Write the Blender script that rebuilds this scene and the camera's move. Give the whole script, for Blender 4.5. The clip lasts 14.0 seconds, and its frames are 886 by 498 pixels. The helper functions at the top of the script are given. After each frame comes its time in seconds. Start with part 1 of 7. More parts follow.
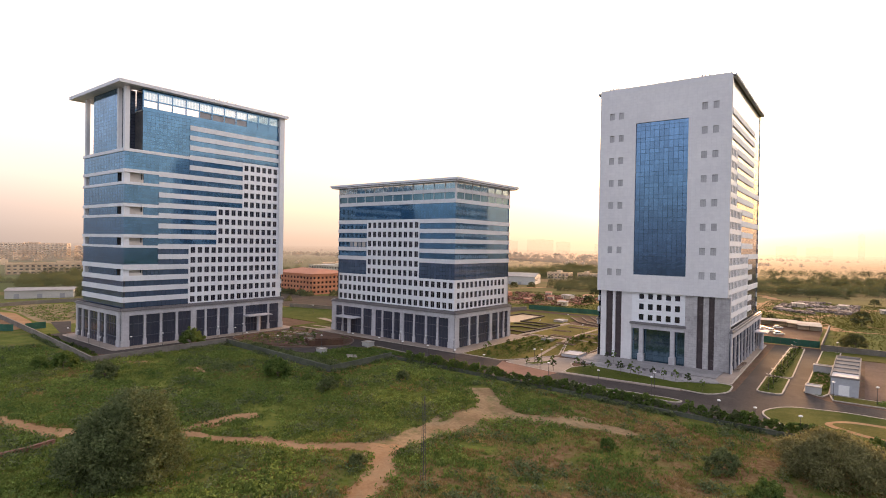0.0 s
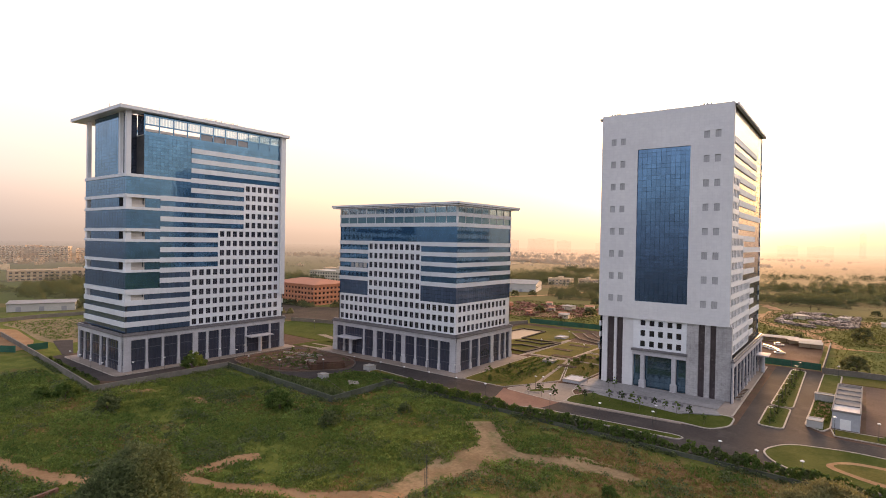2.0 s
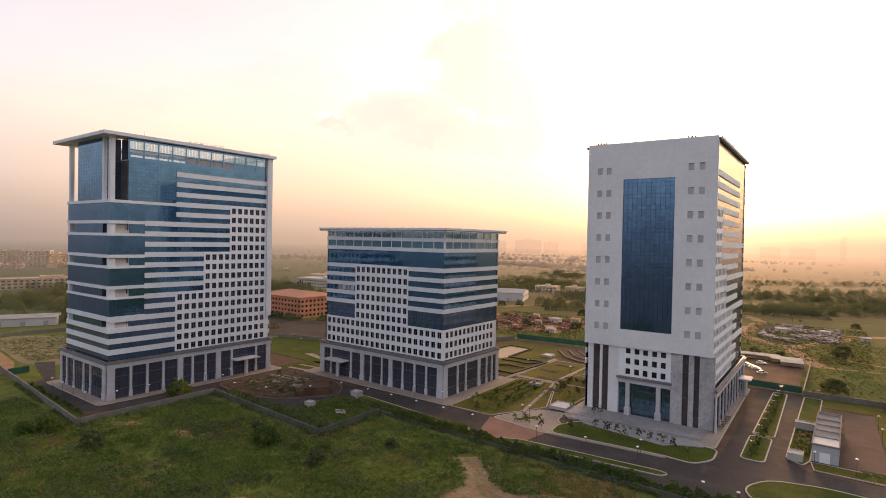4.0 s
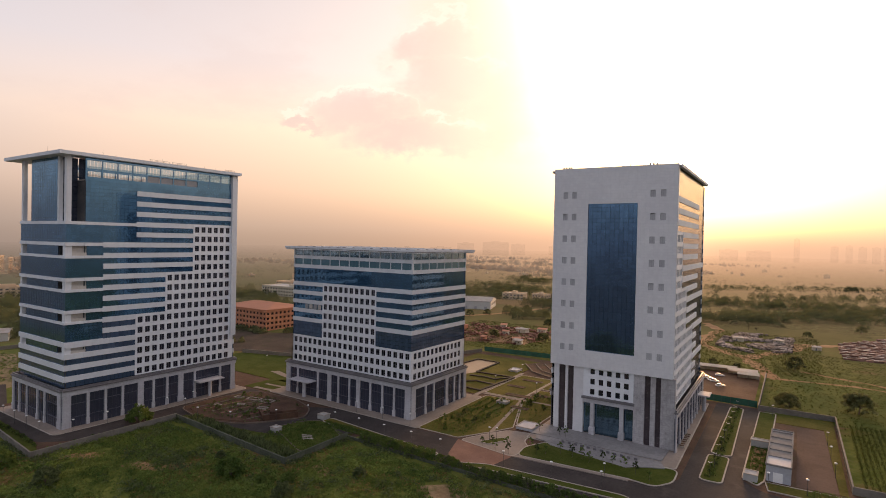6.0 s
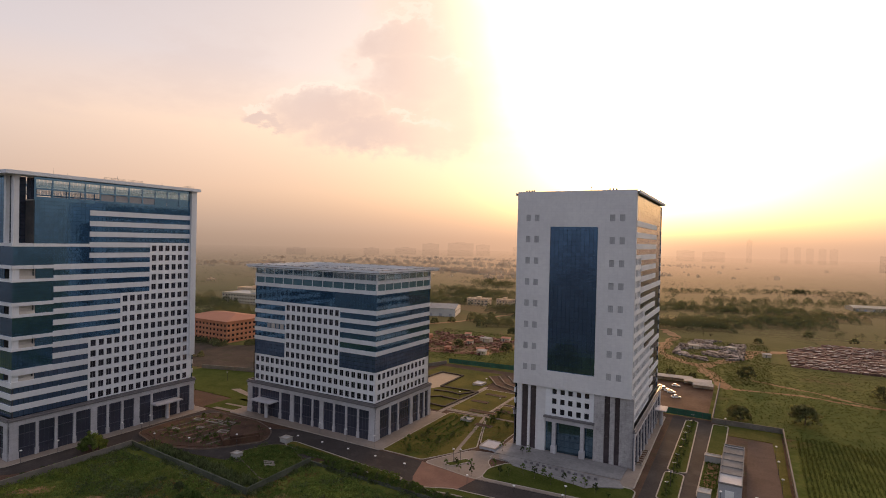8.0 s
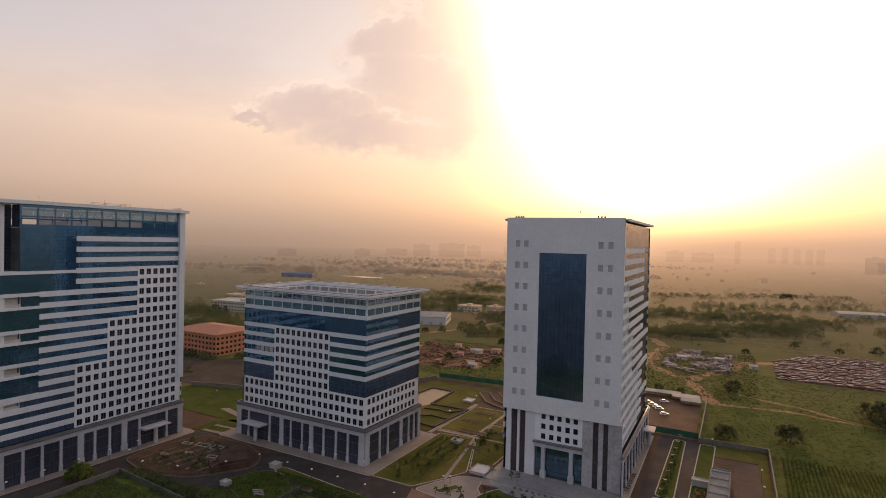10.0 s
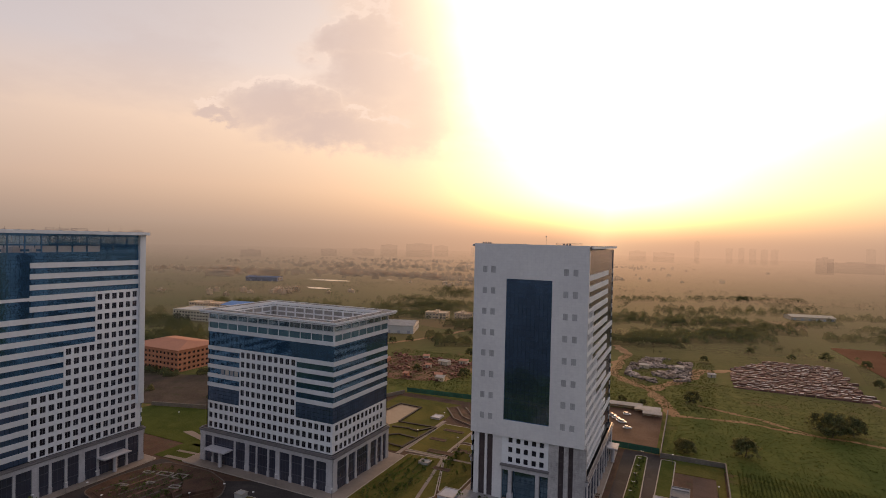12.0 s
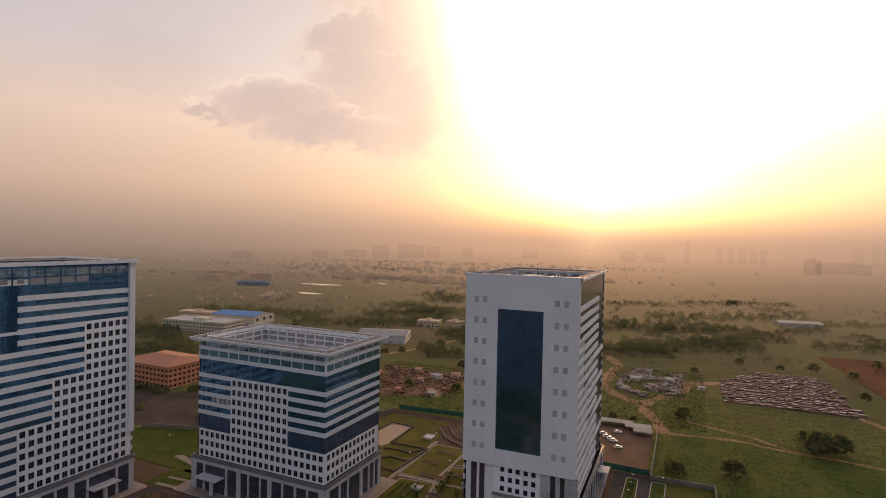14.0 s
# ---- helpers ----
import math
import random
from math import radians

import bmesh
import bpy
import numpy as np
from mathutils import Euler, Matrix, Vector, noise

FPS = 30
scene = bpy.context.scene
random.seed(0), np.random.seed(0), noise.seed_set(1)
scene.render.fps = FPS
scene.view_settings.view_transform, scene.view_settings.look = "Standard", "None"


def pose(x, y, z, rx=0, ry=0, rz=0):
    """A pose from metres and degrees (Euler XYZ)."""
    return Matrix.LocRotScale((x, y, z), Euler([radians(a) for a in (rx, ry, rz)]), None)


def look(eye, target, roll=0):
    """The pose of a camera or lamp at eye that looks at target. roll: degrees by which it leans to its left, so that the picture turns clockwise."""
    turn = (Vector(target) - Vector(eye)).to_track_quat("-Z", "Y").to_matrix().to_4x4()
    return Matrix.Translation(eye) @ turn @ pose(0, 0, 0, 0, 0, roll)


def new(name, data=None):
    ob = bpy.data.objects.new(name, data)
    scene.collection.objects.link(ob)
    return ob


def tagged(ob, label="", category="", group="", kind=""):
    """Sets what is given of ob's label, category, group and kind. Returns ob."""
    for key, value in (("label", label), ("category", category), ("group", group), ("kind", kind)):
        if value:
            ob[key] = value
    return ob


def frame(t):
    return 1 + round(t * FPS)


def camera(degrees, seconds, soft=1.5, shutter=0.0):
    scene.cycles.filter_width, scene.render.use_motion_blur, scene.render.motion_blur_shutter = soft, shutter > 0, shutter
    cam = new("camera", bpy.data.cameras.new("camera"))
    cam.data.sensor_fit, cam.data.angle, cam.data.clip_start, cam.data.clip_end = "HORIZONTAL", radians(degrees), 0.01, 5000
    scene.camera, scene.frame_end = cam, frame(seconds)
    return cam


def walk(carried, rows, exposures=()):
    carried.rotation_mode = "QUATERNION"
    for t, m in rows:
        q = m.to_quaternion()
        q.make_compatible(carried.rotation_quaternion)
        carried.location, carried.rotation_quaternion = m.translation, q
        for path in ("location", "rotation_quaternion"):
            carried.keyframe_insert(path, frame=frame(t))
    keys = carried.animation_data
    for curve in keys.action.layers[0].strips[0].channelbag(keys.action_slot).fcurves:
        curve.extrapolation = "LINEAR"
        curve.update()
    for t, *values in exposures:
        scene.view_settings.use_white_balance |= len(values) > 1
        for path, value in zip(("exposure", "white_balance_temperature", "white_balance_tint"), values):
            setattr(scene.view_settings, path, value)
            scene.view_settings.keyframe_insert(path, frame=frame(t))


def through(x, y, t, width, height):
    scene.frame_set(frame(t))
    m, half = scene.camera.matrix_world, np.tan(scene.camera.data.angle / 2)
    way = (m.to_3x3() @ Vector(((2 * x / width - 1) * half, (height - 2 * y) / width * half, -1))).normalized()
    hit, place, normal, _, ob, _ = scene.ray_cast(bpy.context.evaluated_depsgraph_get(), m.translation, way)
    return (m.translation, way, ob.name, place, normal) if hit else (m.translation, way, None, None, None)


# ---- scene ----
cam = camera(77.5, 14.0, 0.95)
PATH = [
    (0, (-0.103, 1.114, 39.424), (-1.328, 2.695, 39.405), 1.0),
    (0.5, (-0.309, 0.892, 41.641), (-1.534, 2.473, 41.619), 1.0),
    (1, (-0.275, 0.94, 44.046), (-1.5, 2.521, 44.022), 1.0),
    (1.5, (-0.3, 0.929, 46.769), (-1.527, 2.508, 46.74), 1.0),
    (2, (-0.461, 0.943, 49.475), (-1.688, 2.522, 49.446), 1.0),
    (2.5, (-0.463, 0.96, 52.502), (-1.69, 2.539, 52.47), 1.0),
    (5, (-0.228, 0.329, 63.219), (-1.366, 1.974, 63.195), 1.2),
    (5.5, (-0.046, 0.23, 65.094), (-1.156, 1.894, 65.072), 1.2),
    (6, (-0.219, 0.166, 67.584), (-1.315, 1.838, 67.557), 1.2),
    (6.5, (-0.183, 0.035, 69.275), (-1.254, 1.724, 69.25), 1.2),
    (7, (0.087, 0.165, 71.857), (-0.951, 1.874, 71.828), 1.2),
    (7.5, (0.299, -0.08, 73.535), (-0.713, 1.646, 73.508), 1.3),
    (8, (0.108, -0.219, 75.751), (-0.88, 1.519, 75.724), 1.3),
    (10.5, (0.577, -0.349, 87.975), (-0.362, 1.416, 87.944), 1.3),
    (11, (0.469, -0.787, 90.51), (-0.433, 0.998, 90.479), 1.3),
    (11.5, (0.476, -1.035, 93.261), (-0.404, 0.761, 93.228), 1.3),
    (12, (0.439, -1.051, 95.669), (-0.416, 0.757, 95.636), 1.3),
    (12.5, (0.21, -1.037, 98.342), (-0.632, 0.777, 98.308), 1.3),
    (13, (0.402, -1.031, 101.081), (-0.433, 0.786, 101.048), 1.2),
    (13.5, (0.408, -1.296, 104.263), (-0.423, 0.523, 104.229), 1.2),
    (14, (0.35, -1.248, 107.299), (-0.478, 0.572, 107.262), 1.2),
]
walk(cam, [(t, look(eye, target, roll)) for t, eye, target, roll in PATH],
     [(0, 1.03, 7320, 18), (2.5, 0.78, 7380, 18), (5, 0.32, 7400, 18), (8, 0.0, 7320, 18), (11, -0.2, 7300, 18), (14, -0.25, 7280, 18)])

# ---- world, sun and exposure ----
SUN_AZ, SUN_EL = radians(8.5), radians(5.5)      # azimuth is measured from +Y towards -X
SUN_DIR = Vector((-math.sin(SUN_AZ) * math.cos(SUN_EL), math.cos(SUN_AZ) * math.cos(SUN_EL), math.sin(SUN_EL)))


class Nodes:
    """A short way to write node trees."""

    def __init__(self, tree, clear=True):
        self.tree = tree
        if clear:
            tree.nodes.clear()

    def add(self, kind, **values):
        node = self.tree.nodes.new(kind)
        for key, value in values.items():
            if key == "operation":
                node.operation = value
            elif key == "blend_type":
                node.blend_type = value
            elif key == "data_type":
                node.data_type = value
        return node

    def put(self, socket, value):
        if isinstance(value, bpy.types.NodeSocket):
            self.tree.links.new(value, socket)
        elif isinstance(value, (tuple, list)) and len(value) == 3 and socket.type == "RGBA":
            socket.default_value = (*value, 1)
        else:
            socket.default_value = value

    def math(self, op, a, b=0.0, c=0.0, clamp=False):
        node = self.add("ShaderNodeMath", operation=op)
        node.use_clamp = clamp
        for s, v in zip(node.inputs, (a, b, c)):
            self.put(s, v)
        return node.outputs[0]

    def vmath(self, op, a, b=(0, 0, 0)):
        node = self.add("ShaderNodeVectorMath", operation=op)
        self.put(node.inputs[0], a)
        self.put(node.inputs[1], b)
        return node.outputs["Value"] if op == "DOT_PRODUCT" else node.outputs[0]

    def mix(self, f, a, b, how="MIX"):
        node = self.add("ShaderNodeMix", data_type="RGBA", blend_type=how)
        node.clamp_factor = True
        self.put(node.inputs[0], f)
        self.put(node.inputs[6], a)
        self.put(node.inputs[7], b)
        return node.outputs[2]

    def span(self, v, a, b, c=0.0, d=1.0):
        node = self.add("ShaderNodeMapRange")
        node.interpolation_type = "SMOOTHSTEP"
        for s, x in zip(node.inputs, (v, a, b, c, d)):
            self.put(s, x)
        return node.outputs[0]

    def noise(self, vector, scale, detail=4.0, rough=0.55):
        node = self.add("ShaderNodeTexNoise")
        self.put(node.inputs["Vector"], vector)
        node.inputs["Scale"].default_value = scale
        node.inputs["Detail"].default_value = detail
        node.inputs["Roughness"].default_value = rough
        return node.outputs["Fac"]

    def ramp(self, f, stops):
        node = self.add("ShaderNodeValToRGB")
        self.put(node.inputs[0], f)
        els = node.color_ramp.elements
        while len(els) < len(stops):
            els.new(0.5)
        for el, (p, c) in zip(els, stops):
            el.position, el.color = p, (*c, 1)
        return node.outputs[0]


world = bpy.data.worlds.new("hazy_morning")
scene.world = world
world.use_nodes = True
w = Nodes(world.node_tree)
way = w.add("ShaderNodeTexCoord").outputs["Generated"]
xyz = w.add("ShaderNodeSeparateXYZ")
w.put(xyz.inputs[0], way)
up = xyz.outputs[2]
toward = w.math("MAXIMUM", w.vmath("DOT_PRODUCT", way, tuple(SUN_DIR)), 0.0)
haze = w.ramp(w.span(up, -0.2, 0.8), [
    (0.0, (0.26, 0.205, 0.165)), (0.05, (0.31, 0.245, 0.20)), (0.085, (0.35, 0.275, 0.225)), (0.108, (0.42, 0.328, 0.265)), (0.125, (0.48, 0.378, 0.31)), (0.20, (0.70, 0.52, 0.42)),
    (0.33, (0.88, 0.70, 0.58)), (0.48, (0.70, 0.66, 0.685)), (0.8, (0.55, 0.555, 0.62)), (1.0, (0.34, 0.36, 0.44))])
behind = w.ramp(w.span(up, -0.03, 0.6), [
    (0.0, (0.15, 0.16, 0.19)), (0.1, (0.28, 0.35, 0.42)), (0.4, (0.475, 0.565, 0.70)), (1.0, (0.40, 0.46, 0.60))])
facing = w.span(w.vmath("DOT_PRODUCT", way, (SUN_DIR.x, SUN_DIR.y, 0.0)), -0.15, 0.76)
sky_colour = w.mix(facing, behind, haze)
# sky coordinates on a plane to the north-north-west: u to the right, v up
NNW = radians(24.5)
ahead = w.math("MAXIMUM", w.vmath("DOT_PRODUCT", way, (-math.sin(NNW), math.cos(NNW), 0.0)), 0.05)
u = w.math("DIVIDE", w.vmath("DOT_PRODUCT", way, (math.cos(NNW), math.sin(NNW), 0.0)), ahead)
v = w.math("DIVIDE", up, ahead)
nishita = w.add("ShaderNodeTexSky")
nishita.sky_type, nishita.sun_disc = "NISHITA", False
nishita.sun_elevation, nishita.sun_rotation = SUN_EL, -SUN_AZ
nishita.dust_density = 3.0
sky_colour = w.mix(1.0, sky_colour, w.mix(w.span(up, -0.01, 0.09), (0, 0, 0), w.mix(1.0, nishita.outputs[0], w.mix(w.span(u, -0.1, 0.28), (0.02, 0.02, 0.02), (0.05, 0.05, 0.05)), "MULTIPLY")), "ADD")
# thin broken cloud
drift = w.add("ShaderNodeCombineXYZ")
lift = w.math("ADD", w.math("MAXIMUM", up, 0.0), 0.16)
w.put(drift.inputs[0], w.math("DIVIDE", xyz.outputs[0], lift))
w.put(drift.inputs[1], w.math("DIVIDE", xyz.outputs[1], lift))
cloud = w.span(w.noise(drift.outputs[0], 1.25, 6.0, 0.6), 0.50, 0.66)
cloud = w.math("MULTIPLY", cloud, w.span(up, 0.08, 0.2))
wide = w.math("POWER", toward, 8.0)
beside = w.math("POWER", w.math("MAXIMUM", w.vmath("DOT_PRODUCT", way, (0.30, 0.88, 0.37)), 0.0), 7.0)
tight = w.math("POWER", toward, 60.0)
lifted = w.span(up, 0.0, 0.14)
glow = w.mix(lifted, (1.0, 0.50, 0.225), (1.0, 0.76, 0.42))
sky_colour = w.mix(1.0, sky_colour, w.mix(w.math("MULTIPLY", wide, w.math("ADD", w.span(up, -0.26, 0.01, 0.25, 0.44), w.span(up, 0.02, 0.3, 0.0, 0.34))), (0, 0, 0), glow), "ADD")
sky_colour = w.mix(w.math("MULTIPLY", cloud, 0.22), sky_colour, (0.66, 0.57, 0.56))
plane = w.add("ShaderNodeCombineXYZ")
w.put(plane.inputs[0], u)
w.put(plane.inputs[1], w.math("MULTIPLY", v, 1.5))
puffs = w.math("SUBTRACT", w.noise(plane.outputs[0], 11.0, 7.0, 0.62), 0.5)
soft_puffs = w.math("SUBTRACT", w.noise(plane.outputs[0], 3.5, 4.0, 0.5), 0.5)
shifted = w.vmath("ADD", plane.outputs[0], (3.7, 1.9, 0.0))
wu = w.math("ADD", u, w.math("MULTIPLY", w.math("SUBTRACT", w.noise(shifted, 9.0, 4.0, 0.55), 0.5), 0.20))
wv = w.math("ADD", v, w.math("MULTIPLY", puffs, 0.13))


def bank(raised, lumps):
    """How deep a direction lies inside the ragged lumps of cloud."""
    deep = -9.0
    for u0, v0, ru, rv in lumps:
        p = w.math("DIVIDE", w.math("SUBTRACT", wu, u0), ru)
        q = w.math("DIVIDE", w.math("SUBTRACT", wv, v0 + raised), rv)
        d = w.math("SUBTRACT", 1.0, w.math("ADD", w.math("MULTIPLY", p, p), w.math("MULTIPLY", q, q)))
        deep = w.math("MAXIMUM", d, deep)
    return deep


LUMPS = ((-0.43, 0.224, 0.06, 0.013), (-0.315, 0.238, 0.115, 0.044), (-0.215, 0.195, 0.15, 0.040), (-0.175, 0.365, 0.085, 0.050), (-0.16, 0.295, 0.10, 0.06))
body = bank(0.0, ((-0.08, 0.34, 0.16, 0.18), (-0.12, 0.215, 0.20, 0.06)))
veil = w.math("MULTIPLY", w.span(body, -0.7, 0.7), w.span(u, 0.10, -0.06))
sky_colour = w.mix(w.math("MULTIPLY", veil, 0.75), sky_colour, (0.98, 0.79, 0.66))
inner, outer = bank(0.0, LUMPS), bank(0.012, LUMPS)
rim = w.math("MULTIPLY", w.math("SUBTRACT", w.span(outer, 0.0, 0.3), w.span(inner, 0.0, 0.3), clamp=True), 0.36)
sky_colour = w.mix(w.math("MULTIPLY", w.span(inner, -0.45, 1.0), w.span(u, -0.04, -0.26, 0.0, 0.60)), sky_colour, (0.66, 0.56, 0.56))
sky_colour = w.mix(rim, sky_colour, (1.15, 1.0, 0.9))
sky_colour = w.mix(1.0, sky_colour, w.mix(w.math("MULTIPLY", tight, w.span(up, 0.02, 0.14, 0.0, 0.6)), (0, 0, 0), (1.6, 1.25, 0.6)), "ADD")
sky_colour = w.mix(1.0, sky_colour, w.mix(w.math("MULTIPLY", beside, w.span(up, 0.09, 0.36, 0.0, 0.5)), (0, 0, 0), (1.0, 0.84, 0.58)), "ADD")
# open glare above the sun, bordered by the cloud
left_low = w.math("MULTIPLY", w.math("SUBTRACT", 0.2825, u), 0.74)
left_high = w.math("ADD", w.math("MULTIPLY", w.math("SUBTRACT", 0.0475, u), 2.5), 0.174)
rise = w.math("SUBTRACT", v, 0.054)
right_low = w.math("MULTIPLY", w.math("SUBTRACT", u, 0.2825), 0.40)
inside = w.math("MINIMUM", w.math("MULTIPLY", w.math("SUBTRACT", rise, left_low), 0.8), w.math("MULTIPLY", w.math("SUBTRACT", rise, left_high), 0.37))
inside = w.math("MINIMUM", inside, w.math("SUBTRACT", rise, right_low))
inside = w.math("ADD", inside, w.math("MULTIPLY", soft_puffs, 0.07))
low_ahead = w.math("MULTIPLY", w.span(up, 0.62, 0.40), w.span(ahead, 0.35, 0.6))
sky_colour = w.mix(1.0, sky_colour, w.mix(w.math("MULTIPLY", w.span(inside, -0.11, 0.08), low_ahead), (0, 0, 0), (0.9, 0.72, 0.36)), "ADD")
sky_colour = w.mix(1.0, sky_colour, w.mix(w.math("MULTIPLY", w.span(inside, -0.03, 0.09), low_ahead), (0, 0, 0), (0.4, 0.4, 0.5)), "ADD")
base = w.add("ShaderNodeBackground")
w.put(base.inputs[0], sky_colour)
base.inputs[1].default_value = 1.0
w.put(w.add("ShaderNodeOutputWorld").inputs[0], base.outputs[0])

sun = new("sun", bpy.data.lights.new("sun", "SUN"))
sun.data.energy, sun.data.angle, sun.data.color = 2.5, radians(10), (1.0, 0.56, 0.25)
sun.matrix_world = look(SUN_DIR * 300, (0, 0, 0))


# ---- materials ----
def surface(name, c1, c2, big=0.08, fine=2.0, rough=0.8, metal=0.0, bump=0.0, bump_scale=6.0, sheen=0.0,
            joints=None, stains=None, per_object=0.0, per_island=0.0, low=0.36, high=0.64, spec=0.5):
    """A surface that varies at two scales. joints: (width, height, darkening); stains: (scale, colour, amount)."""
    m = bpy.data.materials.new(name)
    m.use_nodes = True
    n = Nodes(m.node_tree)
    geo = n.add("ShaderNodeNewGeometry")
    where = geo.outputs["Position"]
    mixed = n.math("ADD", n.math("MULTIPLY", n.noise(where, big), 0.55), n.math("MULTIPLY", n.noise(where, fine, 5.0, 0.65), 0.45))
    colour = n.mix(n.span(mixed, low, high), c1, c2)
    if stains:
        colour = n.mix(n.math("MULTIPLY", n.span(n.noise(where, stains[0], 6.0, 0.7), 0.5, 0.7), stains[2]), colour, stains[1])
    if joints:
        parts = n.add("ShaderNodeSeparateXYZ")
        n.put(parts.inputs[0], where)
        flat = n.add("ShaderNodeCombineXYZ")
        n.put(flat.inputs[0], n.math("ADD", parts.outputs[0], parts.outputs[1]))
        n.put(flat.inputs[1], parts.outputs[2])
        brick = n.add("ShaderNodeTexBrick")
        brick.offset = 0.0
        n.put(brick.inputs["Vector"], flat.outputs[0])
        for key, value in (("Scale", 1.0), ("Mortar Size", 0.03), ("Mortar Smooth", 0.3), ("Brick Width", joints[0]), ("Row Height", joints[1])):
            brick.inputs[key].default_value = value
        for key, value in (("Color1", (0.965, 0.965, 0.965, 1)), ("Color2", (1, 1, 1, 1)), ("Mortar", (joints[2],) * 3 + (1,))):
            brick.inputs[key].default_value = value
        colour = n.mix(1.0, colour, brick.outputs["Color"], "MULTIPLY")
    if per_object or per_island:
        rnd = n.add("ShaderNodeObjectInfo").outputs["Random"] if per_object else geo.outputs["Random Per Island"]
        amount = per_object or per_island
        value = n.math("ADD", n.math("MULTIPLY", rnd, amount), 1.0 - amount * 0.5)
        grey = n.add("ShaderNodeCombineXYZ")
        for s in grey.inputs:
            n.put(s, value)
        colour = n.mix(1.0, colour, grey.outputs[0], "MULTIPLY")
    p = n.add("ShaderNodeBsdfPrincipled")
    n.put(p.inputs["Base Color"], colour)
    p.inputs["Metallic"].default_value = metal
    p.inputs["Specular IOR Level"].default_value = spec
    n.put(p.inputs["Roughness"], n.math("ADD", n.math("MULTIPLY", n.noise(where, fine * 0.7), 0.16), rough - 0.08, clamp=True))
    p.inputs["Sheen Weight"].default_value = sheen
    p.inputs["Sheen Roughness"].default_value = 0.45
    if bump:
        b = n.add("ShaderNodeBump")
        b.inputs["Strength"].default_value = bump
        b.inputs["Distance"].default_value = 0.3
        n.put(b.inputs["Height"], n.noise(where, bump_scale, 5.0, 0.6))
        n.put(p.inputs["Normal"], b.outputs[0])
    n.put(n.add("ShaderNodeOutputMaterial").inputs[0], p.outputs[0])
    return m


def foliage(name, c1, c2, big=0.4, fine=3.0, through=0.4, vary=0.85):
    """Leaves: matt, and letting some light through from behind."""
    m = surface(name, c1, c2, big, fine, 0.75, per_island=vary, spec=0.25)
    n = m.node_tree
    out = next(x for x in n.nodes if x.type == "OUTPUT_MATERIAL")
    front = next(x for x in n.nodes if x.type == "BSDF_PRINCIPLED")
    back, both_sides = n.nodes.new("ShaderNodeBsdfTranslucent"), n.nodes.new("ShaderNodeMixShader")
    n.links.new(front.inputs["Base Color"].links[0].from_socket, back.inputs["Color"])
    both_sides.inputs[0].default_value = through
    n.links.new(front.outputs[0], both_sides.inputs[1])
    n.links.new(back.outputs[0], both_sides.inputs[2])
    n.links.new(both_sides.outputs[0], out.inputs[0])
    return m


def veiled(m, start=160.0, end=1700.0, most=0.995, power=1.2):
    """Imitates haze in the material: it turns transparent with distance from the campus."""
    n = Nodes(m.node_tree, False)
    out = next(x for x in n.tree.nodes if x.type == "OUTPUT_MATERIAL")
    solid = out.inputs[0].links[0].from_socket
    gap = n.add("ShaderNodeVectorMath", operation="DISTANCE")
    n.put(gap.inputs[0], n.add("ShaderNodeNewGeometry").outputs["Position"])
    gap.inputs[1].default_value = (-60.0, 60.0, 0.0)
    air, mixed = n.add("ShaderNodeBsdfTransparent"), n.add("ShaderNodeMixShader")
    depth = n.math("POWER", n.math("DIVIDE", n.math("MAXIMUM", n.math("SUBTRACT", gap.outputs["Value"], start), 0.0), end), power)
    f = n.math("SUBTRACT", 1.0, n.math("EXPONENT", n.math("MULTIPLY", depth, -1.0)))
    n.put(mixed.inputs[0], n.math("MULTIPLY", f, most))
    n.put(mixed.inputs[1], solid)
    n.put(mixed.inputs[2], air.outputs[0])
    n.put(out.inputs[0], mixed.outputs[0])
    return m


def facade_glass(name, c1, c2, metal=0.8, rough=0.05, per_object=0.0):
    """Coated glazing: a dark tinted mirror, each pane a little out of true."""
    m = bpy.data.materials.new(name)
    m.use_nodes = True
    n = Nodes(m.node_tree)
    geo = n.add("ShaderNodeNewGeometry")
    where = geo.outputs["Position"]
    colour = n.mix(n.span(n.noise(where, 0.12, 3.0), 0.3, 0.7), c1, c2)
    rnd = n.add("ShaderNodeObjectInfo").outputs["Random"] if per_object else geo.outputs["Random Per Island"]
    value = n.math("ADD", n.math("MULTIPLY", rnd, 0.26), 0.87)
    grey = n.add("ShaderNodeCombineXYZ")
    for s in grey.inputs:
        n.put(s, value)
    colour = n.mix(1.0, colour, grey.outputs[0], "MULTIPLY")
    p = n.add("ShaderNodeBsdfPrincipled")
    n.put(p.inputs["Base Color"], colour)
    p.inputs["Metallic"].default_value = metal
    p.inputs["Roughness"].default_value = rough
    p.inputs["Coat Weight"].default_value = 0.38
    p.inputs["Coat Roughness"].default_value = 0.06
    p.inputs["Coat IOR"].default_value = 1.6
    b = n.add("ShaderNodeBump")
    b.inputs["Strength"].default_value = 0.035
    b.inputs["Distance"].default_value = 0.5
    n.put(b.inputs["Height"], n.noise(where, 0.5, 2.0))
    n.put(p.inputs["Normal"], b.outputs[0])
    n.put(n.add("ShaderNodeOutputMaterial").inputs[0], p.outputs[0])
    return m


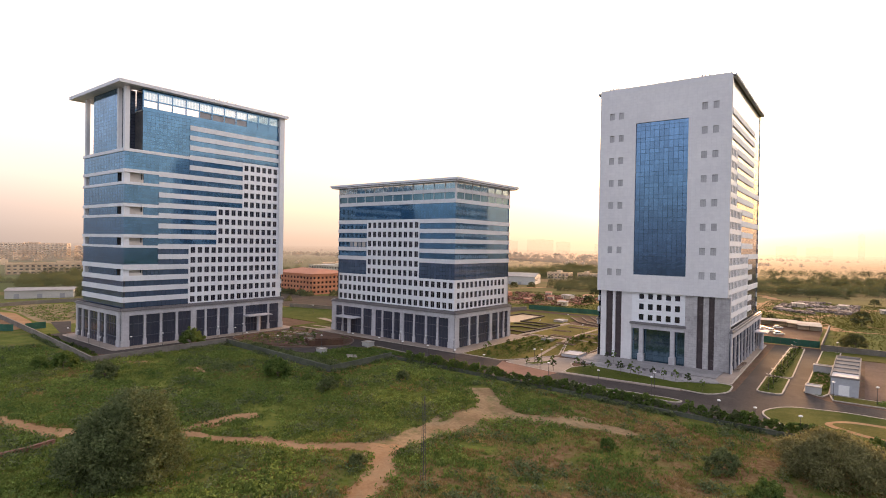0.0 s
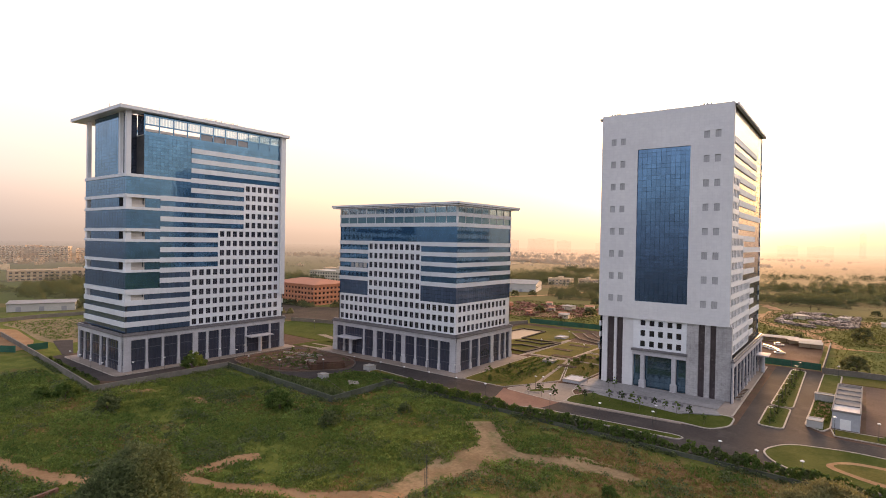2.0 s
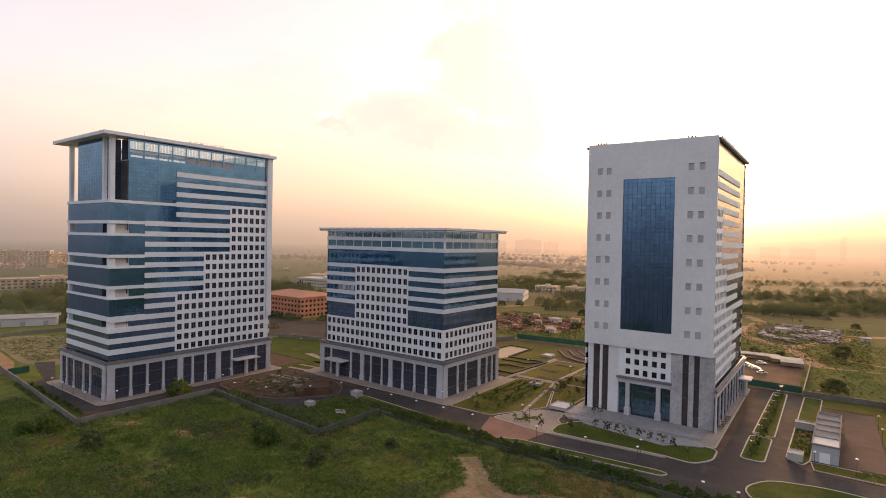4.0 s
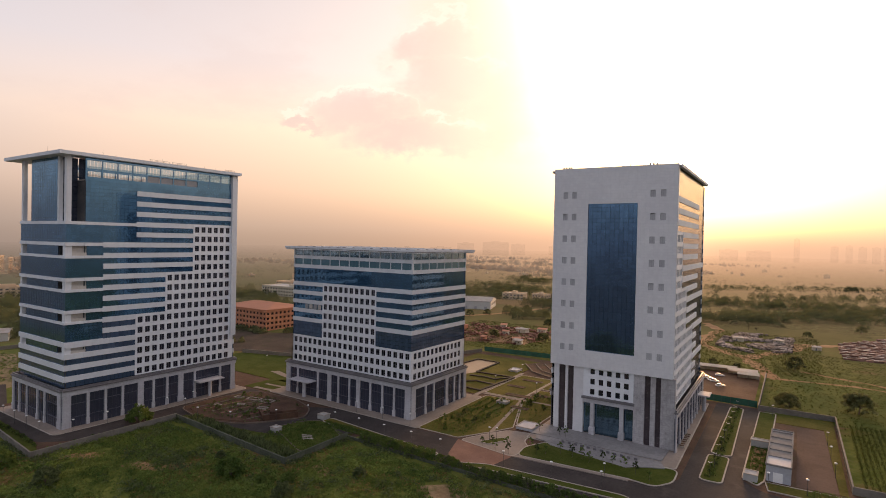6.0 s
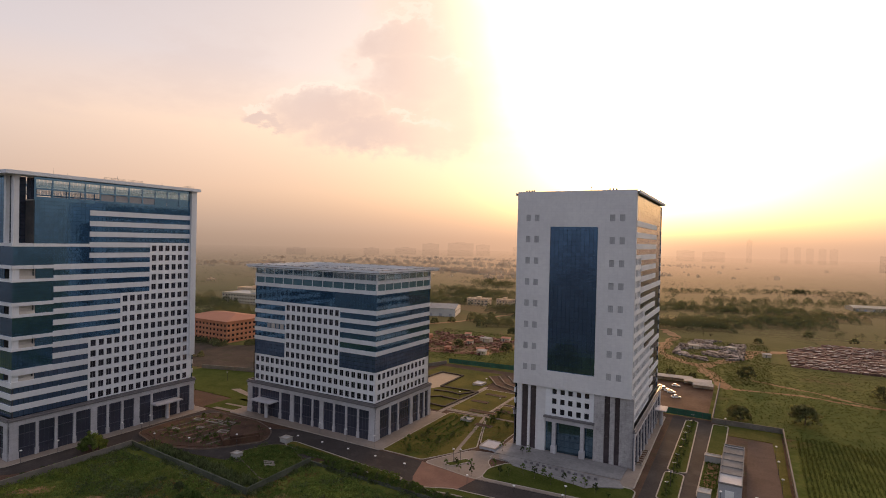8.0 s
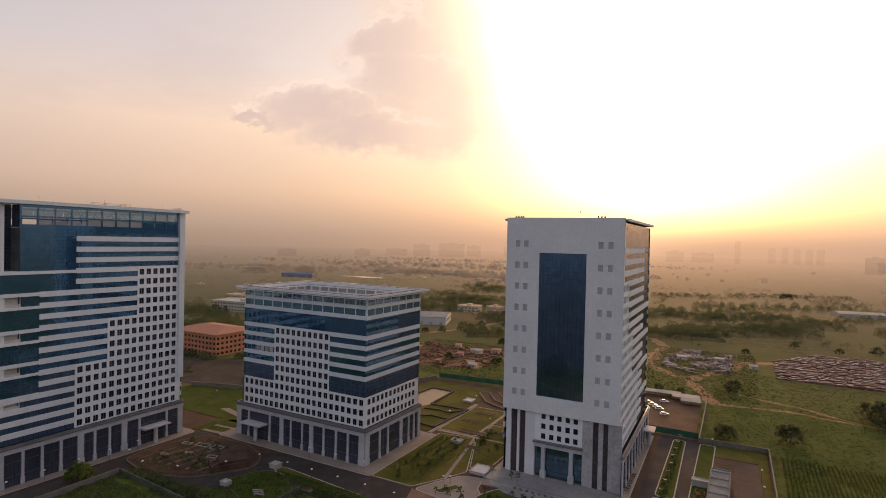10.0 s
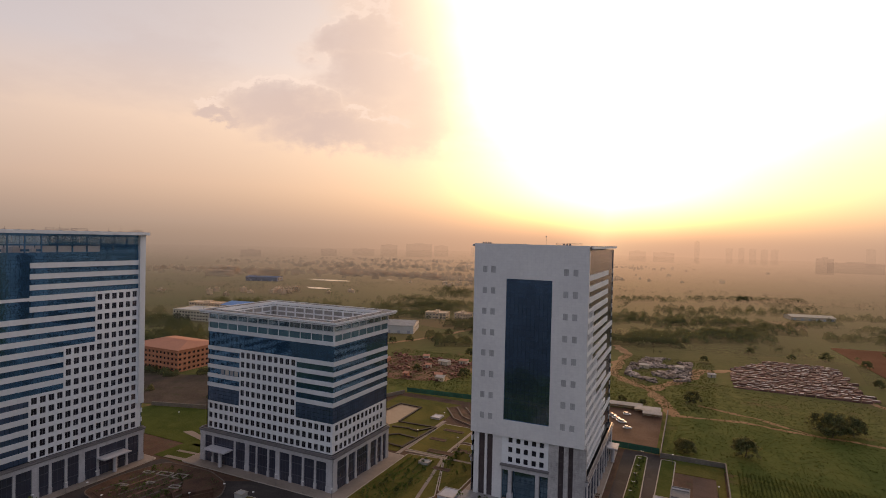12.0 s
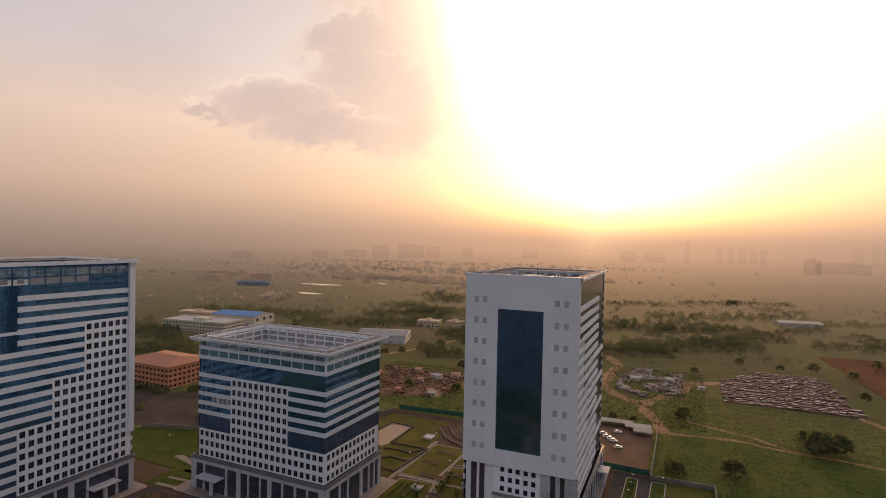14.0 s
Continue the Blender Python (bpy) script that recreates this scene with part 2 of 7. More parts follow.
CLAD = surface("white_cladding", (0.75, 0.75, 0.775), (0.82, 0.82, 0.845), 0.05, 0.8, 0.5, joints=(1.45, 1.3, 0.86), stains=(0.13, (0.60, 0.58, 0.56), 0.15))
CLAD_R = surface("pale_stone_cladding", (0.69, 0.67, 0.68), (0.77, 0.75, 0.75), 0.06, 0.7, 0.55, joints=(1.5, 0.95, 0.90), stains=(0.10, (0.60, 0.57, 0.56), 0.15))
STRIP = surface("white_aluminium", (0.66, 0.66, 0.68), (0.74, 0.74, 0.76), 0.06, 0.9, 0.62, joints=(2.9, 50.0, 0.84), spec=0.25)
STONE = surface("grey_stone", (0.44, 0.42, 0.44), (0.56, 0.54, 0.56), 0.12, 1.2, 0.7, joints=(1.2, 0.9, 0.80), stains=(0.2, (0.34, 0.31, 0.30), 0.5))
TRIM = surface("dark_trim", (0.13, 0.12, 0.13), (0.19, 0.17, 0.17), 0.2, 2.0, 0.5)
CORE = surface("dim_interior", (0.05, 0.05, 0.055), (0.09, 0.085, 0.08), 0.2, 1.0, 0.9)
PLASTER = surface("beige_plaster", (0.45, 0.40, 0.36), (0.55, 0.50, 0.45), 0.2, 1.5, 0.85)
ROOF_GREY = surface("grey_roof_rim", (0.20, 0.185, 0.175), (0.28, 0.26, 0.245), 0.12, 0.9, 0.9, spec=0.05, joints=(2.6, 50.0, 0.8), stains=(0.3, (0.18, 0.16, 0.15), 0.5))
MULLION = facade_glass("mullion_metal", (0.036, 0.095, 0.155), (0.048, 0.118, 0.19), 0.85, 0.25)
SCREEN = facade_glass("screen_glass", (0.11, 0.235, 0.29), (0.14, 0.285, 0.35), 0.6, 0.15)
INNER_PANEL = surface("grey_inner_panel", (0.26, 0.245, 0.235), (0.34, 0.32, 0.31), 0.2, 1.5, 0.8)
ROOFING = surface("roof_screed", (0.36, 0.32, 0.30), (0.47, 0.43, 0.40), 0.12, 0.9, 0.85, stains=(0.3, (0.26, 0.23, 0.21), 0.5))
CONCRETE = surface("concrete", (0.36, 0.34, 0.32), (0.48, 0.46, 0.43), 0.15, 1.2, 0.88, bump=0.1, stains=(0.3, (0.24, 0.22, 0.20), 0.5))
GLASS = facade_glass("blue_facade_glass", (0.066, 0.182, 0.310), (0.088, 0.230, 0.385), 0.80, 0.06)
GLASS_R = facade_glass("deep_blue_glass", (0.105, 0.200, 0.340), (0.120, 0.23, 0.385), 0.90, 0.09, per_object=0.2)
# East-side glazing greyed to stand in for its reflections at grazing angles.
GLASS_E = facade_glass("grazing_tone_glass", (0.11, 0.115, 0.14), (0.14, 0.145, 0.17), 0.7, 0.2)
# Darker copy of the facade glass: low floors' dark reflections put into its colour.
GLASS_LOW = facade_glass("darkened_low_glass", (0.066, 0.105, 0.175), (0.085, 0.130, 0.21), 0.40, 0.12)
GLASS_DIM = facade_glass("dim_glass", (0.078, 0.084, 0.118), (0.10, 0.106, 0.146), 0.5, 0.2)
LOBBY_BAR = surface("lobby_bar", (0.045, 0.048, 0.068), (0.06, 0.062, 0.085), 0.3, 2.0, 0.4)
WINDOW = facade_glass("window_glass", (0.035, 0.035, 0.05), (0.055, 0.05, 0.07), 0.6, 0.12, per_object=0.3)
CLEAR = facade_glass("clear_glass", (0.34, 0.52, 0.62), (0.42, 0.60, 0.70), 0.9, 0.06)
clear_tree = CLEAR.node_tree
clear_out = next(x for x in clear_tree.nodes if x.type == "OUTPUT_MATERIAL")
clear_mix, clear_air = clear_tree.nodes.new("ShaderNodeMixShader"), clear_tree.nodes.new("ShaderNodeBsdfTransparent")
clear_mix.inputs[0].default_value = 0.5
clear_tree.links.new(clear_out.inputs[0].links[0].from_socket, clear_mix.inputs[1])
clear_tree.links.new(clear_air.outputs[0], clear_mix.inputs[2])
clear_tree.links.new(clear_mix.outputs[0], clear_out.inputs[0])
PUNCH_LOUVRE = surface("pale_louvre", (0.40, 0.39, 0.40), (0.48, 0.47, 0.48), 0.2, 2.0, 0.7, spec=0.2)
LOUVRE = surface("grey_louvre", (0.27, 0.26, 0.27), (0.34, 0.33, 0.34), 0.2, 2.0, 0.6)
SLOT = surface("brown_slot_glass", (0.080, 0.063, 0.070), (0.112, 0.088, 0.094), 0.3, 1.5, 0.25, metal=0.3)


# ---- mesh building ----
class Shape:
    """Vertices and faces collected piece by piece."""

    def __init__(self):
        self.v, self.f = [], []

    def box(self, x0, x1, y0, y1, z0, z1):
        x0, x1, y0, y1, z0, z1 = min(x0, x1), max(x0, x1), min(y0, y1), max(y0, y1), min(z0, z1), max(z0, z1)
        i = len(self.v)
        self.v += [(x0, y0, z0), (x1, y0, z0), (x1, y1, z0), (x0, y1, z0), (x0, y0, z1), (x1, y0, z1), (x1, y1, z1), (x0, y1, z1)]
        self.f += [(i, i + 3, i + 2, i + 1), (i + 4, i + 5, i + 6, i + 7), (i, i + 1, i + 5, i + 4), (i + 1, i + 2, i + 6, i + 5),
                   (i + 2, i + 3, i + 7, i + 6), (i + 3, i, i + 4, i + 7)]
        return self

    def poly(self, points):
        i = len(self.v)
        self.v += [tuple(p) for p in points]
        self.f.append(tuple(range(i, i + len(points))))
        return self

    def slab(self, outline, z0, z1):
        """An upright prism over a counter-clockwise outline."""
        i, k = len(self.v), len(outline)
        self.v += [(x, y, z0) for x, y in outline] + [(x, y, z1) for x, y in outline]
        self.f.append(tuple(range(i + k, i + 2 * k)))
        self.f.append(tuple(range(i + k - 1, i - 1, -1)))
        for a in range(k):
            b = (a + 1) % k
            self.f.append((i + a, i + b, i + k + b, i + k + a))
        return self

    def tube(self, a, b, r0, r1, sides=8):
        a, b = Vector(a), Vector(b)
        q = (b - a).to_track_quat("Z", "Y")
        i = len(self.v)
        for c, r in ((a, r0), (b, r1)):
            for s in range(sides):
                t = 2 * math.pi * s / sides
                self.v.append(tuple(c + q @ Vector((r * math.cos(t), r * math.sin(t), 0))))
        for s in range(sides):
            e = (s + 1) % sides
            self.f.append((i + s, i + e, i + sides + e, i + sides + s))
        self.f.append(tuple(range(i + sides, i + 2 * sides)))
        self.f.append(tuple(range(i + sides - 1, i - 1, -1)))
        return self

    def mesh(self, name, material):
        me = bpy.data.meshes.new(name)
        me.from_pydata(self.v, [], self.f)
        if material:
            me.materials.append(material)
        return me


def part(name, shape, material, parent=None, label="", m=None, smooth=False):
    me = shape.mesh(name, material) if isinstance(shape, Shape) else shape
    if smooth:
        me.shade_smooth()
    ob = new(name, me)
    if parent:
        ob.parent = parent
    if m is not None:
        ob.matrix_basis = m
    return tagged(ob, label)


def thing(name, label, category, m=None, group="", kind=""):
    ob = new(name)
    ob.empty_display_size = 0.5
    if m is not None:
        ob.matrix_basis = m
    return tagged(ob, label, category, group, kind)


class Face:
    """One upright face of a building: u runs along it, d outwards, z up."""

    def __init__(self, side, plane):
        self.side, self.plane = side, plane

    def box(self, shape, u0, u1, d0, d1, z0, z1):
        p = self.plane
        if self.side == "S":
            shape.box(u0, u1, p - d1, p - d0, z0, z1)
        elif self.side == "N":
            shape.box(u0, u1, p + d0, p + d1, z0, z1)
        elif self.side == "E":
            shape.box(p + d0, p + d1, u0, u1, z0, z1)
        else:
            shape.box(p - d1, p - d0, u0, u1, z0, z1)

    def point(self, u, d, z):
        p = self.plane
        return {"S": (u, p - d, z), "N": (u, p + d, z), "E": (p + d, u, z), "W": (p - d, u, z)}[self.side]

    def at(self, u, d, z):
        turn = {"S": 0, "E": 90, "N": 180, "W": -90}[self.side]
        return pose(*self.point(u, d, z), 0, 0, turn)

    def pierced(self, shape, u0, u1, z0, z1, holes, depth):
        """A wall with openings through it and reveals of the given depth."""
        us = sorted({u0, u1, *(h[0] for h in holes), *(h[1] for h in holes)})
        zs = sorted({z0, z1, *(h[2] for h in holes), *(h[3] for h in holes)})
        us, zs = [u for u in us if u0 <= u <= u1], [z for z in zs if z0 <= z <= z1]
        flip = self.side in ("N", "W")
        solid = {}
        for i in range(len(us) - 1):
            for k in range(len(zs) - 1):
                cu, cz = (us[i] + us[i + 1]) / 2, (zs[k] + zs[k + 1]) / 2
                solid[i, k] = not any(a < cu < b and c < cz < d for a, b, c, d in holes)

        def quad(points):
            pts = [self.point(*q) for q in points]
            shape.poly(pts[::-1] if flip else pts)
        for (i, k), full in solid.items():
            a, b, c, d = us[i], us[i + 1], zs[k], zs[k + 1]
            if full:
                quad([(a, 0, c), (b, 0, c), (b, 0, d), (a, 0, d)])
                continue
            if solid.get((i - 1, k), True):
                quad([(a, 0, c), (a, 0, d), (a, -depth, d), (a, -depth, c)])
            if solid.get((i + 1, k), True):
                quad([(b, 0, d), (b, 0, c), (b, -depth, c), (b, -depth, d)])
            if solid.get((i, k - 1), True):
                quad([(b, 0, c), (a, 0, c), (a, -depth, c), (b, -depth, c)])
            if solid.get((i, k + 1), True):
                quad([(a, 0, d), (b, 0, d), (b, -depth, d), (a, -depth, d)])


def window_kit(wide, high, name, glass, frame_material, bars=1):
    """The two meshes of a window: frame with bars, and panes."""
    f, g, t = Shape(), Shape(), 0.07
    f.box(-wide / 2, wide / 2, -0.05, 0.05, 0, t).box(-wide / 2, wide / 2, -0.05, 0.05, high - t, high)
    f.box(-wide / 2, -wide / 2 + t, -0.05, 0.05, t, high - t).box(wide / 2 - t, wide / 2, -0.05, 0.05, t, high - t)
    for b in range(bars):
        u = -wide / 2 + wide * (b + 1) / (bars + 1)
        f.box(u - 0.03, u + 0.03, -0.045, 0.045, t, high - t)
    g.box(-wide / 2 + t, wide / 2 - t, -0.012, 0.012, t, high - t)
    return f.mesh(name + "_frame", frame_material), g.mesh(name + "_pane", glass)


def put_window(kit, parent, m):
    frame_ob = part("window", kit[0], None, parent, m=m)
    part("pane", kit[1], None, frame_ob)
    return frame_ob


def curtain(face, parent, u0, u1, z0, z1, du, dz, glass=None, back=0.25, name="curtain_glass", trim=""):
    """A glazed field: glass panes with a raised grid of mullions. trim: the ends (a, b) at which it turns a corner."""
    u0, u1 = u0 + (back + 0.124) * ("a" in trim), u1 - back * ("b" in trim)
    glass_shape, grid = Shape(), Shape()
    nu, nz = max(1, round((u1 - u0) / du)), max(1, round((z1 - z0) / dz))
    for i in range(nu):
        for k in range(nz):
            a, b = u0 + (u1 - u0) * i / nu, u0 + (u1 - u0) * (i + 1) / nu
            c, d = z0 + (z1 - z0) * k / nz, z0 + (z1 - z0) * (k + 1) / nz
            face.box(glass_shape, a, b, -back - 0.12, -back, c, d)
    for i in range("a" in trim, nu + 1 - ("b" in trim)):
        u = u0 + (u1 - u0) * i / nu
        face.box(grid, u - 0.03, u + 0.03, -back, -back + 0.03, z0, z1)
    for k in range(nz + 1):
        z = z0 + (z1 - z0) * k / nz
        face.box(grid, u0, u1, -back, -back + 0.035, z - 0.06, z + 0.06)
    tagged(part(name, glass_shape, glass or GLASS, parent), kind="stuff")
    tagged(part("mullions", grid, MULLION, parent), kind="stuff")


UNIT = {}


def piece(name, face, material, parent, u0, u1, d0, d1, z0, z1):
    """One box-shaped piece as an object of its own on a shared mesh."""
    if material.name not in UNIT:
        UNIT[material.name] = Shape().box(0, 1, 0, 1, 0, 1).mesh(name, material)
    s = Shape()
    face.box(s, u0, u1, d0, d1, z0, z1)
    a, b = s.v[0], s.v[6]
    return part(name, UNIT[material.name], None, parent, m=pose(*a) @ Matrix.Diagonal((b[0] - a[0], b[1] - a[1], b[2] - a[2], 1)))


def band(face, parent, u0, u1, z0, z1, d0=-0.5, d1=0.12, name="white_band"):
    s = Shape()
    face.box(s, u0, u1, d0, d1, z0, z1)
    return part(name, s, STRIP, parent)


def colonnade(face, parent, u0, u1, posts, top=13.0, plinth=0.3, deep=0.2):
    """The tall base storey: stone posts on footings before dark glass, with a beam over them. posts: (u, width)."""
    glass_shape, grid = Shape(), Shape()
    n = max(1, round((u1 - u0) / 1.5))
    for i in range(n):
        a, b = u0 + (u1 - u0) * i / n, u0 + (u1 - u0) * (i + 1) / n
        for c, d in ((plinth, 3.6), (3.6, 8.2), (8.2, top)):
            if face.side in "SE":
                piece("lobby_pane", face, GLASS_DIM, parent, a + 0.02, b - 0.02, -deep - 0.15, -deep, c, d)
            else:
                face.box(glass_shape, a, b, -deep - 0.15, -deep, c, d)
        face.box(grid, a - 0.04, a + 0.04, -deep, -deep + 0.1, plinth, top)
    for z in (3.6, 8.2):
        face.box(grid, u0, u1, -deep, -deep + 0.12, z - 0.12, z + 0.12)
    if glass_shape.v:
        tagged(part("lobby_glass", glass_shape, GLASS_DIM, parent), kind="stuff")
    tagged(part("lobby_mullions", grid, LOBBY_BAR, parent), kind="stuff")
    for u, width in posts:
        s = Shape()
        face.box(s, u - width / 2, u + width / 2, -deep, 0.25, plinth, top)
        face.box(s, u - width / 2 - 0.14, u + width / 2 + 0.14, -deep, 0.36, plinth, 2.6)
        part("post", s, STONE, parent)
    s = Shape()
    face.box(s, u0, u1, -deep - 0.2, 0.4, top - 1.6, top)
    part("beam", s, STONE, parent)
    s = Shape()
    face.box(s, u0 - 0.3, u1 + 0.3, -deep - 0.2, 0.75, top, top + 0.55)
    face.box(s, u0, u1, -deep, 0.3, top + 0.55, top + 1.1)
    part("cornice", s, TRIM, parent)


def ring(shape, x0, x1, y0, y1, z0, z1, t):
    """A frame of four beams round a rectangle, t wide."""
    shape.box(x0, x1, y0, y0 + t, z0, z1).box(x0, x1, y1 - t, y1, z0, z1)
    shape.box(x0, x0 + t, y0 + t, y1 - t, z0, z1).box(x1 - t, x1, y0 + t, y1 - t, z0, z1)
    return shape


# ---- ground, roads, lawns and walls ----
def plain_material():
    """Wild grass near by, a patchwork of fields farther out, haze tinted in by distance."""
    m = bpy.data.materials.new("plain")
    m.use_nodes = True
    n = Nodes(m.node_tree)
    where = n.add("ShaderNodeNewGeometry").outputs["Position"]
    coarse, mid, fine = n.noise(where, 0.03, 5.0), n.noise(where, 0.16, 6.0, 0.65), n.noise(where, 1.3, 6.0, 0.7)
    green = n.mix(n.span(mid, 0.35, 0.65), (0.088, 0.105, 0.020), (0.172, 0.176, 0.040))
    green = n.mix(n.span(fine, 0.42, 0.7), green, (0.10, 0.125, 0.035))
    green = n.mix(n.math("MULTIPLY", n.span(coarse, 0.52, 0.66), n.span(mid, 0.4, 0.6)), green, (0.17, 0.10, 0.05))
    cell = n.add("ShaderNodeTexVoronoi")
    n.put(cell.inputs["Vector"], n.vmath("MULTIPLY", where, (1.0, 1.7, 0.0)))
    cell.inputs["Scale"].default_value = 0.0085
    rnd = n.add("ShaderNodeSeparateColor")
    n.put(rnd.inputs[0], cell.outputs["Color"])
    fields = n.ramp(rnd.outputs[0], [(0.0, (0.038, 0.056, 0.009)), (0.3, (0.056, 0.080, 0.013)), (0.55, (0.084, 0.097, 0.020)), (0.75, (0.072, 0.072, 0.018)), (0.9, (0.12, 0.094, 0.032)), (1.0, (0.16, 0.092, 0.046))])
    fields = n.mix(n.math("MULTIPLY", n.span(mid, 0.35, 0.7), 0.4), fields, (0.040, 0.056, 0.016))
    fields = n.mix(n.math("MULTIPLY", n.span(n.noise(where, 0.012, 5.0, 0.6), 0.48, 0.62), 0.4), fields, (0.075, 0.090, 0.024))
    out = n.add("ShaderNodeVectorMath", operation="DISTANCE")
    n.put(out.inputs[0], where)
    out.inputs[1].default_value = (-90.0, 120.0, 0.0)
    east = n.add("ShaderNodeSeparateXYZ")
    n.put(east.inputs[0], where)
    green = n.mix(n.math("MULTIPLY", n.math("MULTIPLY", n.span(east.outputs[0], -95.0, -45.0), n.span(east.outputs[1], 146.0, 128.0)), n.span(n.noise(where, 0.09, 5.0, 0.6), 0.38, 0.58)), green, n.mix(n.span(fine, 0.4, 0.65), (0.16, 0.088, 0.042), (0.25, 0.16, 0.08)))
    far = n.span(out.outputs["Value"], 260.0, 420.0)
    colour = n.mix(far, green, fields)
    # Unseen ground to the south, greyed to keep green out of glass reflections.
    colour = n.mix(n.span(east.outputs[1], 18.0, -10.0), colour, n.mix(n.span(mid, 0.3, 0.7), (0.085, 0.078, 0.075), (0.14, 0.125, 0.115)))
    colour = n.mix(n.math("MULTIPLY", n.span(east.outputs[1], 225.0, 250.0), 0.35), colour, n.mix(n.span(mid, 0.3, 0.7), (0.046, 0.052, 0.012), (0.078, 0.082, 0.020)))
    # Tan mixed in with distance imitates haze over the far land.
    haze_tone = n.mix(n.span(mid, 0.3, 0.7), (0.080, 0.074, 0.044), (0.12, 0.098, 0.062))
    colour = n.mix(n.math("MULTIPLY", n.span(out.outputs["Value"], 700.0, 2600.0), n.span(coarse, 0.35, 0.65, 0.0, 0.45)), colour, haze_tone)
    p = n.add("ShaderNodeBsdfPrincipled")
    n.put(p.inputs["Base Color"], colour)
    p.inputs["Roughness"].default_value = 0.95
    p.inputs["Specular IOR Level"].default_value = 0.02
    b = n.add("ShaderNodeBump")
    b.inputs["Strength"].default_value = 0.7
    b.inputs["Distance"].default_value = 0.5
    n.put(b.inputs["Height"], fine)
    n.put(p.inputs["Normal"], b.outputs[0])
    n.put(n.add("ShaderNodeOutputMaterial").inputs[0], p.outputs[0])
    return m


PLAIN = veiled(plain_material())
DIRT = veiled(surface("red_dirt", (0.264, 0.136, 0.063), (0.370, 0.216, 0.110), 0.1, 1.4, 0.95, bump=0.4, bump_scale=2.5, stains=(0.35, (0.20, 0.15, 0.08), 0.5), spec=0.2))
ASPHALT = surface("asphalt", (0.052, 0.043, 0.040), (0.072, 0.060, 0.055), 0.08, 1.5, 0.85, bump=0.15, bump_scale=9.0, stains=(0.15, (0.10, 0.083, 0.076), 0.6), spec=0.05)
YARD = surface("brown_yard", (0.085, 0.050, 0.039), (0.125, 0.076, 0.060), 0.08, 1.5, 0.9, bump=0.15, stains=(0.15, (0.07, 0.045, 0.036), 0.6), spec=0.15)
YARD_EARTH = surface("brown_yard_earth", (0.13, 0.075, 0.048), (0.19, 0.115, 0.075), 0.1, 1.2, 0.95, bump=0.3, stains=(0.2, (0.09, 0.055, 0.038), 0.6), spec=0.05)
BRICK_PAVE = surface("red_paving", (0.20, 0.10, 0.075), (0.27, 0.145, 0.105), 0.12, 1.6, 0.85, bump=0.15, stains=(0.2, (0.16, 0.10, 0.08), 0.5), spec=0.15)
# Paving and kerb colours warmed to stand in for the warm haze.
PALE_PAVE = surface("pale_paving", (0.238, 0.189, 0.156), (0.312, 0.250, 0.209), 0.1, 1.2, 0.8, bump=0.08, stains=(0.25, (0.28, 0.24, 0.21), 0.5), spec=0.15)
KERB = surface("kerb_stone", (0.33, 0.28, 0.235), (0.43, 0.37, 0.315), 0.3, 2.0, 0.85)
# Lawn's red raised to imitate hazy light; likewise MEADOW, CROP and FIELD_GREEN.
LAWN = surface("mown_lawn", (0.044, 0.060, 0.010), (0.078, 0.090, 0.019), 0.12, 1.5, 0.95, bump=0.4, bump_scale=4.0, stains=(0.1, (0.13, 0.13, 0.04), 0.35), spec=0.05)
DRY_LAWN = surface("dry_lawn", (0.078, 0.074, 0.016), (0.142, 0.116, 0.029), 0.09, 1.2, 0.95, bump=0.4, bump_scale=4.0, stains=(0.12, (0.06, 0.085, 0.02), 0.6), spec=0.05)
SOIL = surface("dark_soil", (0.070, 0.037, 0.026), (0.12, 0.065, 0.042), 0.15, 1.5, 0.95, bump=0.5, bump_scale=3.0, stains=(0.2, (0.06, 0.065, 0.025), 0.6), spec=0.2)
WALL = surface("weathered_wall", (0.153, 0.132, 0.111), (0.221, 0.194, 0.162), 0.2, 1.3, 0.9, bump=0.15, stains=(0.35, (0.17, 0.14, 0.12), 0.6))
LEAF = foliage("green_leaf", (0.074, 0.126, 0.029), (0.150, 0.198, 0.050), 0.3, vary=0.6)
TREE_LEAF = foliage("tree_leaf", (0.088, 0.115, 0.045), (0.156, 0.181, 0.077), 0.35, vary=0.8)
TERRACE = surface("terrace_stone", (0.23, 0.215, 0.21), (0.32, 0.30, 0.29), 0.15, 1.2, 0.75, joints=(1.2, 50.0, 0.8), stains=(0.25, (0.18, 0.165, 0.16), 0.5), spec=0.15)
STONE_DULL = surface("dull_stone", (0.105, 0.075, 0.058), (0.16, 0.118, 0.092), 0.2, 1.5, 0.9)
MOSSY = surface("mossy_wall", (0.06, 0.068, 0.045), (0.105, 0.11, 0.08), 0.2, 1.5, 0.9, bump=0.2)
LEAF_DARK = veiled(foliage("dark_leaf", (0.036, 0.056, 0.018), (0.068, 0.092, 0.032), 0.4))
# Far leaves lightened in base colour to imitate haze; FIELD_LEAF below likewise.
LEAF_HAZED = veiled(foliage("haze_lightened_leaf", (0.085, 0.088, 0.040), (0.135, 0.135, 0.066), 0.06, 0.5, through=0.25, vary=0.4), 125.0, 405.0, 0.985, 1.0)
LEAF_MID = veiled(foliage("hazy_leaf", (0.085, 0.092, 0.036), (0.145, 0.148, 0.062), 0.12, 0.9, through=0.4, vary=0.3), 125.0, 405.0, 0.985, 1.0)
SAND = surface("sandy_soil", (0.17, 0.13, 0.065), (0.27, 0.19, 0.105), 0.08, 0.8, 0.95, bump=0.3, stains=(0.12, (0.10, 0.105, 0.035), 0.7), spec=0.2)
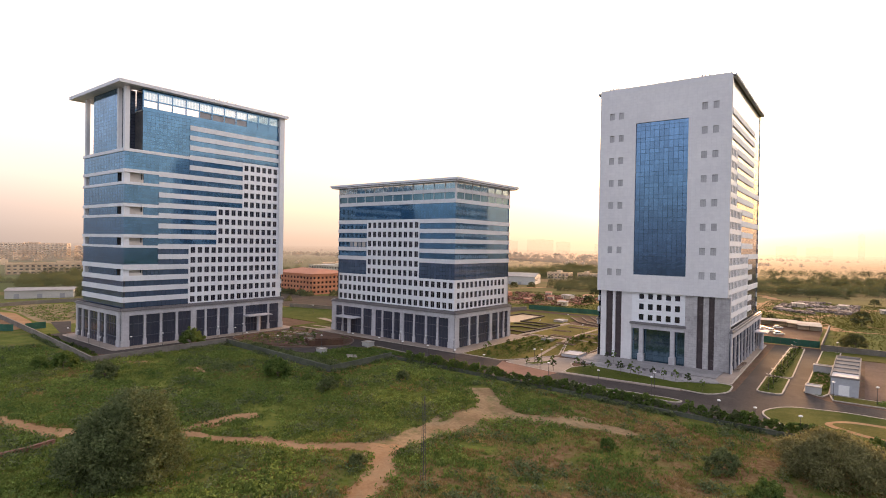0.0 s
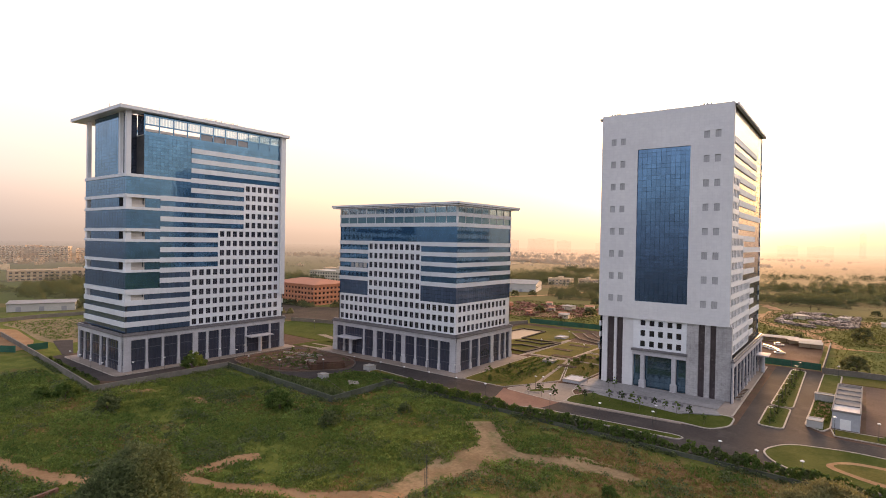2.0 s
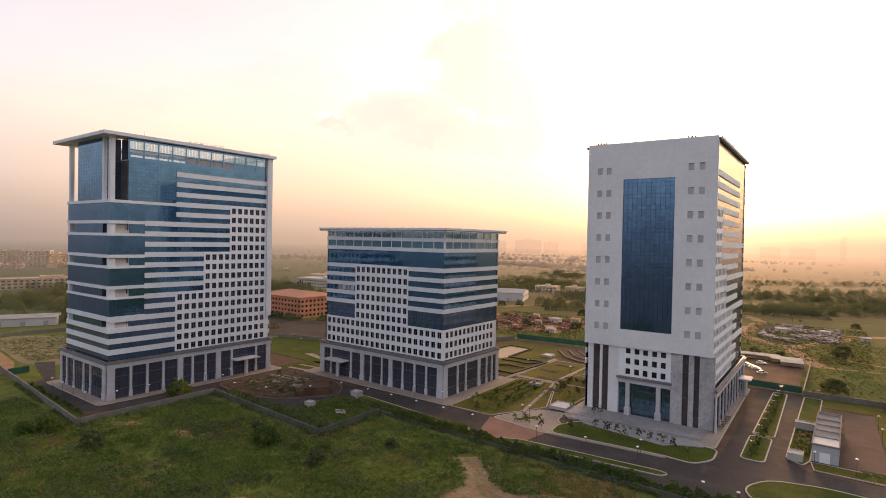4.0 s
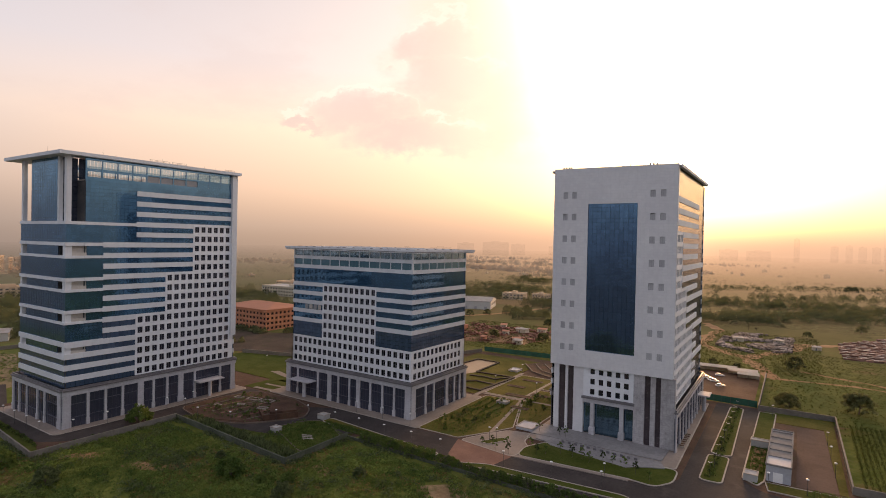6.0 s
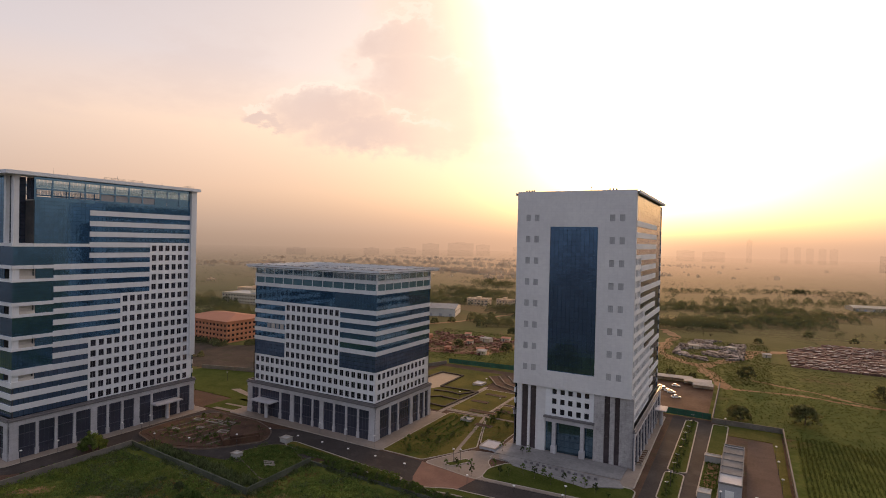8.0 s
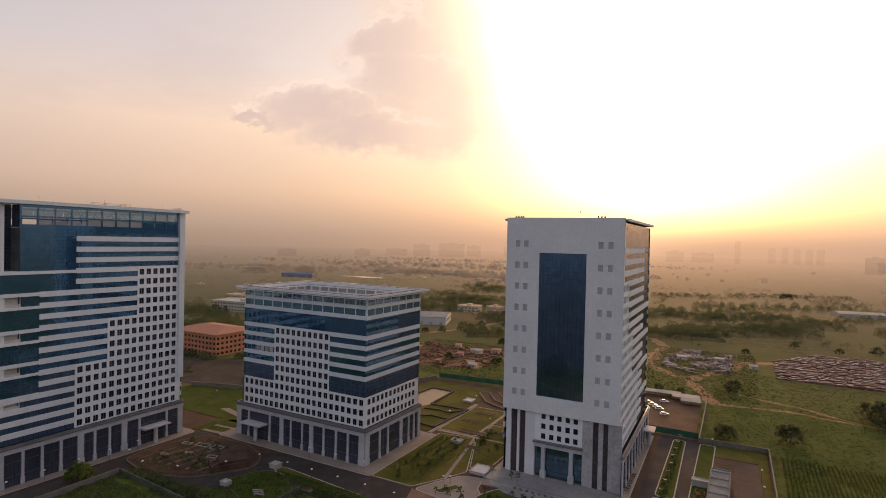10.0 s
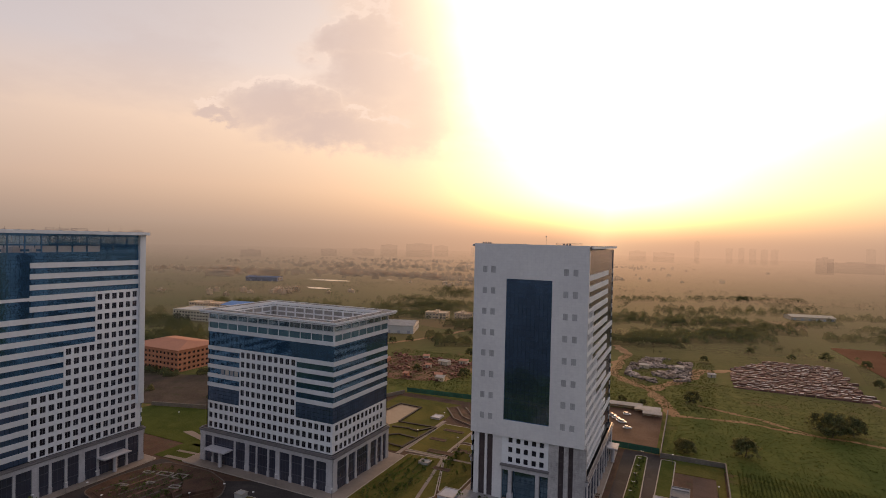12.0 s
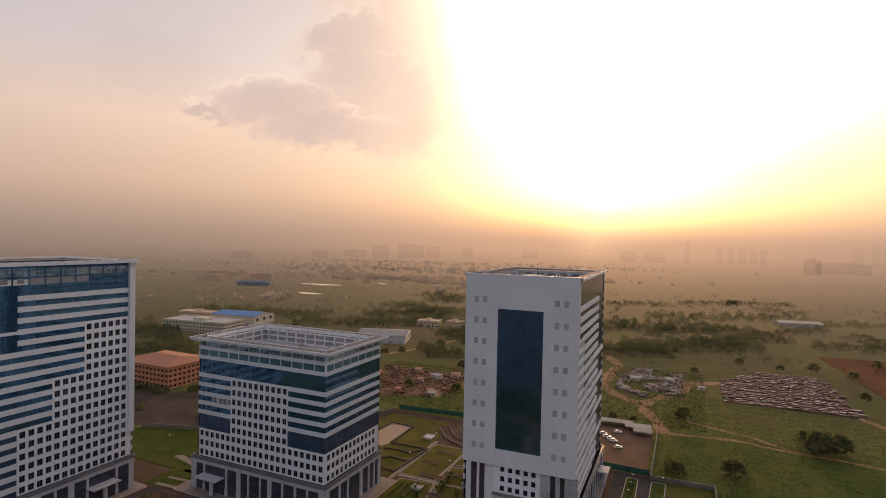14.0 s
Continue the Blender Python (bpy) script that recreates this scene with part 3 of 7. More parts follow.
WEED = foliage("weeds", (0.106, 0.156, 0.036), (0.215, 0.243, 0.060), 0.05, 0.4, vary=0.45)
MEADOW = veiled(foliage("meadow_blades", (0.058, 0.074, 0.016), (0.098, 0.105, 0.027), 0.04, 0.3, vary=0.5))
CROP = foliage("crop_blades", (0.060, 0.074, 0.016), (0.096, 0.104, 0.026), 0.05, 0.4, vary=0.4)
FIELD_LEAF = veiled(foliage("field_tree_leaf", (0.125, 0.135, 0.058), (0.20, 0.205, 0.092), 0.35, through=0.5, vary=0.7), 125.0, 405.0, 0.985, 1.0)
BARK = surface("bark", (0.10, 0.075, 0.055), (0.17, 0.13, 0.10), 2.0, 9.0, 0.9, bump=0.4, bump_scale=12.0)
WATER = surface("pool_water", (0.24, 0.15, 0.085), (0.29, 0.19, 0.115), 0.05, 0.5, 0.42, spec=0.25)
FAR_WATER = surface("standing_water", (0.42, 0.37, 0.32), (0.50, 0.45, 0.40), 0.01, 0.1, 0.12, spec=0.8)
RIM = surface("pool_rim_stone", (0.045, 0.038, 0.033), (0.07, 0.06, 0.05), 0.2, 1.5, 0.85, spec=0.2)


def land(x, y):
    """Height of the ground: a gently uneven field south of the campus, flat elsewhere."""
    inside = max(0.0, min(1.0, (132.0 - y) / 12.0)) * max(0.0, min(1.0, (x + 330.0) / 60.0)) * max(0.0, min(1.0, (120.0 - x) / 60.0))
    if x < -120 and y > 55:
        inside *= max(0.0, min(1.0, (106.0 - y) / 14.0)) if x > -186 else max(0.0, min(1.0, (66.0 - y) / 10.0))
    if inside <= 0:
        return 0.0
    v = noise.noise(Vector((x * 0.03, y * 0.03, 1.7))) * 0.9 + noise.noise(Vector((x * 0.11, y * 0.11, 5.1))) * 0.35
    return inside * v


def graded(a, b, lo, hi, step):
    """Grid lines from a to b: evenly spaced between lo and hi, wider and wider beyond."""
    inner = [lo + step * i for i in range(int((hi - lo) / step) + 1)]
    low, high = [], []
    v, s = lo, step
    while v > a:
        s *= 1.6
        v = max(a, v - s)
        low.append(v)
    v, s = inner[-1], step
    while v < b:
        s *= 1.6
        v = min(b, v + s)
        high.append(v)
    return low[::-1] + inner + high


def build_ground():
    xs, ys = graded(-4700, 4700, -340, 120, 3.0), graded(-3500, 4800, -20, 140, 3.0)
    s = Shape()
    for y in ys:
        for x in xs:
            s.v.append((x, y, land(x, y) if y > -15 else 0.0))
    k = len(xs)
    for j in range(len(ys) - 1):
        for i in range(k - 1):
            s.f.append((j * k + i, j * k + i + 1, j * k + k + i + 1, j * k + k + i))
    tagged(part("ground", s, PLAIN, smooth=True), "wide plain of wild grass and fields, haze-tinted far off", "ground", kind="structure")


def rounded(points, r, steps=5):
    """The outline with its corners rounded by about r metres."""
    out, k = [], len(points)
    for i in range(k):
        p, q, o = Vector(points[i - 1]), Vector(points[i]), Vector(points[(i + 1) % k])
        a, c = q + (p - q).normalized() * min(r, (p - q).length * 0.45), q + (o - q).normalized() * min(r, (o - q).length * 0.45)
        for j in range(steps + 1):
            t = j / steps
            out.append(tuple(a * (1 - t) ** 2 + q * 2 * t * (1 - t) + c * t * t))
    return out


def ccw(points):
    area = sum(a[0] * b[1] - b[0] * a[1] for a, b in zip(points, points[1:] + points[:1]))
    return points if area > 0 else points[::-1]


def plot(name, points, z, material, label, category, r=0.0, kerb=0.0, kerb_wide=0.4, kind="structure", kerb_m=None):
    """A flat piece of the grounds, with a kerb round it where asked."""
    pts = ccw(rounded(points, r) if r else list(points))
    ob = tagged(part(name, Shape().slab(pts, -0.4, z), material), label, category, kind=kind)
    if kerb:
        s, k = Shape(), len(pts)
        outer = []
        for i in range(k):
            p, q, o = Vector(pts[i - 1]), Vector(pts[i]), Vector(pts[(i + 1) % k])
            d = ((q - p).normalized() + (o - q).normalized()).normalized()
            outer.append(q + Vector((d.y, -d.x)) * kerb_wide)
        for i in range(k):
            j = (i + 1) % k
            s.slab([tuple(outer[i]), tuple(outer[j]), pts[j], pts[i]], -0.3, kerb)
        part("kerb", s, kerb_m or KERB, ob)
    return ob


def path_strip(name, points, width, material, label, seed, lift=0.06):
    """A worn track that follows the ground, with ragged edges."""
    rnd = random.Random(seed)
    line = []
    for (a, b) in zip(points, points[1:]):
        n = max(2, int((Vector(b) - Vector(a)).length / 1.6))
        line += [Vector(a).lerp(Vector(b), i / n) for i in range(n)]
    line.append(Vector(points[-1]))
    for _ in range(4):
        line = [line[0]] + [(line[i - 1] + line[i] * 2 + line[i + 1]) / 4 for i in range(1, len(line) - 1)] + [line[-1]]
    s, rows = Shape(), []
    for i, p in enumerate(line):
        q = line[min(i + 1, len(line) - 1)] - line[max(i - 1, 0)]
        side = Vector((-q.y, q.x)).normalized()
        wl = width * (0.5 + 0.55 * noise.noise(Vector((i * 0.13, seed, 0)))) + rnd.uniform(-0.5, 0.5)
        wr = width * (0.5 + 0.55 * noise.noise(Vector((i * 0.11, seed, 9)))) + rnd.uniform(-0.5, 0.5)
        row = []
        for f in (-wl, -wl * 0.6, 0.0, wr * 0.6, wr):
            c = p + side * f
            edge = 0.0 if abs(f) in (wl, wr) else lift
            row.append(len(s.v))
            s.v.append((c.x, c.y, land(c.x, c.y) + edge + 0.02))
        rows.append(row)
    for a, b in zip(rows, rows[1:]):
        for i in range(4):
            s.f.append((a[i], a[i + 1], b[i + 1], b[i])[::-1])
    return tagged(part(name, s, material, smooth=True), label, "path", kind="structure")


def wall_run(name, points, high, thick, material, label, coping=True):
    """A free-standing wall along a line, with a coping and piers."""
    for (a, b) in zip(points, points[1:]):
        a, b = Vector(a), Vector(b)
        d = (b - a).normalized()
        n = Vector((-d.y, d.x)) * thick / 2
        s = Shape().slab(ccw([tuple(a - n), tuple(b - n), tuple(b + n), tuple(a + n)]), -0.5, high)
        if coping:
            m = n * 1.5
            s.slab(ccw([tuple(a - m), tuple(b - m), tuple(b + m), tuple(a + m)]), high, high + 0.12)
        length, m = (b - a).length, n * 1.7
        for i in range(int(length / 4.0) + 1):
            c = a + d * min(4.0 * i, length)
            e = d * 0.18
            s.slab(ccw([tuple(c - m - e), tuple(c - m + e), tuple(c + m + e), tuple(c + m - e)]), -0.5, high + 0.05)
        tagged(part(name, s, material), label, "wall", kind="structure")


build_ground()
TRACKS = [
    ([(-175, 22), (-149, 35), (-128, 41), (-112, 57), (-100, 62), (-85, 68), (-75, 77), (-70, 79)], 5.0),
    ([(-73, 78), (-66, 70), (-60, 57), (-52, 42), (-40, 20)], 6.0),
    ([(-110, 75), (-113, 68), (-112, 58)], 3.6),
    ([(-72, 77), (-73, 88), (-71, 100), (-72, 112), (-77, 120), (-84, 127)], 9.5),
    ([(-74, 106), (-65, 112), (-55, 117), (-46, 118), (-38, 117)], 7.0),
    ([(-82, 124), (-74, 118), (-66, 113), (-60, 115)], 7.0),
]
STRAW = surface("trampled_straw", (0.20, 0.125, 0.066), (0.33, 0.225, 0.125), 0.12, 1.2, 0.95, bump=0.5, bump_scale=3.0, stains=(0.22, (0.10, 0.11, 0.035), 0.85), spec=0.1)
for i, (pts, wide_m) in enumerate(TRACKS):
    path_strip("dirt_path", pts, wide_m, STRAW if i > 2 else DIRT, "trampled track of straw and bare earth" if i > 2 else "reddish bare dirt track worn through grass", 11 + i)
for i, (pts, wide_m) in enumerate([([(-150, 96), (-158, 88), (-166, 84)], 5.0), ([(-120, 117), (-112, 112)], 5.0), ([(-178, 84), (-186, 76)], 4.0)]):
    path_strip("bare_patch", pts, wide_m, DIRT, "bare patch of trampled earth", 40 + i)

# campus floor and roads
plot("pavement", [(-262, 76), (-196, 74), (-194, 120), (-129, 116), (-127, 143), (30, 143), (30, 176), (34, 189), (13, 189.6), (11, 268), (-40, 268), (-40, 300), (-165, 300), (-262, 200)], 0.03, SOIL,
     "bare brown earth of the office campus", "ground")
plot("road", [(-262, 80), (-206, 77), (-199, 84), (-197, 118), (-150, 127), (-128, 146), (-78, 141), (30, 140), (30, 176), (-8, 176), (-14, 182), (-14.6, 268), (-30.5, 268),
              (-29.0, 170), (-40, 161.5), (-78, 157.5), (-98, 161.2), (-156, 161.2), (-165, 156), (-206, 160), (-207.5, 100), (-209, 86.5), (-262, 86)], 0.07, ASPHALT,
     "dark asphalt service road between the towers", "road", r=3.0)
plot("red_paving", [(-98, 161.2), (-94, 149), (-90, 142.5), (-79, 142), (-76, 158)], 0.075, BRICK_PAVE, "reddish brick paving across the road", "pavement")
plot("plaza", [(-97, 161.3), (-93, 170), (-88, 179), (-79.5, 181), (-79, 173), (-75, 168), (-76, 158.2)], 0.11, PALE_PAVE, "pale paved forecourt beside the stone tower", "pavement", r=2.0, kerb=0.14)
# pavements round the towers
plot("pavement", [(-257, 83), (-208.2, 83), (-207.4, 158.5), (-257, 158.5)], 0.30, PALE_PAVE, "pale stone plinth under the tall tower", "pavement", r=2.0, kerb=0.22)
plot("pavement", [(-196, 161.6), (-116, 161.6), (-116.5, 211), (-196, 211)], 0.30, PALE_PAVE, "pale stone plinth under the office block", "pavement", r=1.5, kerb=0.22)
plot("pavement", [(-79.5, 177), (-31.5, 178.5), (-33.5, 262), (-81, 262)], 0.30, PALE_PAVE, "pale stone plinth under the stone tower", "pavement", r=1.0, kerb=0.22)
plot("pavement", [(-80, 181), (-36, 182), (-36, 193), (-80, 193)], 0.55, TERRACE, "grey stone terrace before the tower door", "pavement")
plot("lawn", [(-212, 160.7), (-189, 161.5), (-189, 180), (-212, 180)], 0.14, LAWN, "green lawn between two towers", "lawn")
plot("footpath", [(-206.6, 161.0), (-196.4, 161.9), (-196.4, 164.0), (-206.6, 163.2)], 0.20, PALE_PAVE, "pale kerbside footpath between two towers", "pavement")
plot("lawn", [(-207.2, 164), (-196.2, 165), (-196.2, 178), (-207.2, 178)], 0.15, LAWN, "green lawn strip between two towers", "lawn")
plot("footpath", [(-207.2, 168), (-196.2, 169), (-196.2, 170.6), (-207.2, 169.6)], 0.18, PALE_PAVE, "pale footpath between two towers", "pavement")
# lawns
plot("lawn", [(-75, 160), (-41, 163), (-34, 162), (-30.2, 168), (-30.6, 177.5), (-72, 176), (-76, 168)], 0.22, LAWN, "green lawn before the stone tower", "lawn", r=2.5, kerb=0.28)
plot("footpath", [(-76, 158.0), (-41, 161.2), (-41, 163.2), (-75, 160.2)], 0.26, PALE_PAVE, "pale kerbside footpath", "pavement")
plot("lawn", [(-90.5, 163.5), (-86, 171), (-83.5, 170), (-87.5, 163)], 0.26, LAWN, "small planted island of lawn", "lawn", r=0.8, kerb=0.32)
plot("median", [(-92, 141.6), (-78, 144.6), (-38.5, 148.3), (-37.5, 150.3), (-40, 151.0), (-79, 147.8)], 0.24, LAWN, "long planted strip between the lanes", "lawn", r=1.0, kerb=0.3)
plot("median", [(-151, 150), (-147, 146.5), (-97, 143.0), (-96, 146.0), (-146, 150.8)], 0.24, DRY_LAWN, "long planted strip beside the road", "lawn", r=1.0, kerb=0.3)
for ya, yb in ((175.5, 198.0), (200.0, 262.0)):
    plot("median", [(-24.2, ya), (-18.6, ya), (-20.2 if yb > 250 else -19.0, yb), (-24.6, yb)], 0.24, LAWN, "planted strip with lamps between road lanes", "lawn", r=1.6, kerb=0.3)
plot("lawn", [(-20.5, 154), (-16, 163), (-4, 166.5), (30, 165), (30, 146), (-8, 141.5), (-17, 147)], 0.24, LAWN, "lawn inside the turning loop", "lawn", r=4.0, kerb=0.3)
plot("bare_patch", [(-9, 152), (-4, 159), (10, 160), (24, 158), (24, 148), (2, 146)], 0.255, DIRT, "bare earth ring on the lawn", "ground", r=4.0)
plot("lawn", [(-7.5, 153), (-3, 157.5), (10, 158), (22, 156), (22, 150), (2, 148)], 0.262, DRY_LAWN, "rough grass inside the bare ring", "lawn", r=4.0)
plot("lawn", [(-196, 118), (-150, 126.4), (-130, 143.5), (-129.4, 114.4), (-192, 117.6)], 0.16, LAWN, "shrubby verge inside the boundary wall", "lawn")
plot("lawn", [(-157, 132), (-150, 129), (-131, 121), (-130, 138), (-146, 147), (-152, 145)], 0.22, LAWN, "dark green lawn by the boundary wall", "lawn", r=4.0, kerb=0.26, kerb_m=STONE_DULL)
plot("lawn", [(-192, 75), (-196.5, 75), (-196, 117), (-193.6, 116)], 0.2, LAWN, "strip of grass along the boundary wall", "lawn")
plot("lawn", [(-194, 121), (-131, 117), (-132, 113.5), (-194, 117.5)], 0.2, LAWN, "strip of grass along the boundary wall", "lawn")
plot("lawn", [(-262, 80), (-205, 76.5), (-197, 74), (-193, 71.5), (-262, 76.2)], 0.2, LAWN, "strip of grass along the boundary wall", "lawn")
plot("lawn", [(-275, 176), (-196, 176), (-192, 232), (-275, 206)], 0.15, LAWN, "bright green lawn behind two towers", "lawn")
plot("footpath", [(-225, 186), (-200, 180), (-197, 182), (-222, 189)], 0.17, PALE_PAVE, "pale curved footpath on the lawn", "pavement")
# planted garden between tower and block
plot("garden_bed", [(-203.5, 125), (-183, 121), (-168, 127.5), (-156, 145), (-163, 154.5), (-177, 159.5), (-200, 157.5), (-204.5, 140)], 0.35, SOIL, "raised garden island with a dull stone rim", "garden", r=4.0, kerb=0.45, kerb_m=STONE_DULL)
plot("garden_bed", [(-202, 126.6), (-183.5, 123), (-169, 129), (-158.4, 145), (-164, 152.6), (-177.5, 157.4), (-199, 155.6), (-202.5, 140)], 0.5, SOIL, "dark soil bed of the garden island", "garden", r=4.0)
plot("garden_bed", [(-176, 146), (-166.5, 137.5), (-160.5, 146), (-170, 152)], 2.3, SOIL, "raised brown planting terrace", "garden", r=1.0)
for i in range(7):
    x = -199 + 4.6 * i
    plot("planting_row", [(x, 128.5 + i * 0.4), (x + 1.0, 128.2 + i * 0.4), (x + 4.0, 150), (x + 3.0, 150.3)], 0.62, BRICK_PAVE if i % 2 else STONE_DULL, "low brick edging in the garden", "edging")
for x, y, wd, dp, a in ((-190, 149, 6, 3, 12), (-183, 150, 5, 4, 12), (-177, 143, 4, 2.4, 20), (-188, 141, 3, 1.6, 12), (-195, 135, 4, 1.5, 15), (-197, 147, 4, 2, 10)):
    edge = ring(Shape(), -wd / 2, wd / 2, -dp / 2, dp / 2, -0.2, 0.32, 0.28)
    tagged(part("bed_edging", edge, KERB, m=pose(x, y, 0.5, 0, 0, a)), "pale stone edging of a small garden bed", "edging", kind="structure")
# formal garden between the block and the stone tower
plot("lawn", [(-115.5, 162.5), (-99, 162.5), (-93, 173), (-88, 183), (-100, 216), (-116, 214)], 0.18, DRY_LAWN, "olive lawn with planted rows", "lawn", r=1.0, kerb=0.2)
plot("lawn", [(-99, 216), (-88.5, 188), (-82, 186), (-82, 236), (-100, 236)], 0.18, DRY_LAWN, "olive lawn in the formal garden", "lawn", r=0.5, kerb=0.2)
plot("lawn", [(-119, 219), (-102, 219), (-102, 258), (-119, 258)], 0.18, DRY_LAWN, "olive lawn in the formal garden", "lawn", r=0.5, kerb=0.2)
plot("lawn", [(-101, 239), (-82, 239), (-82, 262), (-101, 262)], 0.18, DRY_LAWN, "olive lawn in the formal garden", "lawn", r=0.5, kerb=0.2)
plot("lawn", [(-165, 214), (-122, 214), (-122, 292), (-165, 292)], 0.16, DRY_LAWN, "olive lawn round the pool", "lawn")
plot("footpath", [(-121.5, 212), (-119.5, 212), (-119.8, 262), (-121.8, 262)], 0.24, PALE_PAVE, "pale straight garden path", "pavement")
plot("footpath", [(-119, 216), (-82, 216.6), (-82, 218.2), (-119, 217.8)], 0.25, PALE_PAVE, "pale straight garden path", "pavement")
plot("footpath", [(-101.6, 218.4), (-100.4, 218.4), (-100.6, 262), (-101.8, 262)], 0.25, PALE_PAVE, "pale straight garden path", "pavement")
plot("footpath", [(-92.4, 172.4), (-91.2, 173.4), (-99.4, 216), (-100.8, 216)], 0.25, PALE_PAVE, "pale straight garden path", "pavement")
POOL = [(-157.5, 243), (-144, 242), (-141, 249), (-142, 276), (-156, 277), (-157, 264)]
plot("pool_water", POOL, 0.26, WATER, "still shallow pool that mirrors the sky", "water")
wall_ring = [(-131, 220), (-122, 219), (-120, 250), (-141, 249), (-144, 242)]
plot("lawn", wall_ring, 0.22, DRY_LAWN, "sunk lawn inside a stepped stone rim", "lawn")
for line in ([(-157.5, 243), (-157, 264), (-156, 277), (-142, 276), (-141, 249)], [(-157.5, 243), (-144, 242), (-131, 220), (-122, 219), (-120, 250), (-141, 249)], [(-140, 241), (-132, 242.4), (-126, 241), (-121, 249.4)], [(-122, 232), (-132, 233), (-136, 229)]):
    wall_run("pool_rim", line, 0.65, 0.7, RIM, "dark stone rim stepping round the garden pool")
plot("pit", [(-129, 283), (-118, 268), (-106, 262), (-94, 263), (-93, 292), (-120, 298)], 0.21, SOIL, "brown unfinished pit beside the garden", "ground")
for line in ([(-129, 283), (-118, 268), (-106, 262), (-95, 263)], [(-124, 286), (-115, 273), (-105, 267.5), (-96, 268)], [(-120, 289), (-112, 278), (-103, 273)]):
    wall_run("pit_wall", line, 0.5, 0.5, STONE_DULL, "low brown retaining wall of the unfinished pit")
stepped = [(-104, 222, 12, 3.0), (-96, 228, 9, 2.6), (-112, 236, 8, 2.4), (-92, 246, 12, 2.8), (-110, 250, 10, 2.2), (-96, 206, 7, 2.4)]
for x, y, wd, dp in stepped:
    plot("planting_bed", [(x - wd / 2, y - dp / 2), (x + wd / 2, y - dp / 2), (x + wd / 2, y + dp / 2), (x - wd / 2, y + dp / 2)], 0.32, SOIL, "dark soil bed with a stone edge", "garden bed", kerb=0.4, kerb_wide=0.3, kerb_m=STONE_DULL)
# eastern yard
plot("yard", [(-0.6, 186), (9.4, 187), (7.4, 249), (-1.0, 247)], 0.09, YARD, "dark paved yard beside the service building", "yard")
plot("lawn", [(-13.8, 184), (-10, 180.5), (-8.6, 185), (-8.6, 262), (-14.0, 262)], 0.2, LAWN, "narrow lawn beside the service building", "lawn", r=0.8, kerb=0.26)
plot("bare_patch", [(-13, 192), (-9.4, 192), (-9.4, 214), (-13, 214)], 0.22, DIRT, "sandy planting bed by the service building", "ground")
plot("lawn", [(-8, 184.2), (-7, 178.4), (30, 178.8), (30, 186), (2, 184.4)], 0.2, DRY_LAWN, "planted verge along the loop road", "lawn", kerb=0.26)
plot("lawn", [(9.6, 187), (11.6, 187), (10.6, 264), (-8, 263), (-8, 250), (7.4, 250)], 0.15, DRY_LAWN, "dry verge inside the yard wall", "lawn")
plot("yard", [(-52, 272), (-17, 272), (-18, 338), (-60, 330)], 0.06, YARD_EARTH, "bare earth yard with parked cars", "yard")

# boundary walls
wall_run("boundary_wall", [(-330, 80), (-262, 75.6), (-192, 70.4), (-192.6, 116.6)], 2.1, 0.3, WALL, "weathered grey boundary wall with coping")
wall_run("boundary_wall", [(-192.6, 116.6), (-128.4, 112.2), (-128.8, 139.4)], 1.9, 0.3, MOSSY, "mossy overgrown boundary wall with coping")
wall_run("boundary_wall", [(-128.8, 139.4), (-60, 137.6), (40, 136.2)], 0.9, 0.3, MOSSY, "low mossy grey boundary wall with coping")
wall_run("boundary_wall", [(-15.6, 336), (-14.8, 264.6), (11.4, 265.2), (12.6, 190), (34, 190.6)], 2.1, 0.3, WALL, "weathered grey boundary wall with coping")
wall_run("boundary_wall", [(-275, 207), (-192, 233), (-165, 298)], 2.0, 0.3, WALL, "weathered grey boundary wall with coping")
wall_run("low_wall", [(-122.6, 25.0), (-122.3, 34.9), (-123.4, 39.4)], 0.5, 0.4, BRICK_PAVE, "low red brick wall beside the dirt track")
wall_run("garden_wall", [(-172, 137.6), (-165.2, 133.6), (-158.6, 144.4)], 2.2, 0.4, SOIL, "brown stone retaining wall of the planting terrace")


# ---- the three office towers ----
GLASS_LOBBY = facade_glass("lobby_blue_glass", (0.13, 0.22, 0.30), (0.17, 0.28, 0.36), 0.85, 0.08)
STAINED = surface("weathered_stone", (0.34, 0.32, 0.32), (0.52, 0.49, 0.49), 0.15, 1.0, 0.75, joints=(1.2, 0.75, 0.72), stains=(0.45, (0.24, 0.22, 0.215), 0.6))
WIN = window_kit(1.95, 2.35, "square_window", WINDOW, LOUVRE)
PUNCH = window_kit(1.7, 2.3, "punched_window", PUNCH_LOUVRE, LOUVRE)


def window_grid(face, parent, columns, sills, kit, wide, high, depth=0.35):
    """Windows in openings; returns the openings."""
    holes = []
    for z in sills:
        for u in columns:
            holes.append((u - wide / 2, u + wide / 2, z, z + high))
            put_window(kit, parent, face.at(u, -depth + 0.08, z))
    return holes


def entrance_canopy(face, parent, u0, u1, z, out, post_u):
    s = Shape()
    face.box(s, u0, u1, -1.4, out, z, z + 0.35)
    face.box(s, u0 + 0.3, u1 - 0.3, -1.4, out - 0.4, z + 0.35, z + 0.5)
    slab = part("entrance_canopy", s, STONE, parent)
    s = Shape()
    a, b = face.point(post_u, out * 0.45, 0.3), face.point(post_u, out * 0.45, z)
    s.tube(a, b, 0.8, 0.8, 16)
    part("round_column", s, STONE, slab, smooth=False)


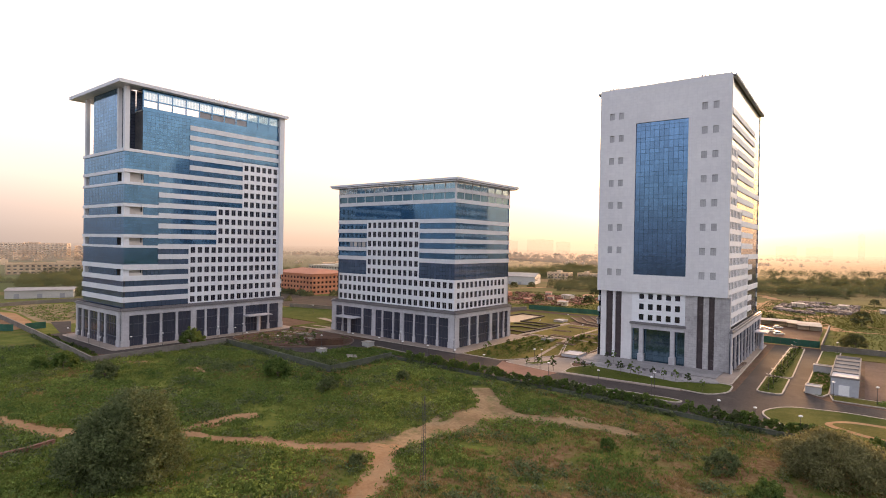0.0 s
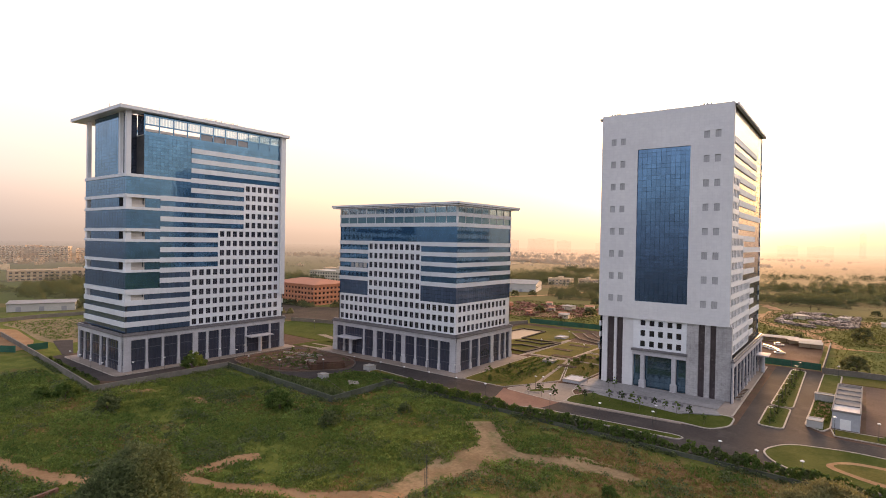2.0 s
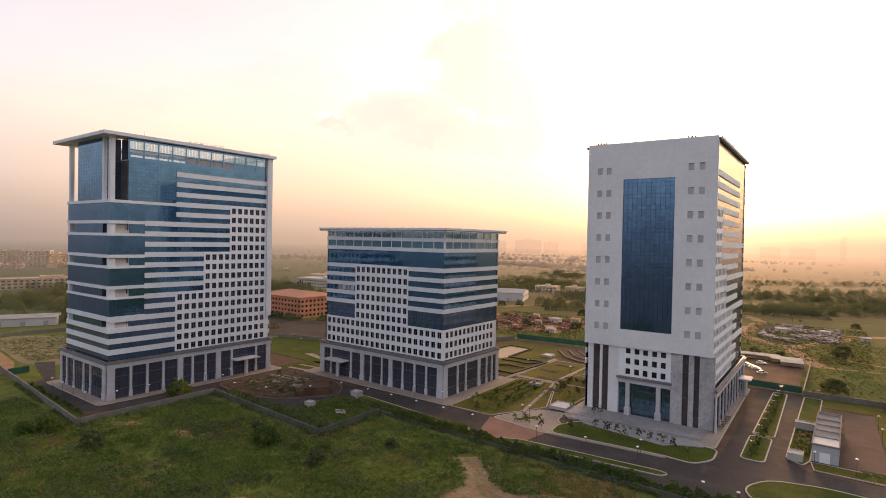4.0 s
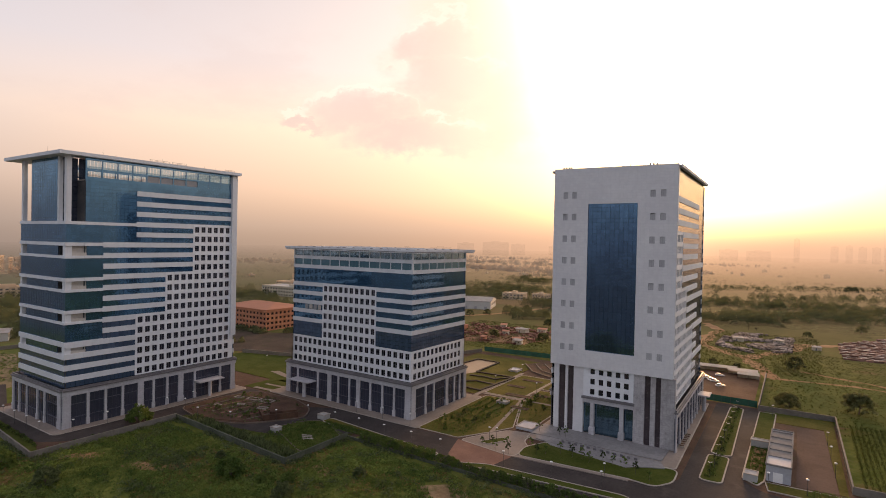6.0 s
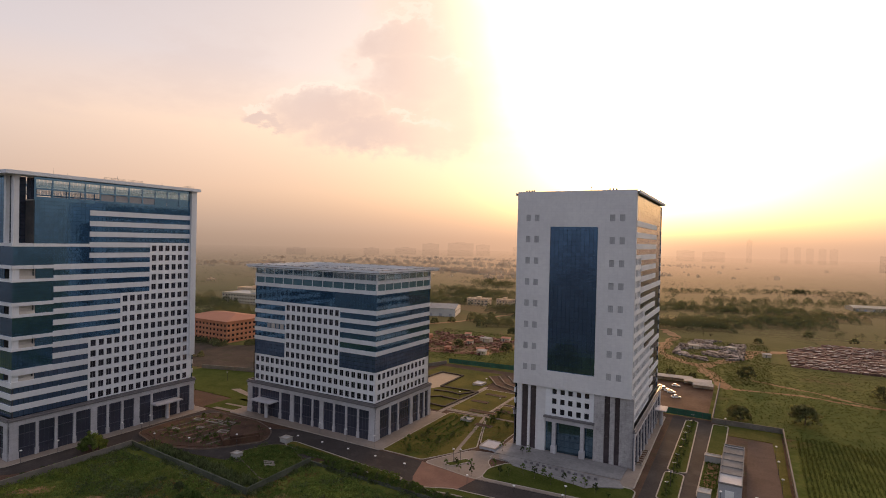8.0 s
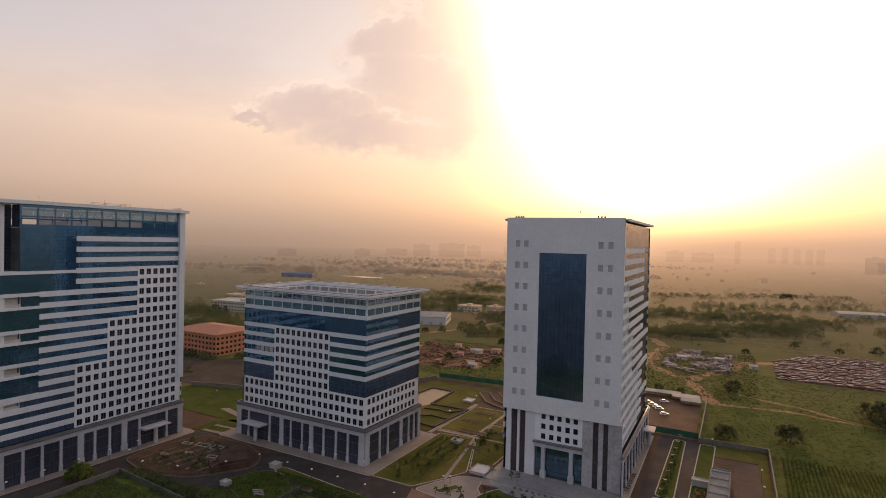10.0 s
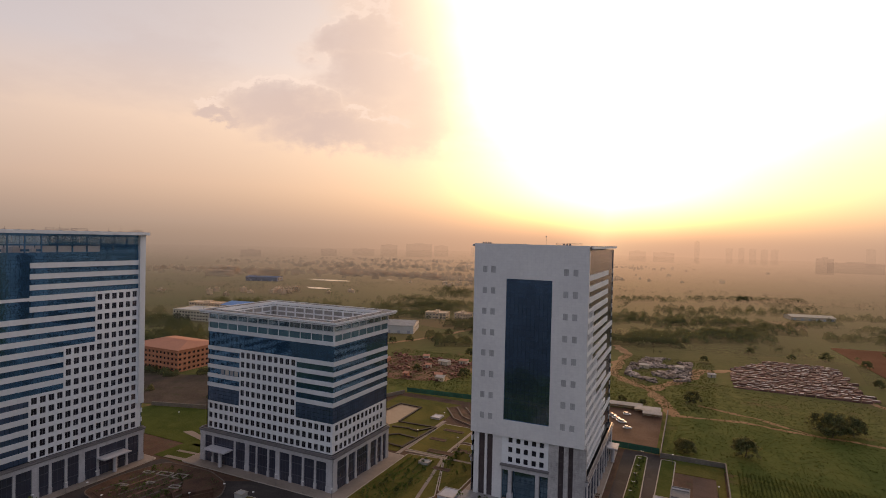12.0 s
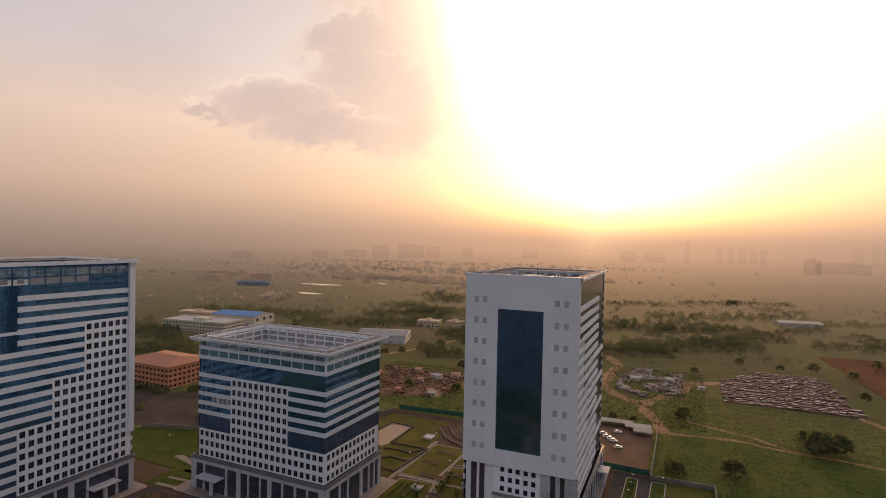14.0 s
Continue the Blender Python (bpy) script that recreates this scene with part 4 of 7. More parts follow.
def rooftop(parent, x0, x1, y0, y1, z, count, seed):
    """Plant boxes and pipes on a roof deck."""
    rnd = random.Random(seed)
    for i in range(count):
        x, y = rnd.uniform(x0, x1), rnd.uniform(y0, y1)
        a, b, h = rnd.uniform(1.5, 3.5), rnd.uniform(1.2, 2.6), rnd.uniform(1.4, 2.8)
        s = Shape().box(x, x + a, y, y + b, z, z + h).box(x + 0.2, x + a - 0.2, y + 0.2, y + b - 0.2, z + h, z + h + 0.25)
        s.tube((x + a / 2, y + b / 2, z + h + 0.25), (x + a / 2, y + b / 2, z + h + 0.6), 0.5, 0.45, 10)
        part("roof_unit", s, LOUVRE, parent)


FLOOR = 3.9


def build_west_tower():
    """The tall stepped tower: blue glass, white bands and a field of square windows."""
    x0, x1, y0, y1 = -250.0, -212.7, 87.6, 155.2
    b = thing("office_tower", "tall white office tower with blue glass bands and stepped window grid", "building", group="office towers")
    E, S, N, W = Face("E", x1), Face("S", y0), Face("N", y1), Face("W", x0)
    T = [84.3 - FLOOR * k for k in range(19)]
    low = 14.1
    # inner body
    s = Shape().box(x0 + 0.6, x1 - 0.6, y0 + 6.4, y1 - 0.6, 0.3, 86.6)
    part("body", s, CORE, b)
    part("wing_body", Shape().box(x0 + 6.0, x1 - 6.2, y0 + 0.6, y0 + 6.4, 0.3, 71.0), CORE, b)
    for a, c in ((14.1, 25.6), (29.9, 36.9), (40.9, 48.2), (52.2, 60.0), (64.6, 71.0)):
        for xa, xb in ((x1 - 6.2, x1 - 0.6), (x0 + 0.6, x0 + 6.0)):
            part("wing_body", Shape().box(xa, xb, y0 + 0.6, y0 + 6.4, a, c), CORE, b)
    # grid of square windows, in three steps
    cols = [113.55 + 2.905 * i for i in range(14)]
    holes = []
    for first, top, rows in ((8, T[3], 5), (4, T[8], 4), (0, T[12], 6)):
        sills = [top - FLOOR * r - 3.47 for r in range(rows)]
        holes += window_grid(E, b, cols[first:], sills, WIN, 1.95, 2.35)
    for first, za, zb in ((8, T[8], T[3]), (4, T[12], T[8]), (0, low, T[12])):
        edge = cols[first] - 1.75
        mine = [h for h in holes if za < h[2] < zb]
        wall = Shape()
        E.pierced(wall, edge, 153.0, za, zb, mine, 0.35)
        E.box(wall, edge, edge + 0.3, -0.5, -0.01, za, zb)
        part("window_wall", wall, CLAD, b)
    # white bands over glass, from the grid's steps to the corner
    for k, t in enumerate(T[:-1]):
        u_end = 153.0 if k < 3 else cols[8] - 1.75 if k < 8 else cols[4] - 1.75 if k < 12 else cols[0] - 1.75
        u_start = 111.8 if k < 5 else 100.0
        if k >= 14:
            u_start = y0 + 0.504
        band(E, b, u_start, u_end, t - 1.9, t)
        if u_end - u_start > 1:
            curtain(E, b, max(u_start, 94.5 if k in (14,) else u_start), u_end, t - FLOOR, t - 1.9, 1.5, 2.0, GLASS_LOW if k > 11 else None, trim="a" if k > 14 else "")
    # upper glass of the front
    curtain(E, b, 94.0, 111.8, 72.0, 86.6, 1.45, 1.3)
    curtain(E, b, 111.8, 153.0, T[0], 86.6, 1.45, 1.2)
    # corner wing: glass drums two storeys high, with open terraces between
    drums = ((64.6, 70.9), (52.2, 59.0), (40.9, 47.2), (29.9, 36.0))
    decks = ((63.4, 64.6), (59.0, 60.0), (51.0, 52.2), (47.2, 48.2), (39.7, 40.9), (36.0, 36.9), (28.2, 29.9), (23.9, 25.7))
    for za, zb in drums:
        curtain(E, b, y0, 111.8 if za > 64 else 100.0, za, zb, 1.45, 1.2, trim="a")
        curtain(S, b, x0, x1, za, zb, 1.45, 1.2, trim="b")
    for za, zb in decks:
        band(E, b, y0 + 6.1, 100.0, za, zb, -6.0, 0.14, "terrace_slab")
        band(S, b, x0 - 0.1, x1 + 0.14, za, zb, -6.0, 0.14, "terrace_slab")
    for za, zb in ((60.0, 63.4), (48.2, 51.0), (36.9, 39.7), (25.7, 28.2)):
        s = Shape().box(x1 - 2.4, x1 - 0.3, y0 + 0.2, y0 + 2.2, za, zb)
        part("corner_post", s, STRIP, b)
        s = Shape().box(x0 + 0.1, x0 + 1.6, y0 + 0.2, y0 + 1.6, za, zb)
        part("corner_post", s, STRIP, b)
        s = Shape().box(x1 - 5.0, x1 - 0.5, 94.2, 94.5, za, zb).box(x1 - 0.6, x1 - 0.25, 89.8, 94.5, za, za + 1.0)
        s.box(x1 - 1.5, x1 - 1.2, 90.2, 94.2, za, zb)
        part("terrace_wall", s, PLASTER, b)
        if za > 26.0:
            curtain(E, b, 94.5, 100.0, za, zb, 1.4, 1.6)
        curtain(S, b, x0 + 5.5, x1 - 6.0, za, zb, 1.4, 1.6)
    for za, zb in ((18.0, 21.9), (14.1, 18.0)):
        curtain(S, b, x0, x1, za, zb - 1.9, 1.5, 2.0, GLASS_LOW, trim="b")
        band(S, b, x0 - 0.1, x1 + 0.12, zb - 1.9, zb)
    curtain(S, b, x0, x1, 21.9, 23.9, 1.5, 2.0, GLASS_LOW, trim="b")
    # upper corner terrace
    s = Shape()
    E.box(s, y0 + 6.1, 111.8, -6.0, 0.15, 70.9, 72.0)
    S.box(s, x0 - 0.1, x1 + 0.15, -6.0, 0.15, 70.9, 72.0)
    part("terrace_edge", s, STRIP, b)
    s = Shape().box(-242.0, -219.4, y0 + 0.7, y0 + 6.4, 72.0, 94.6)
    part("upper_body", s, CORE, b)
    curtain(Face("S", y0 + 0.4), b, -242.0, -219.4, 72.0, 94.6, 1.5, 1.25)
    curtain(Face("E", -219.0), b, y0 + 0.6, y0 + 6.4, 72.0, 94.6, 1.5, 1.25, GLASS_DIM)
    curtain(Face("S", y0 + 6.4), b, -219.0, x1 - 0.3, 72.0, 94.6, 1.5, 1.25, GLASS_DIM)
    for xa, xb, ya, yb in ((-214.6, -213.0, y0 + 0.3, y0 + 1.9), (-219.8, -218.6, y0 + 0.3, y0 + 1.5), (x0 + 0.2, x0 + 1.6, y0 + 0.3, y0 + 1.7)):
        part("terrace_column", Shape().box(xa, xb, ya, yb, 72.0, 94.7), STRIP, b)
    # open screen storey round the roof
    deck = Shape().box(x0 + 0.5, x1 - 0.4, y0 + 6.4, y1 - 0.4, 86.6, 87.0)
    part("roof_deck", deck, CONCRETE, b)
    for face, a, c in ((E, 94.0, 153.0), (N, x0, x1), (W, 94.0, y1)):
        n = round((c - a) / 5.4)
        for i in range(n):
            ua, ub = a + (c - a) * i / n, a + (c - a) * (i + 1) / n
            piece("screen_post", face, GLASS, b, ua - 0.25, ua + 0.25, -0.3, -0.1, 86.6, 94.7)
            for za, zb in ((86.6, 88.0), (90.4, 90.9), (93.8, 94.7)):
                piece("screen_rail", face, GLASS, b, ua + 0.25, ub - 0.25, -0.48, -0.12, za, zb)
            for j in range(4):
                u = ua + 0.25 + (ub - ua - 0.5) * j / 4
                piece("screen_pane", face, CLEAR, b, u + 0.06, u + (ub - ua - 0.5) / 4 - 0.06, -0.35, -0.3, 90.9, 93.8)
            if i >= 4:
                piece("screen_panel", face, LOUVRE if i < 8 else GLASS, b, ua + 0.25, ub - 0.25, -0.42, -0.36, 88.0, 90.4)
    rooftop(b, x0 + 6, x1 - 9, 112, y1 - 8, 87.0, 9, 4)
    part("roof_canopy", ring(Shape(), -256.6, -210.6, 85.0, 155.8, 94.8, 95.8, 7.5), ROOFING, b)
    part("canopy_fascia", ring(Shape(), -257.0, -210.2, 84.6, 156.2, 94.75, 95.95, 0.4), STRIP, b)
    part("canopy_soffit", ring(Shape(), -256.6, -210.6, 85.0, 155.8, 94.7, 94.8, 7.4), CLAD, b)
    # rails, rods and small fixtures on the canopy
    for ya, yb in ((116.0, 124.0), (125.0, 131.0), (149.0, 153.5)):
        s = Shape().box(-211.8, -211.72, ya, yb, 96.75, 96.83).box(-211.8, -211.72, ya, yb, 96.3, 96.38)
        for i in range(4):
            y = ya + (yb - ya - 0.1) * i / 3
            s.box(-211.8, -211.72, y, y + 0.08, 95.95, 96.75)
        part("safety_rail", s, TRIM, b)
    for x, y, h in ((-222.0, 85.6, 1.9), (-211.6, 139.0, 1.2), (-213.0, 104.0, 1.0), (-240.0, 86.0, 1.0)):
        part("lightning_rod", Shape().tube((x, y, 95.8), (x, y, 95.95 + h), 0.06, 0.03, 6).tube((x, y, 95.8), (x, y, 96.2), 0.2, 0.16, 8), TRIM, b)
    for i in range(14):
        y = 90.0 + 4.6 * i
        part("canopy_fixture", Shape().box(-214.4, -213.7, y, y + 0.7, 95.8, 96.1), TRIM, b)
    # end fin
    s = Shape()
    E.box(s, 152.9, 155.4, -2.0, 0.9, 24.2, 96.0)
    part("end_fin", s, STRIP, b)
    s = Shape()
    E.box(s, 153.0, 154.6, -2.0, -0.05, low, 24.2)
    part("end_pier", s, CLAD, b)
    # plain backs
    for face, a, c in ((N, x0, x1), (W, y0 + 6.4, y1)):
        for k, t in enumerate(T[:-1]):
            band(face, b, a, c, t - 1.9, t)
            curtain(face, b, a, c, t - FLOOR, t - 1.9, 3.0, 2.0)
        curtain(face, b, a, c, T[0], 86.6, 3.0, 1.3)
    # base storey
    posts = [(88.2, 2.6), (95.0, 0.9), (100.9, 0.9), (106.9, 0.9), (113.6, 2.2), (118.6, 0.9), (124.1, 0.9), (129.8, 2.2),
             (136.0, 0.9), (147.9, 0.9), (154.2, 2.2)]
    colonnade(Face("E", x1 + 0.9), b, y0 - 0.8, y1 + 0.4, posts)
    colonnade(Face("S", y0 - 0.9), b, x0 - 2.6, x1 + 0.6, [(-252.0, 1.6), (-246.5, 0.8), (-240.0, 0.8), (-231.0, 0.9), (-225.0, 0.8), (-213.6, 2.6)])
    colonnade(Face("N", y1 + 0.5), b, x0 - 2.6, x1 + 0.6, [(-252.0, 1.6), (-240.0, 0.9), (-226.0, 0.9), (-213.6, 2.2)])
    colonnade(Face("W", x0 - 2.7), b, y0 - 0.6, y1 + 0.4, [(y, 0.9) for y in range(90, 156, 9)])
    entrance_canopy(Face("E", x1 + 0.9), b, 135.5, 147.0, 7.0, 4.6, 141.7)
    for i, y in enumerate((100, 124, 150)):
        part("mast", Shape().tube((-214 - 3 * i, y, 95.9), (-214 - 3 * i, y, 98.2), 0.05, 0.03, 6), MULLION, b)
    return b


def build_middle_tower():
    """The lower, broader block."""
    x0, x1, y0, y1 = -188.0, -123.2, 167.4, 206.2
    b = thing("office_block", "mid-rise white office block with blue glass bands and overhanging roof rim", "building", group="office towers")
    S, E, N, W = Face("S", y0), Face("E", x1), Face("N", y1), Face("W", x0)
    part("body", Shape().box(x0 + 0.6, x1 - 0.6, y0 + 0.6, y1 - 0.6, 0.3, 57.0), CORE, b)
    T = [49.0 - 3.87 * k for k in range(10)]
    cols = [x0 + 1.95 + 2.905 * i for i in range(22)]
    grid_cols = [c for c in cols if -170.0 < c < -141.0]
    ga, gb = grid_cols[0] - 1.6, grid_cols[-1] + 1.6
    # windowed wall of the front: a tall field over a full-width foot
    wall = Shape()
    holes = window_grid(S, b, grid_cols, [T[k] - 3.47 for k in range(6)], WIN, 1.95, 2.35)
    S.pierced(wall, ga, gb, T[6], T[0], holes, 0.35)
    holes = window_grid(S, b, cols, [T[k] - 3.32 for k in (6, 7, 8)], WIN, 1.95, 2.35)
    S.pierced(wall, x0, x1, T[9], T[6], holes, 0.35)
    S.box(wall, ga, ga + 0.3, -0.5, -0.01, T[6], T[0])
    S.box(wall, gb - 0.3, gb, -0.5, -0.01, T[6], T[0])
    part("window_wall", wall, CLAD, b)
    wall = Shape()
    holes = window_grid(E, b, [y0 + 2.7 + 2.9 * i for i in range(12)], [T[k] - 3.32 for k in (6, 7, 8)], WIN, 1.95, 2.35)
    E.pierced(wall, y0, y1, T[9], T[6], holes, 0.35)
    part("window_wall", wall, CLAD, b)
    part("window_wall", Shape().box(x0, x0 + 0.5, y0, y1, T[9], T[6]).box(x0, x1, y1 - 0.5, y1, T[9], T[6]), CLAD, b)
    runs = [(S, x0, ga), (S, gb, x1), (E, y0, y1), (N, x0, x1), (W, y0, y1)]
    for face, a, c in runs:
        out = 0.1 if face in (S, N) else -0.504
        out_a, out_c = (a - out if a in (x0, y0) else a), (c + out if c in (x1, y1) else c)
        for k in range(5):
            band(face, b, out_a, out_c, T[k] - 1.65, T[k], -0.5, 0.1)
            za = T[k + 1] if k < 4 else T[6]
            curtain(face, b, a, c, za, T[k] - 1.65, 1.45, 1.6, GLASS_LOW if k == 4 else None, trim=("b" if face is S and c == x1 else "a" if face is E else ""))
    for face, a, c in ((S, x0, x1), (E, y0, y1), (N, x0, x1), (W, y0, y1)):
        curtain(face, b, a, c, T[0], 55.0, 1.45, 1.5, trim=("b" if face is S else "a" if face is E else ""))
        out = 0.12 if face in (S, N) else -0.504
        band(face, b, a - out, c + out, 55.0, 56.5, -0.5, 0.12)
        band(face, b, a - out, c + out, 59.0, 60.4, -0.5, 0.12)
        n = round((c - a) / 5.2)
        for i in range(n + 1):
            u = a + (c - a) * i / n
            piece("screen_post", face, STRIP, b, u - 0.13, u + 0.13, -0.5, -0.12, 56.5, 62.9)
            if i < n:
                for j in range(3):
                    ua = u + (c - a) / n * j / 3 + 0.04
                    piece("screen_pane", face, CLEAR, b, ua, ua + (c - a) / n / 3 - 0.06, -0.4, -0.34, 60.42, 62.88)
                    piece("screen_pane", face, SCREEN, b, ua, ua + (c - a) / n / 3 - 0.06, -0.38, -0.32, 56.5, 59.0)
        # inner skin of the screen with posts
        inner = Shape()
        for i in range(n + 1):
            u = min(max(a + (c - a) * i / n, a + 2.5), c - 2.5)
            face.box(inner, u - 0.3, u + 0.3, -3.5, -2.9, 57.3, 62.9)
        for z in (57.3, 59.8, 62.2):
            face.box(inner, a + 2.9, c - 2.9, -3.4, -3.0, z, z + 0.6)
        panel = Shape()
        face.box(panel, a + 2.9, c - 2.9, -3.0, -2.92, 57.3, 62.8)
        part("inner_panel", panel, INNER_PANEL, b)
        tagged(part("inner_frame", inner, STRIP, b), kind="stuff")
    for i in range(4):
        ua = ga - 10.5 + 2.55 * i
        part("recess_panel", Shape().box(ua, ua + 1.9, y0 + 0.1, y0 + 0.2, T[3] + 0.15, T[2] - 1.8), PLASTER if i % 2 else LOUVRE, b)
    part("roof_deck", Shape().box(x0 + 0.5, x1 - 0.5, y0 + 0.5, y1 - 0.5, 56.9, 57.3), CONCRETE, b)
    rooftop(b, x0 + 12, x1 - 14, y0 + 10, y1 - 12, 57.3, 8, 9)
    part("roof_rim", ring(Shape(), -190.4, -120.8, 165.0, 208.6, 63.2, 64.1, 4.4), ROOF_GREY, b)
    part("rim_fascia", ring(Shape(), -190.8, -120.4, 164.6, 209.0, 63.45, 64.25, 0.4), STRIP, b)
    part("rim_kerb", ring(Shape(), -186.0, -125.2, 169.4, 204.2, 62.95, 64.3, 0.35), STRIP, b)
    part("rim_soffit", ring(Shape(), -190.4, -120.8, 165.0, 208.6, 62.9, 63.2, 4.3), CLAD, b)
    rnd = random.Random(5)
    pads = [(-186 + 4.6 * i + rnd.uniform(-0.8, 0.8), 167.6) for i in range(14)] + [(-184 + 5.4 * i + rnd.uniform(-0.8, 0.8), 206.4) for i in range(11)]
    pads += [(-123.2, 170 + 5.8 * i) for i in range(6)] + [(-188.4, 171 + 6.4 * i) for i in range(5)]
    for px, py in pads:
        part("roof_vent", Shape().box(px, px + rnd.uniform(0.8, 1.4), py - 0.4, py + 0.4, 64.1, 64.3).box(px + 0.15, px + 0.6, py - 0.25, py + 0.25, 64.3, 64.42), TRIM, b)
    posts = [(-189.4, 2.6), (-183.6, 0.8), (-171.3, 0.9), (-164.6, 2.0), (-159.5, 0.7), (-153.4, 0.7), (-148.6, 2.0),
             (-142.2, 0.9), (-136.1, 0.9), (-130.3, 0.9), (-123.8, 2.6)]
    colonnade(Face("S", y0 - 0.7), b, -190.7, -122.4, posts)
    colonnade(Face("E", x1 + 0.8), b, y0 - 0.5, y1 + 0.4, [(168.2, 2.6), (176.3, 0.9), (182.0, 0.9), (191.5, 1.8), (197.4, 0.8), (201.6, 0.8), (205.8, 1.8)])
    colonnade(Face("N", y1 + 0.5), b, -190.7, -122.4, [(-189.4 + 8.2 * i, 1.2) for i in range(9)])
    colonnade(Face("W", x0 - 2.8), b, y0 - 0.5, y1 + 0.4, [(168.2, 2.2), (178, 1), (188, 1), (198, 1), (205.5, 2)])
    entrance_canopy(Face("S", y0 - 0.7), b, -184.5, -172.5, 7.0, 4.8, -177.2)
    return b


def build_east_tower():
    """The tall slab with a blank stone front and one great glazed panel. Built round its front corner."""
    b = thing("stone_tower", "tall pale stone tower with one deep blue glazed panel", "building", pose(-35.2, 192.5, 0, 0, 0, 1.2), "office towers")
    wide, long, top = 42.2, 66.0, 94.6
    x0, x1, y0, y1 = -wide, 0.0, 0.0, long
    S, E, N, W = Face("S", y0), Face("E", x1), Face("N", y1), Face("W", x0)
    part("body", Shape().box(x0 + 3.0, x1 - 0.7, y0 + 3.2, y1 - 0.7, 0.3, 86.6), CORE, b)
    # upper front
    wall = Shape()
    sills = [84.0 - 7.8 * k for k in range(8)]
    holes = window_grid(S, b, [-37.9, -34.65, -7.75, -4.45], sills, PUNCH, 1.7, 2.3)
    holes.append((-29.6, -12.6, 30.0, 82.0))
    S.pierced(wall, x0, x1, 23.9, top, holes, 0.8)
    for xa, xb, za, zb in ((x0, x1, 82.0, top), (x0, -29.6, 23.9, 82.0), (-12.6, x1, 23.9, 82.0), (-29.6, -12.6, 23.9, 30.0)):
        part("wall_back", Shape().box(xa, xb, 0.8, 1.2, za, zb), CLAD_R, b)
    part("coping", Shape().box(x0, x1, 0.004, 1.2, top, top + 0.12), CLAD_R, b)
    part("front_wall", wall, CLAD_R, b)
    # great glazed panel, pane by pane
    cols = 11
    tall = Shape().box(0, 1.0, -0.04, 0.04, 0, 1.0).mesh("glass_pane", GLASS_R)
    dx = 17.0 / cols
    grid = Shape()
    z, k = 30.0, 0
    while z < 81.9:
        h = min(2.5 if k % 2 == 0 else 1.4, 82.0 - z)
        for i in range(cols):
            part("glass_pane", tall, None, b, m=pose(-29.6 + dx * i, 0.6, z) @ Matrix.Diagonal((dx, 1, h, 1)))
        S.box(grid, -29.6, -12.6, -0.55, -0.46, z - 0.04, z + 0.04)
        z, k = z + h, k + 1
    for i in range(cols + 1):
        S.box(grid, -29.6 + dx * i - 0.04, -29.6 + dx * i + 0.04, -0.55, -0.46, 30.0, 82.0)
    part("mullions", grid, MULLION, b)
    # lower front, set back
    F = Face("S", 0.7)
    wall = Shape()
    holes = []
    for z, h in ((21.7, 1.8), (18.1, 2.0), (14.5, 2.0)):
        for u in (-26.75, -23.75, -20.9, -17.9, -15.05):
            holes.append((u - 0.8, u + 0.8, z, z + h))
            put_window(LOW_KIT, b, F.at(u, -0.25, z) @ Matrix.Diagonal((1, 1, h / 2.0, 1)))
    F.pierced(wall, -30.0, -12.6, 13.8, 23.9, holes, 0.35)
    part("lobby_wall", wall, CLAD, b)
    for ua, ub, material in ((x0 + 1.2, -39.1, CLAD_R), (-36.7, -35.8, CLAD_R), (-33.6, -30.0, CLAD_R), (-12.6, -9.0, STAINED), (-7.1, -5.5, STAINED), (-3.8, 0.7, STAINED)):
        s = Shape()
        F.box(s, ua, ub, -1.4, 0.0, 0.4, 23.9)
        part("stone_pier", s, material, b)
    for ua, ub in ((-39.1, -36.7), (-35.8, -33.6), (-9.0, -7.1), (-5.5, -3.8)):
        s = Shape()
        F.box(s, ua, ub, -1.2, -0.7, 0.4, 23.9)
        n = 14
        for i in range(n):
            F.box(s, ua, ub, -0.7, -0.62, 0.4 + 23.5 * i / n, 0.52 + 23.5 * i / n)
        part("slot_window", s, SLOT, b)
    s = Shape()
    F.box(s, -30.4, -12.2, -1.4, 0.9, 13.0, 13.7)
    part("portal_cornice", s, TRIM, b)
    s = Shape()
    F.box(s, -30.0, -12.6, -1.4, 0.5, 11.6, 13.0)
    for u in (-26.6, -16.4):
        F.box(s, u - 0.65, u + 0.65, -0.9, 0.5, 0.4, 11.6)
        F.box(s, u - 0.95, u + 0.95, -0.9, 0.8, 0.4, 3.0)
    part("portal", s, STONE, b)
    curtain(Face("S", 2.0), b, -30.0, -12.6, 0.4, 11.6, 1.75, 2.3, GLASS_LOBBY)
    # long side: windows at the front, bands behind
    T = [84.3 - FLOOR * k for k in range(19)]
    cols = [2.9 + 2.75 * i for i in range(16)]
    steps = ((4, T[8], T[3]), (8, T[12], T[8]), (14, 14.1, T[12]))
    for count, za, zb in steps:
        n = round((zb - za) / FLOOR)
        mine = window_grid(E, b, cols[:count], [zb - FLOOR * r - 3.47 for r in range(n)], WIN, 1.95, 2.35)
        wall = Shape()
        E.pierced(wall, 1.2, cols[count - 1] + 1.6, za, zb, mine, 0.35)
        E.box(wall, cols[count - 1] + 1.3, cols[count - 1] + 1.6, -0.5, -0.01, za, zb)
        part("window_wall", wall, CLAD, b)
    wall = Shape()
    E.box(wall, 1.2, 2.2, -0.5, 0.0, T[3], top)
    part("edge_pier", wall, CLAD, b)
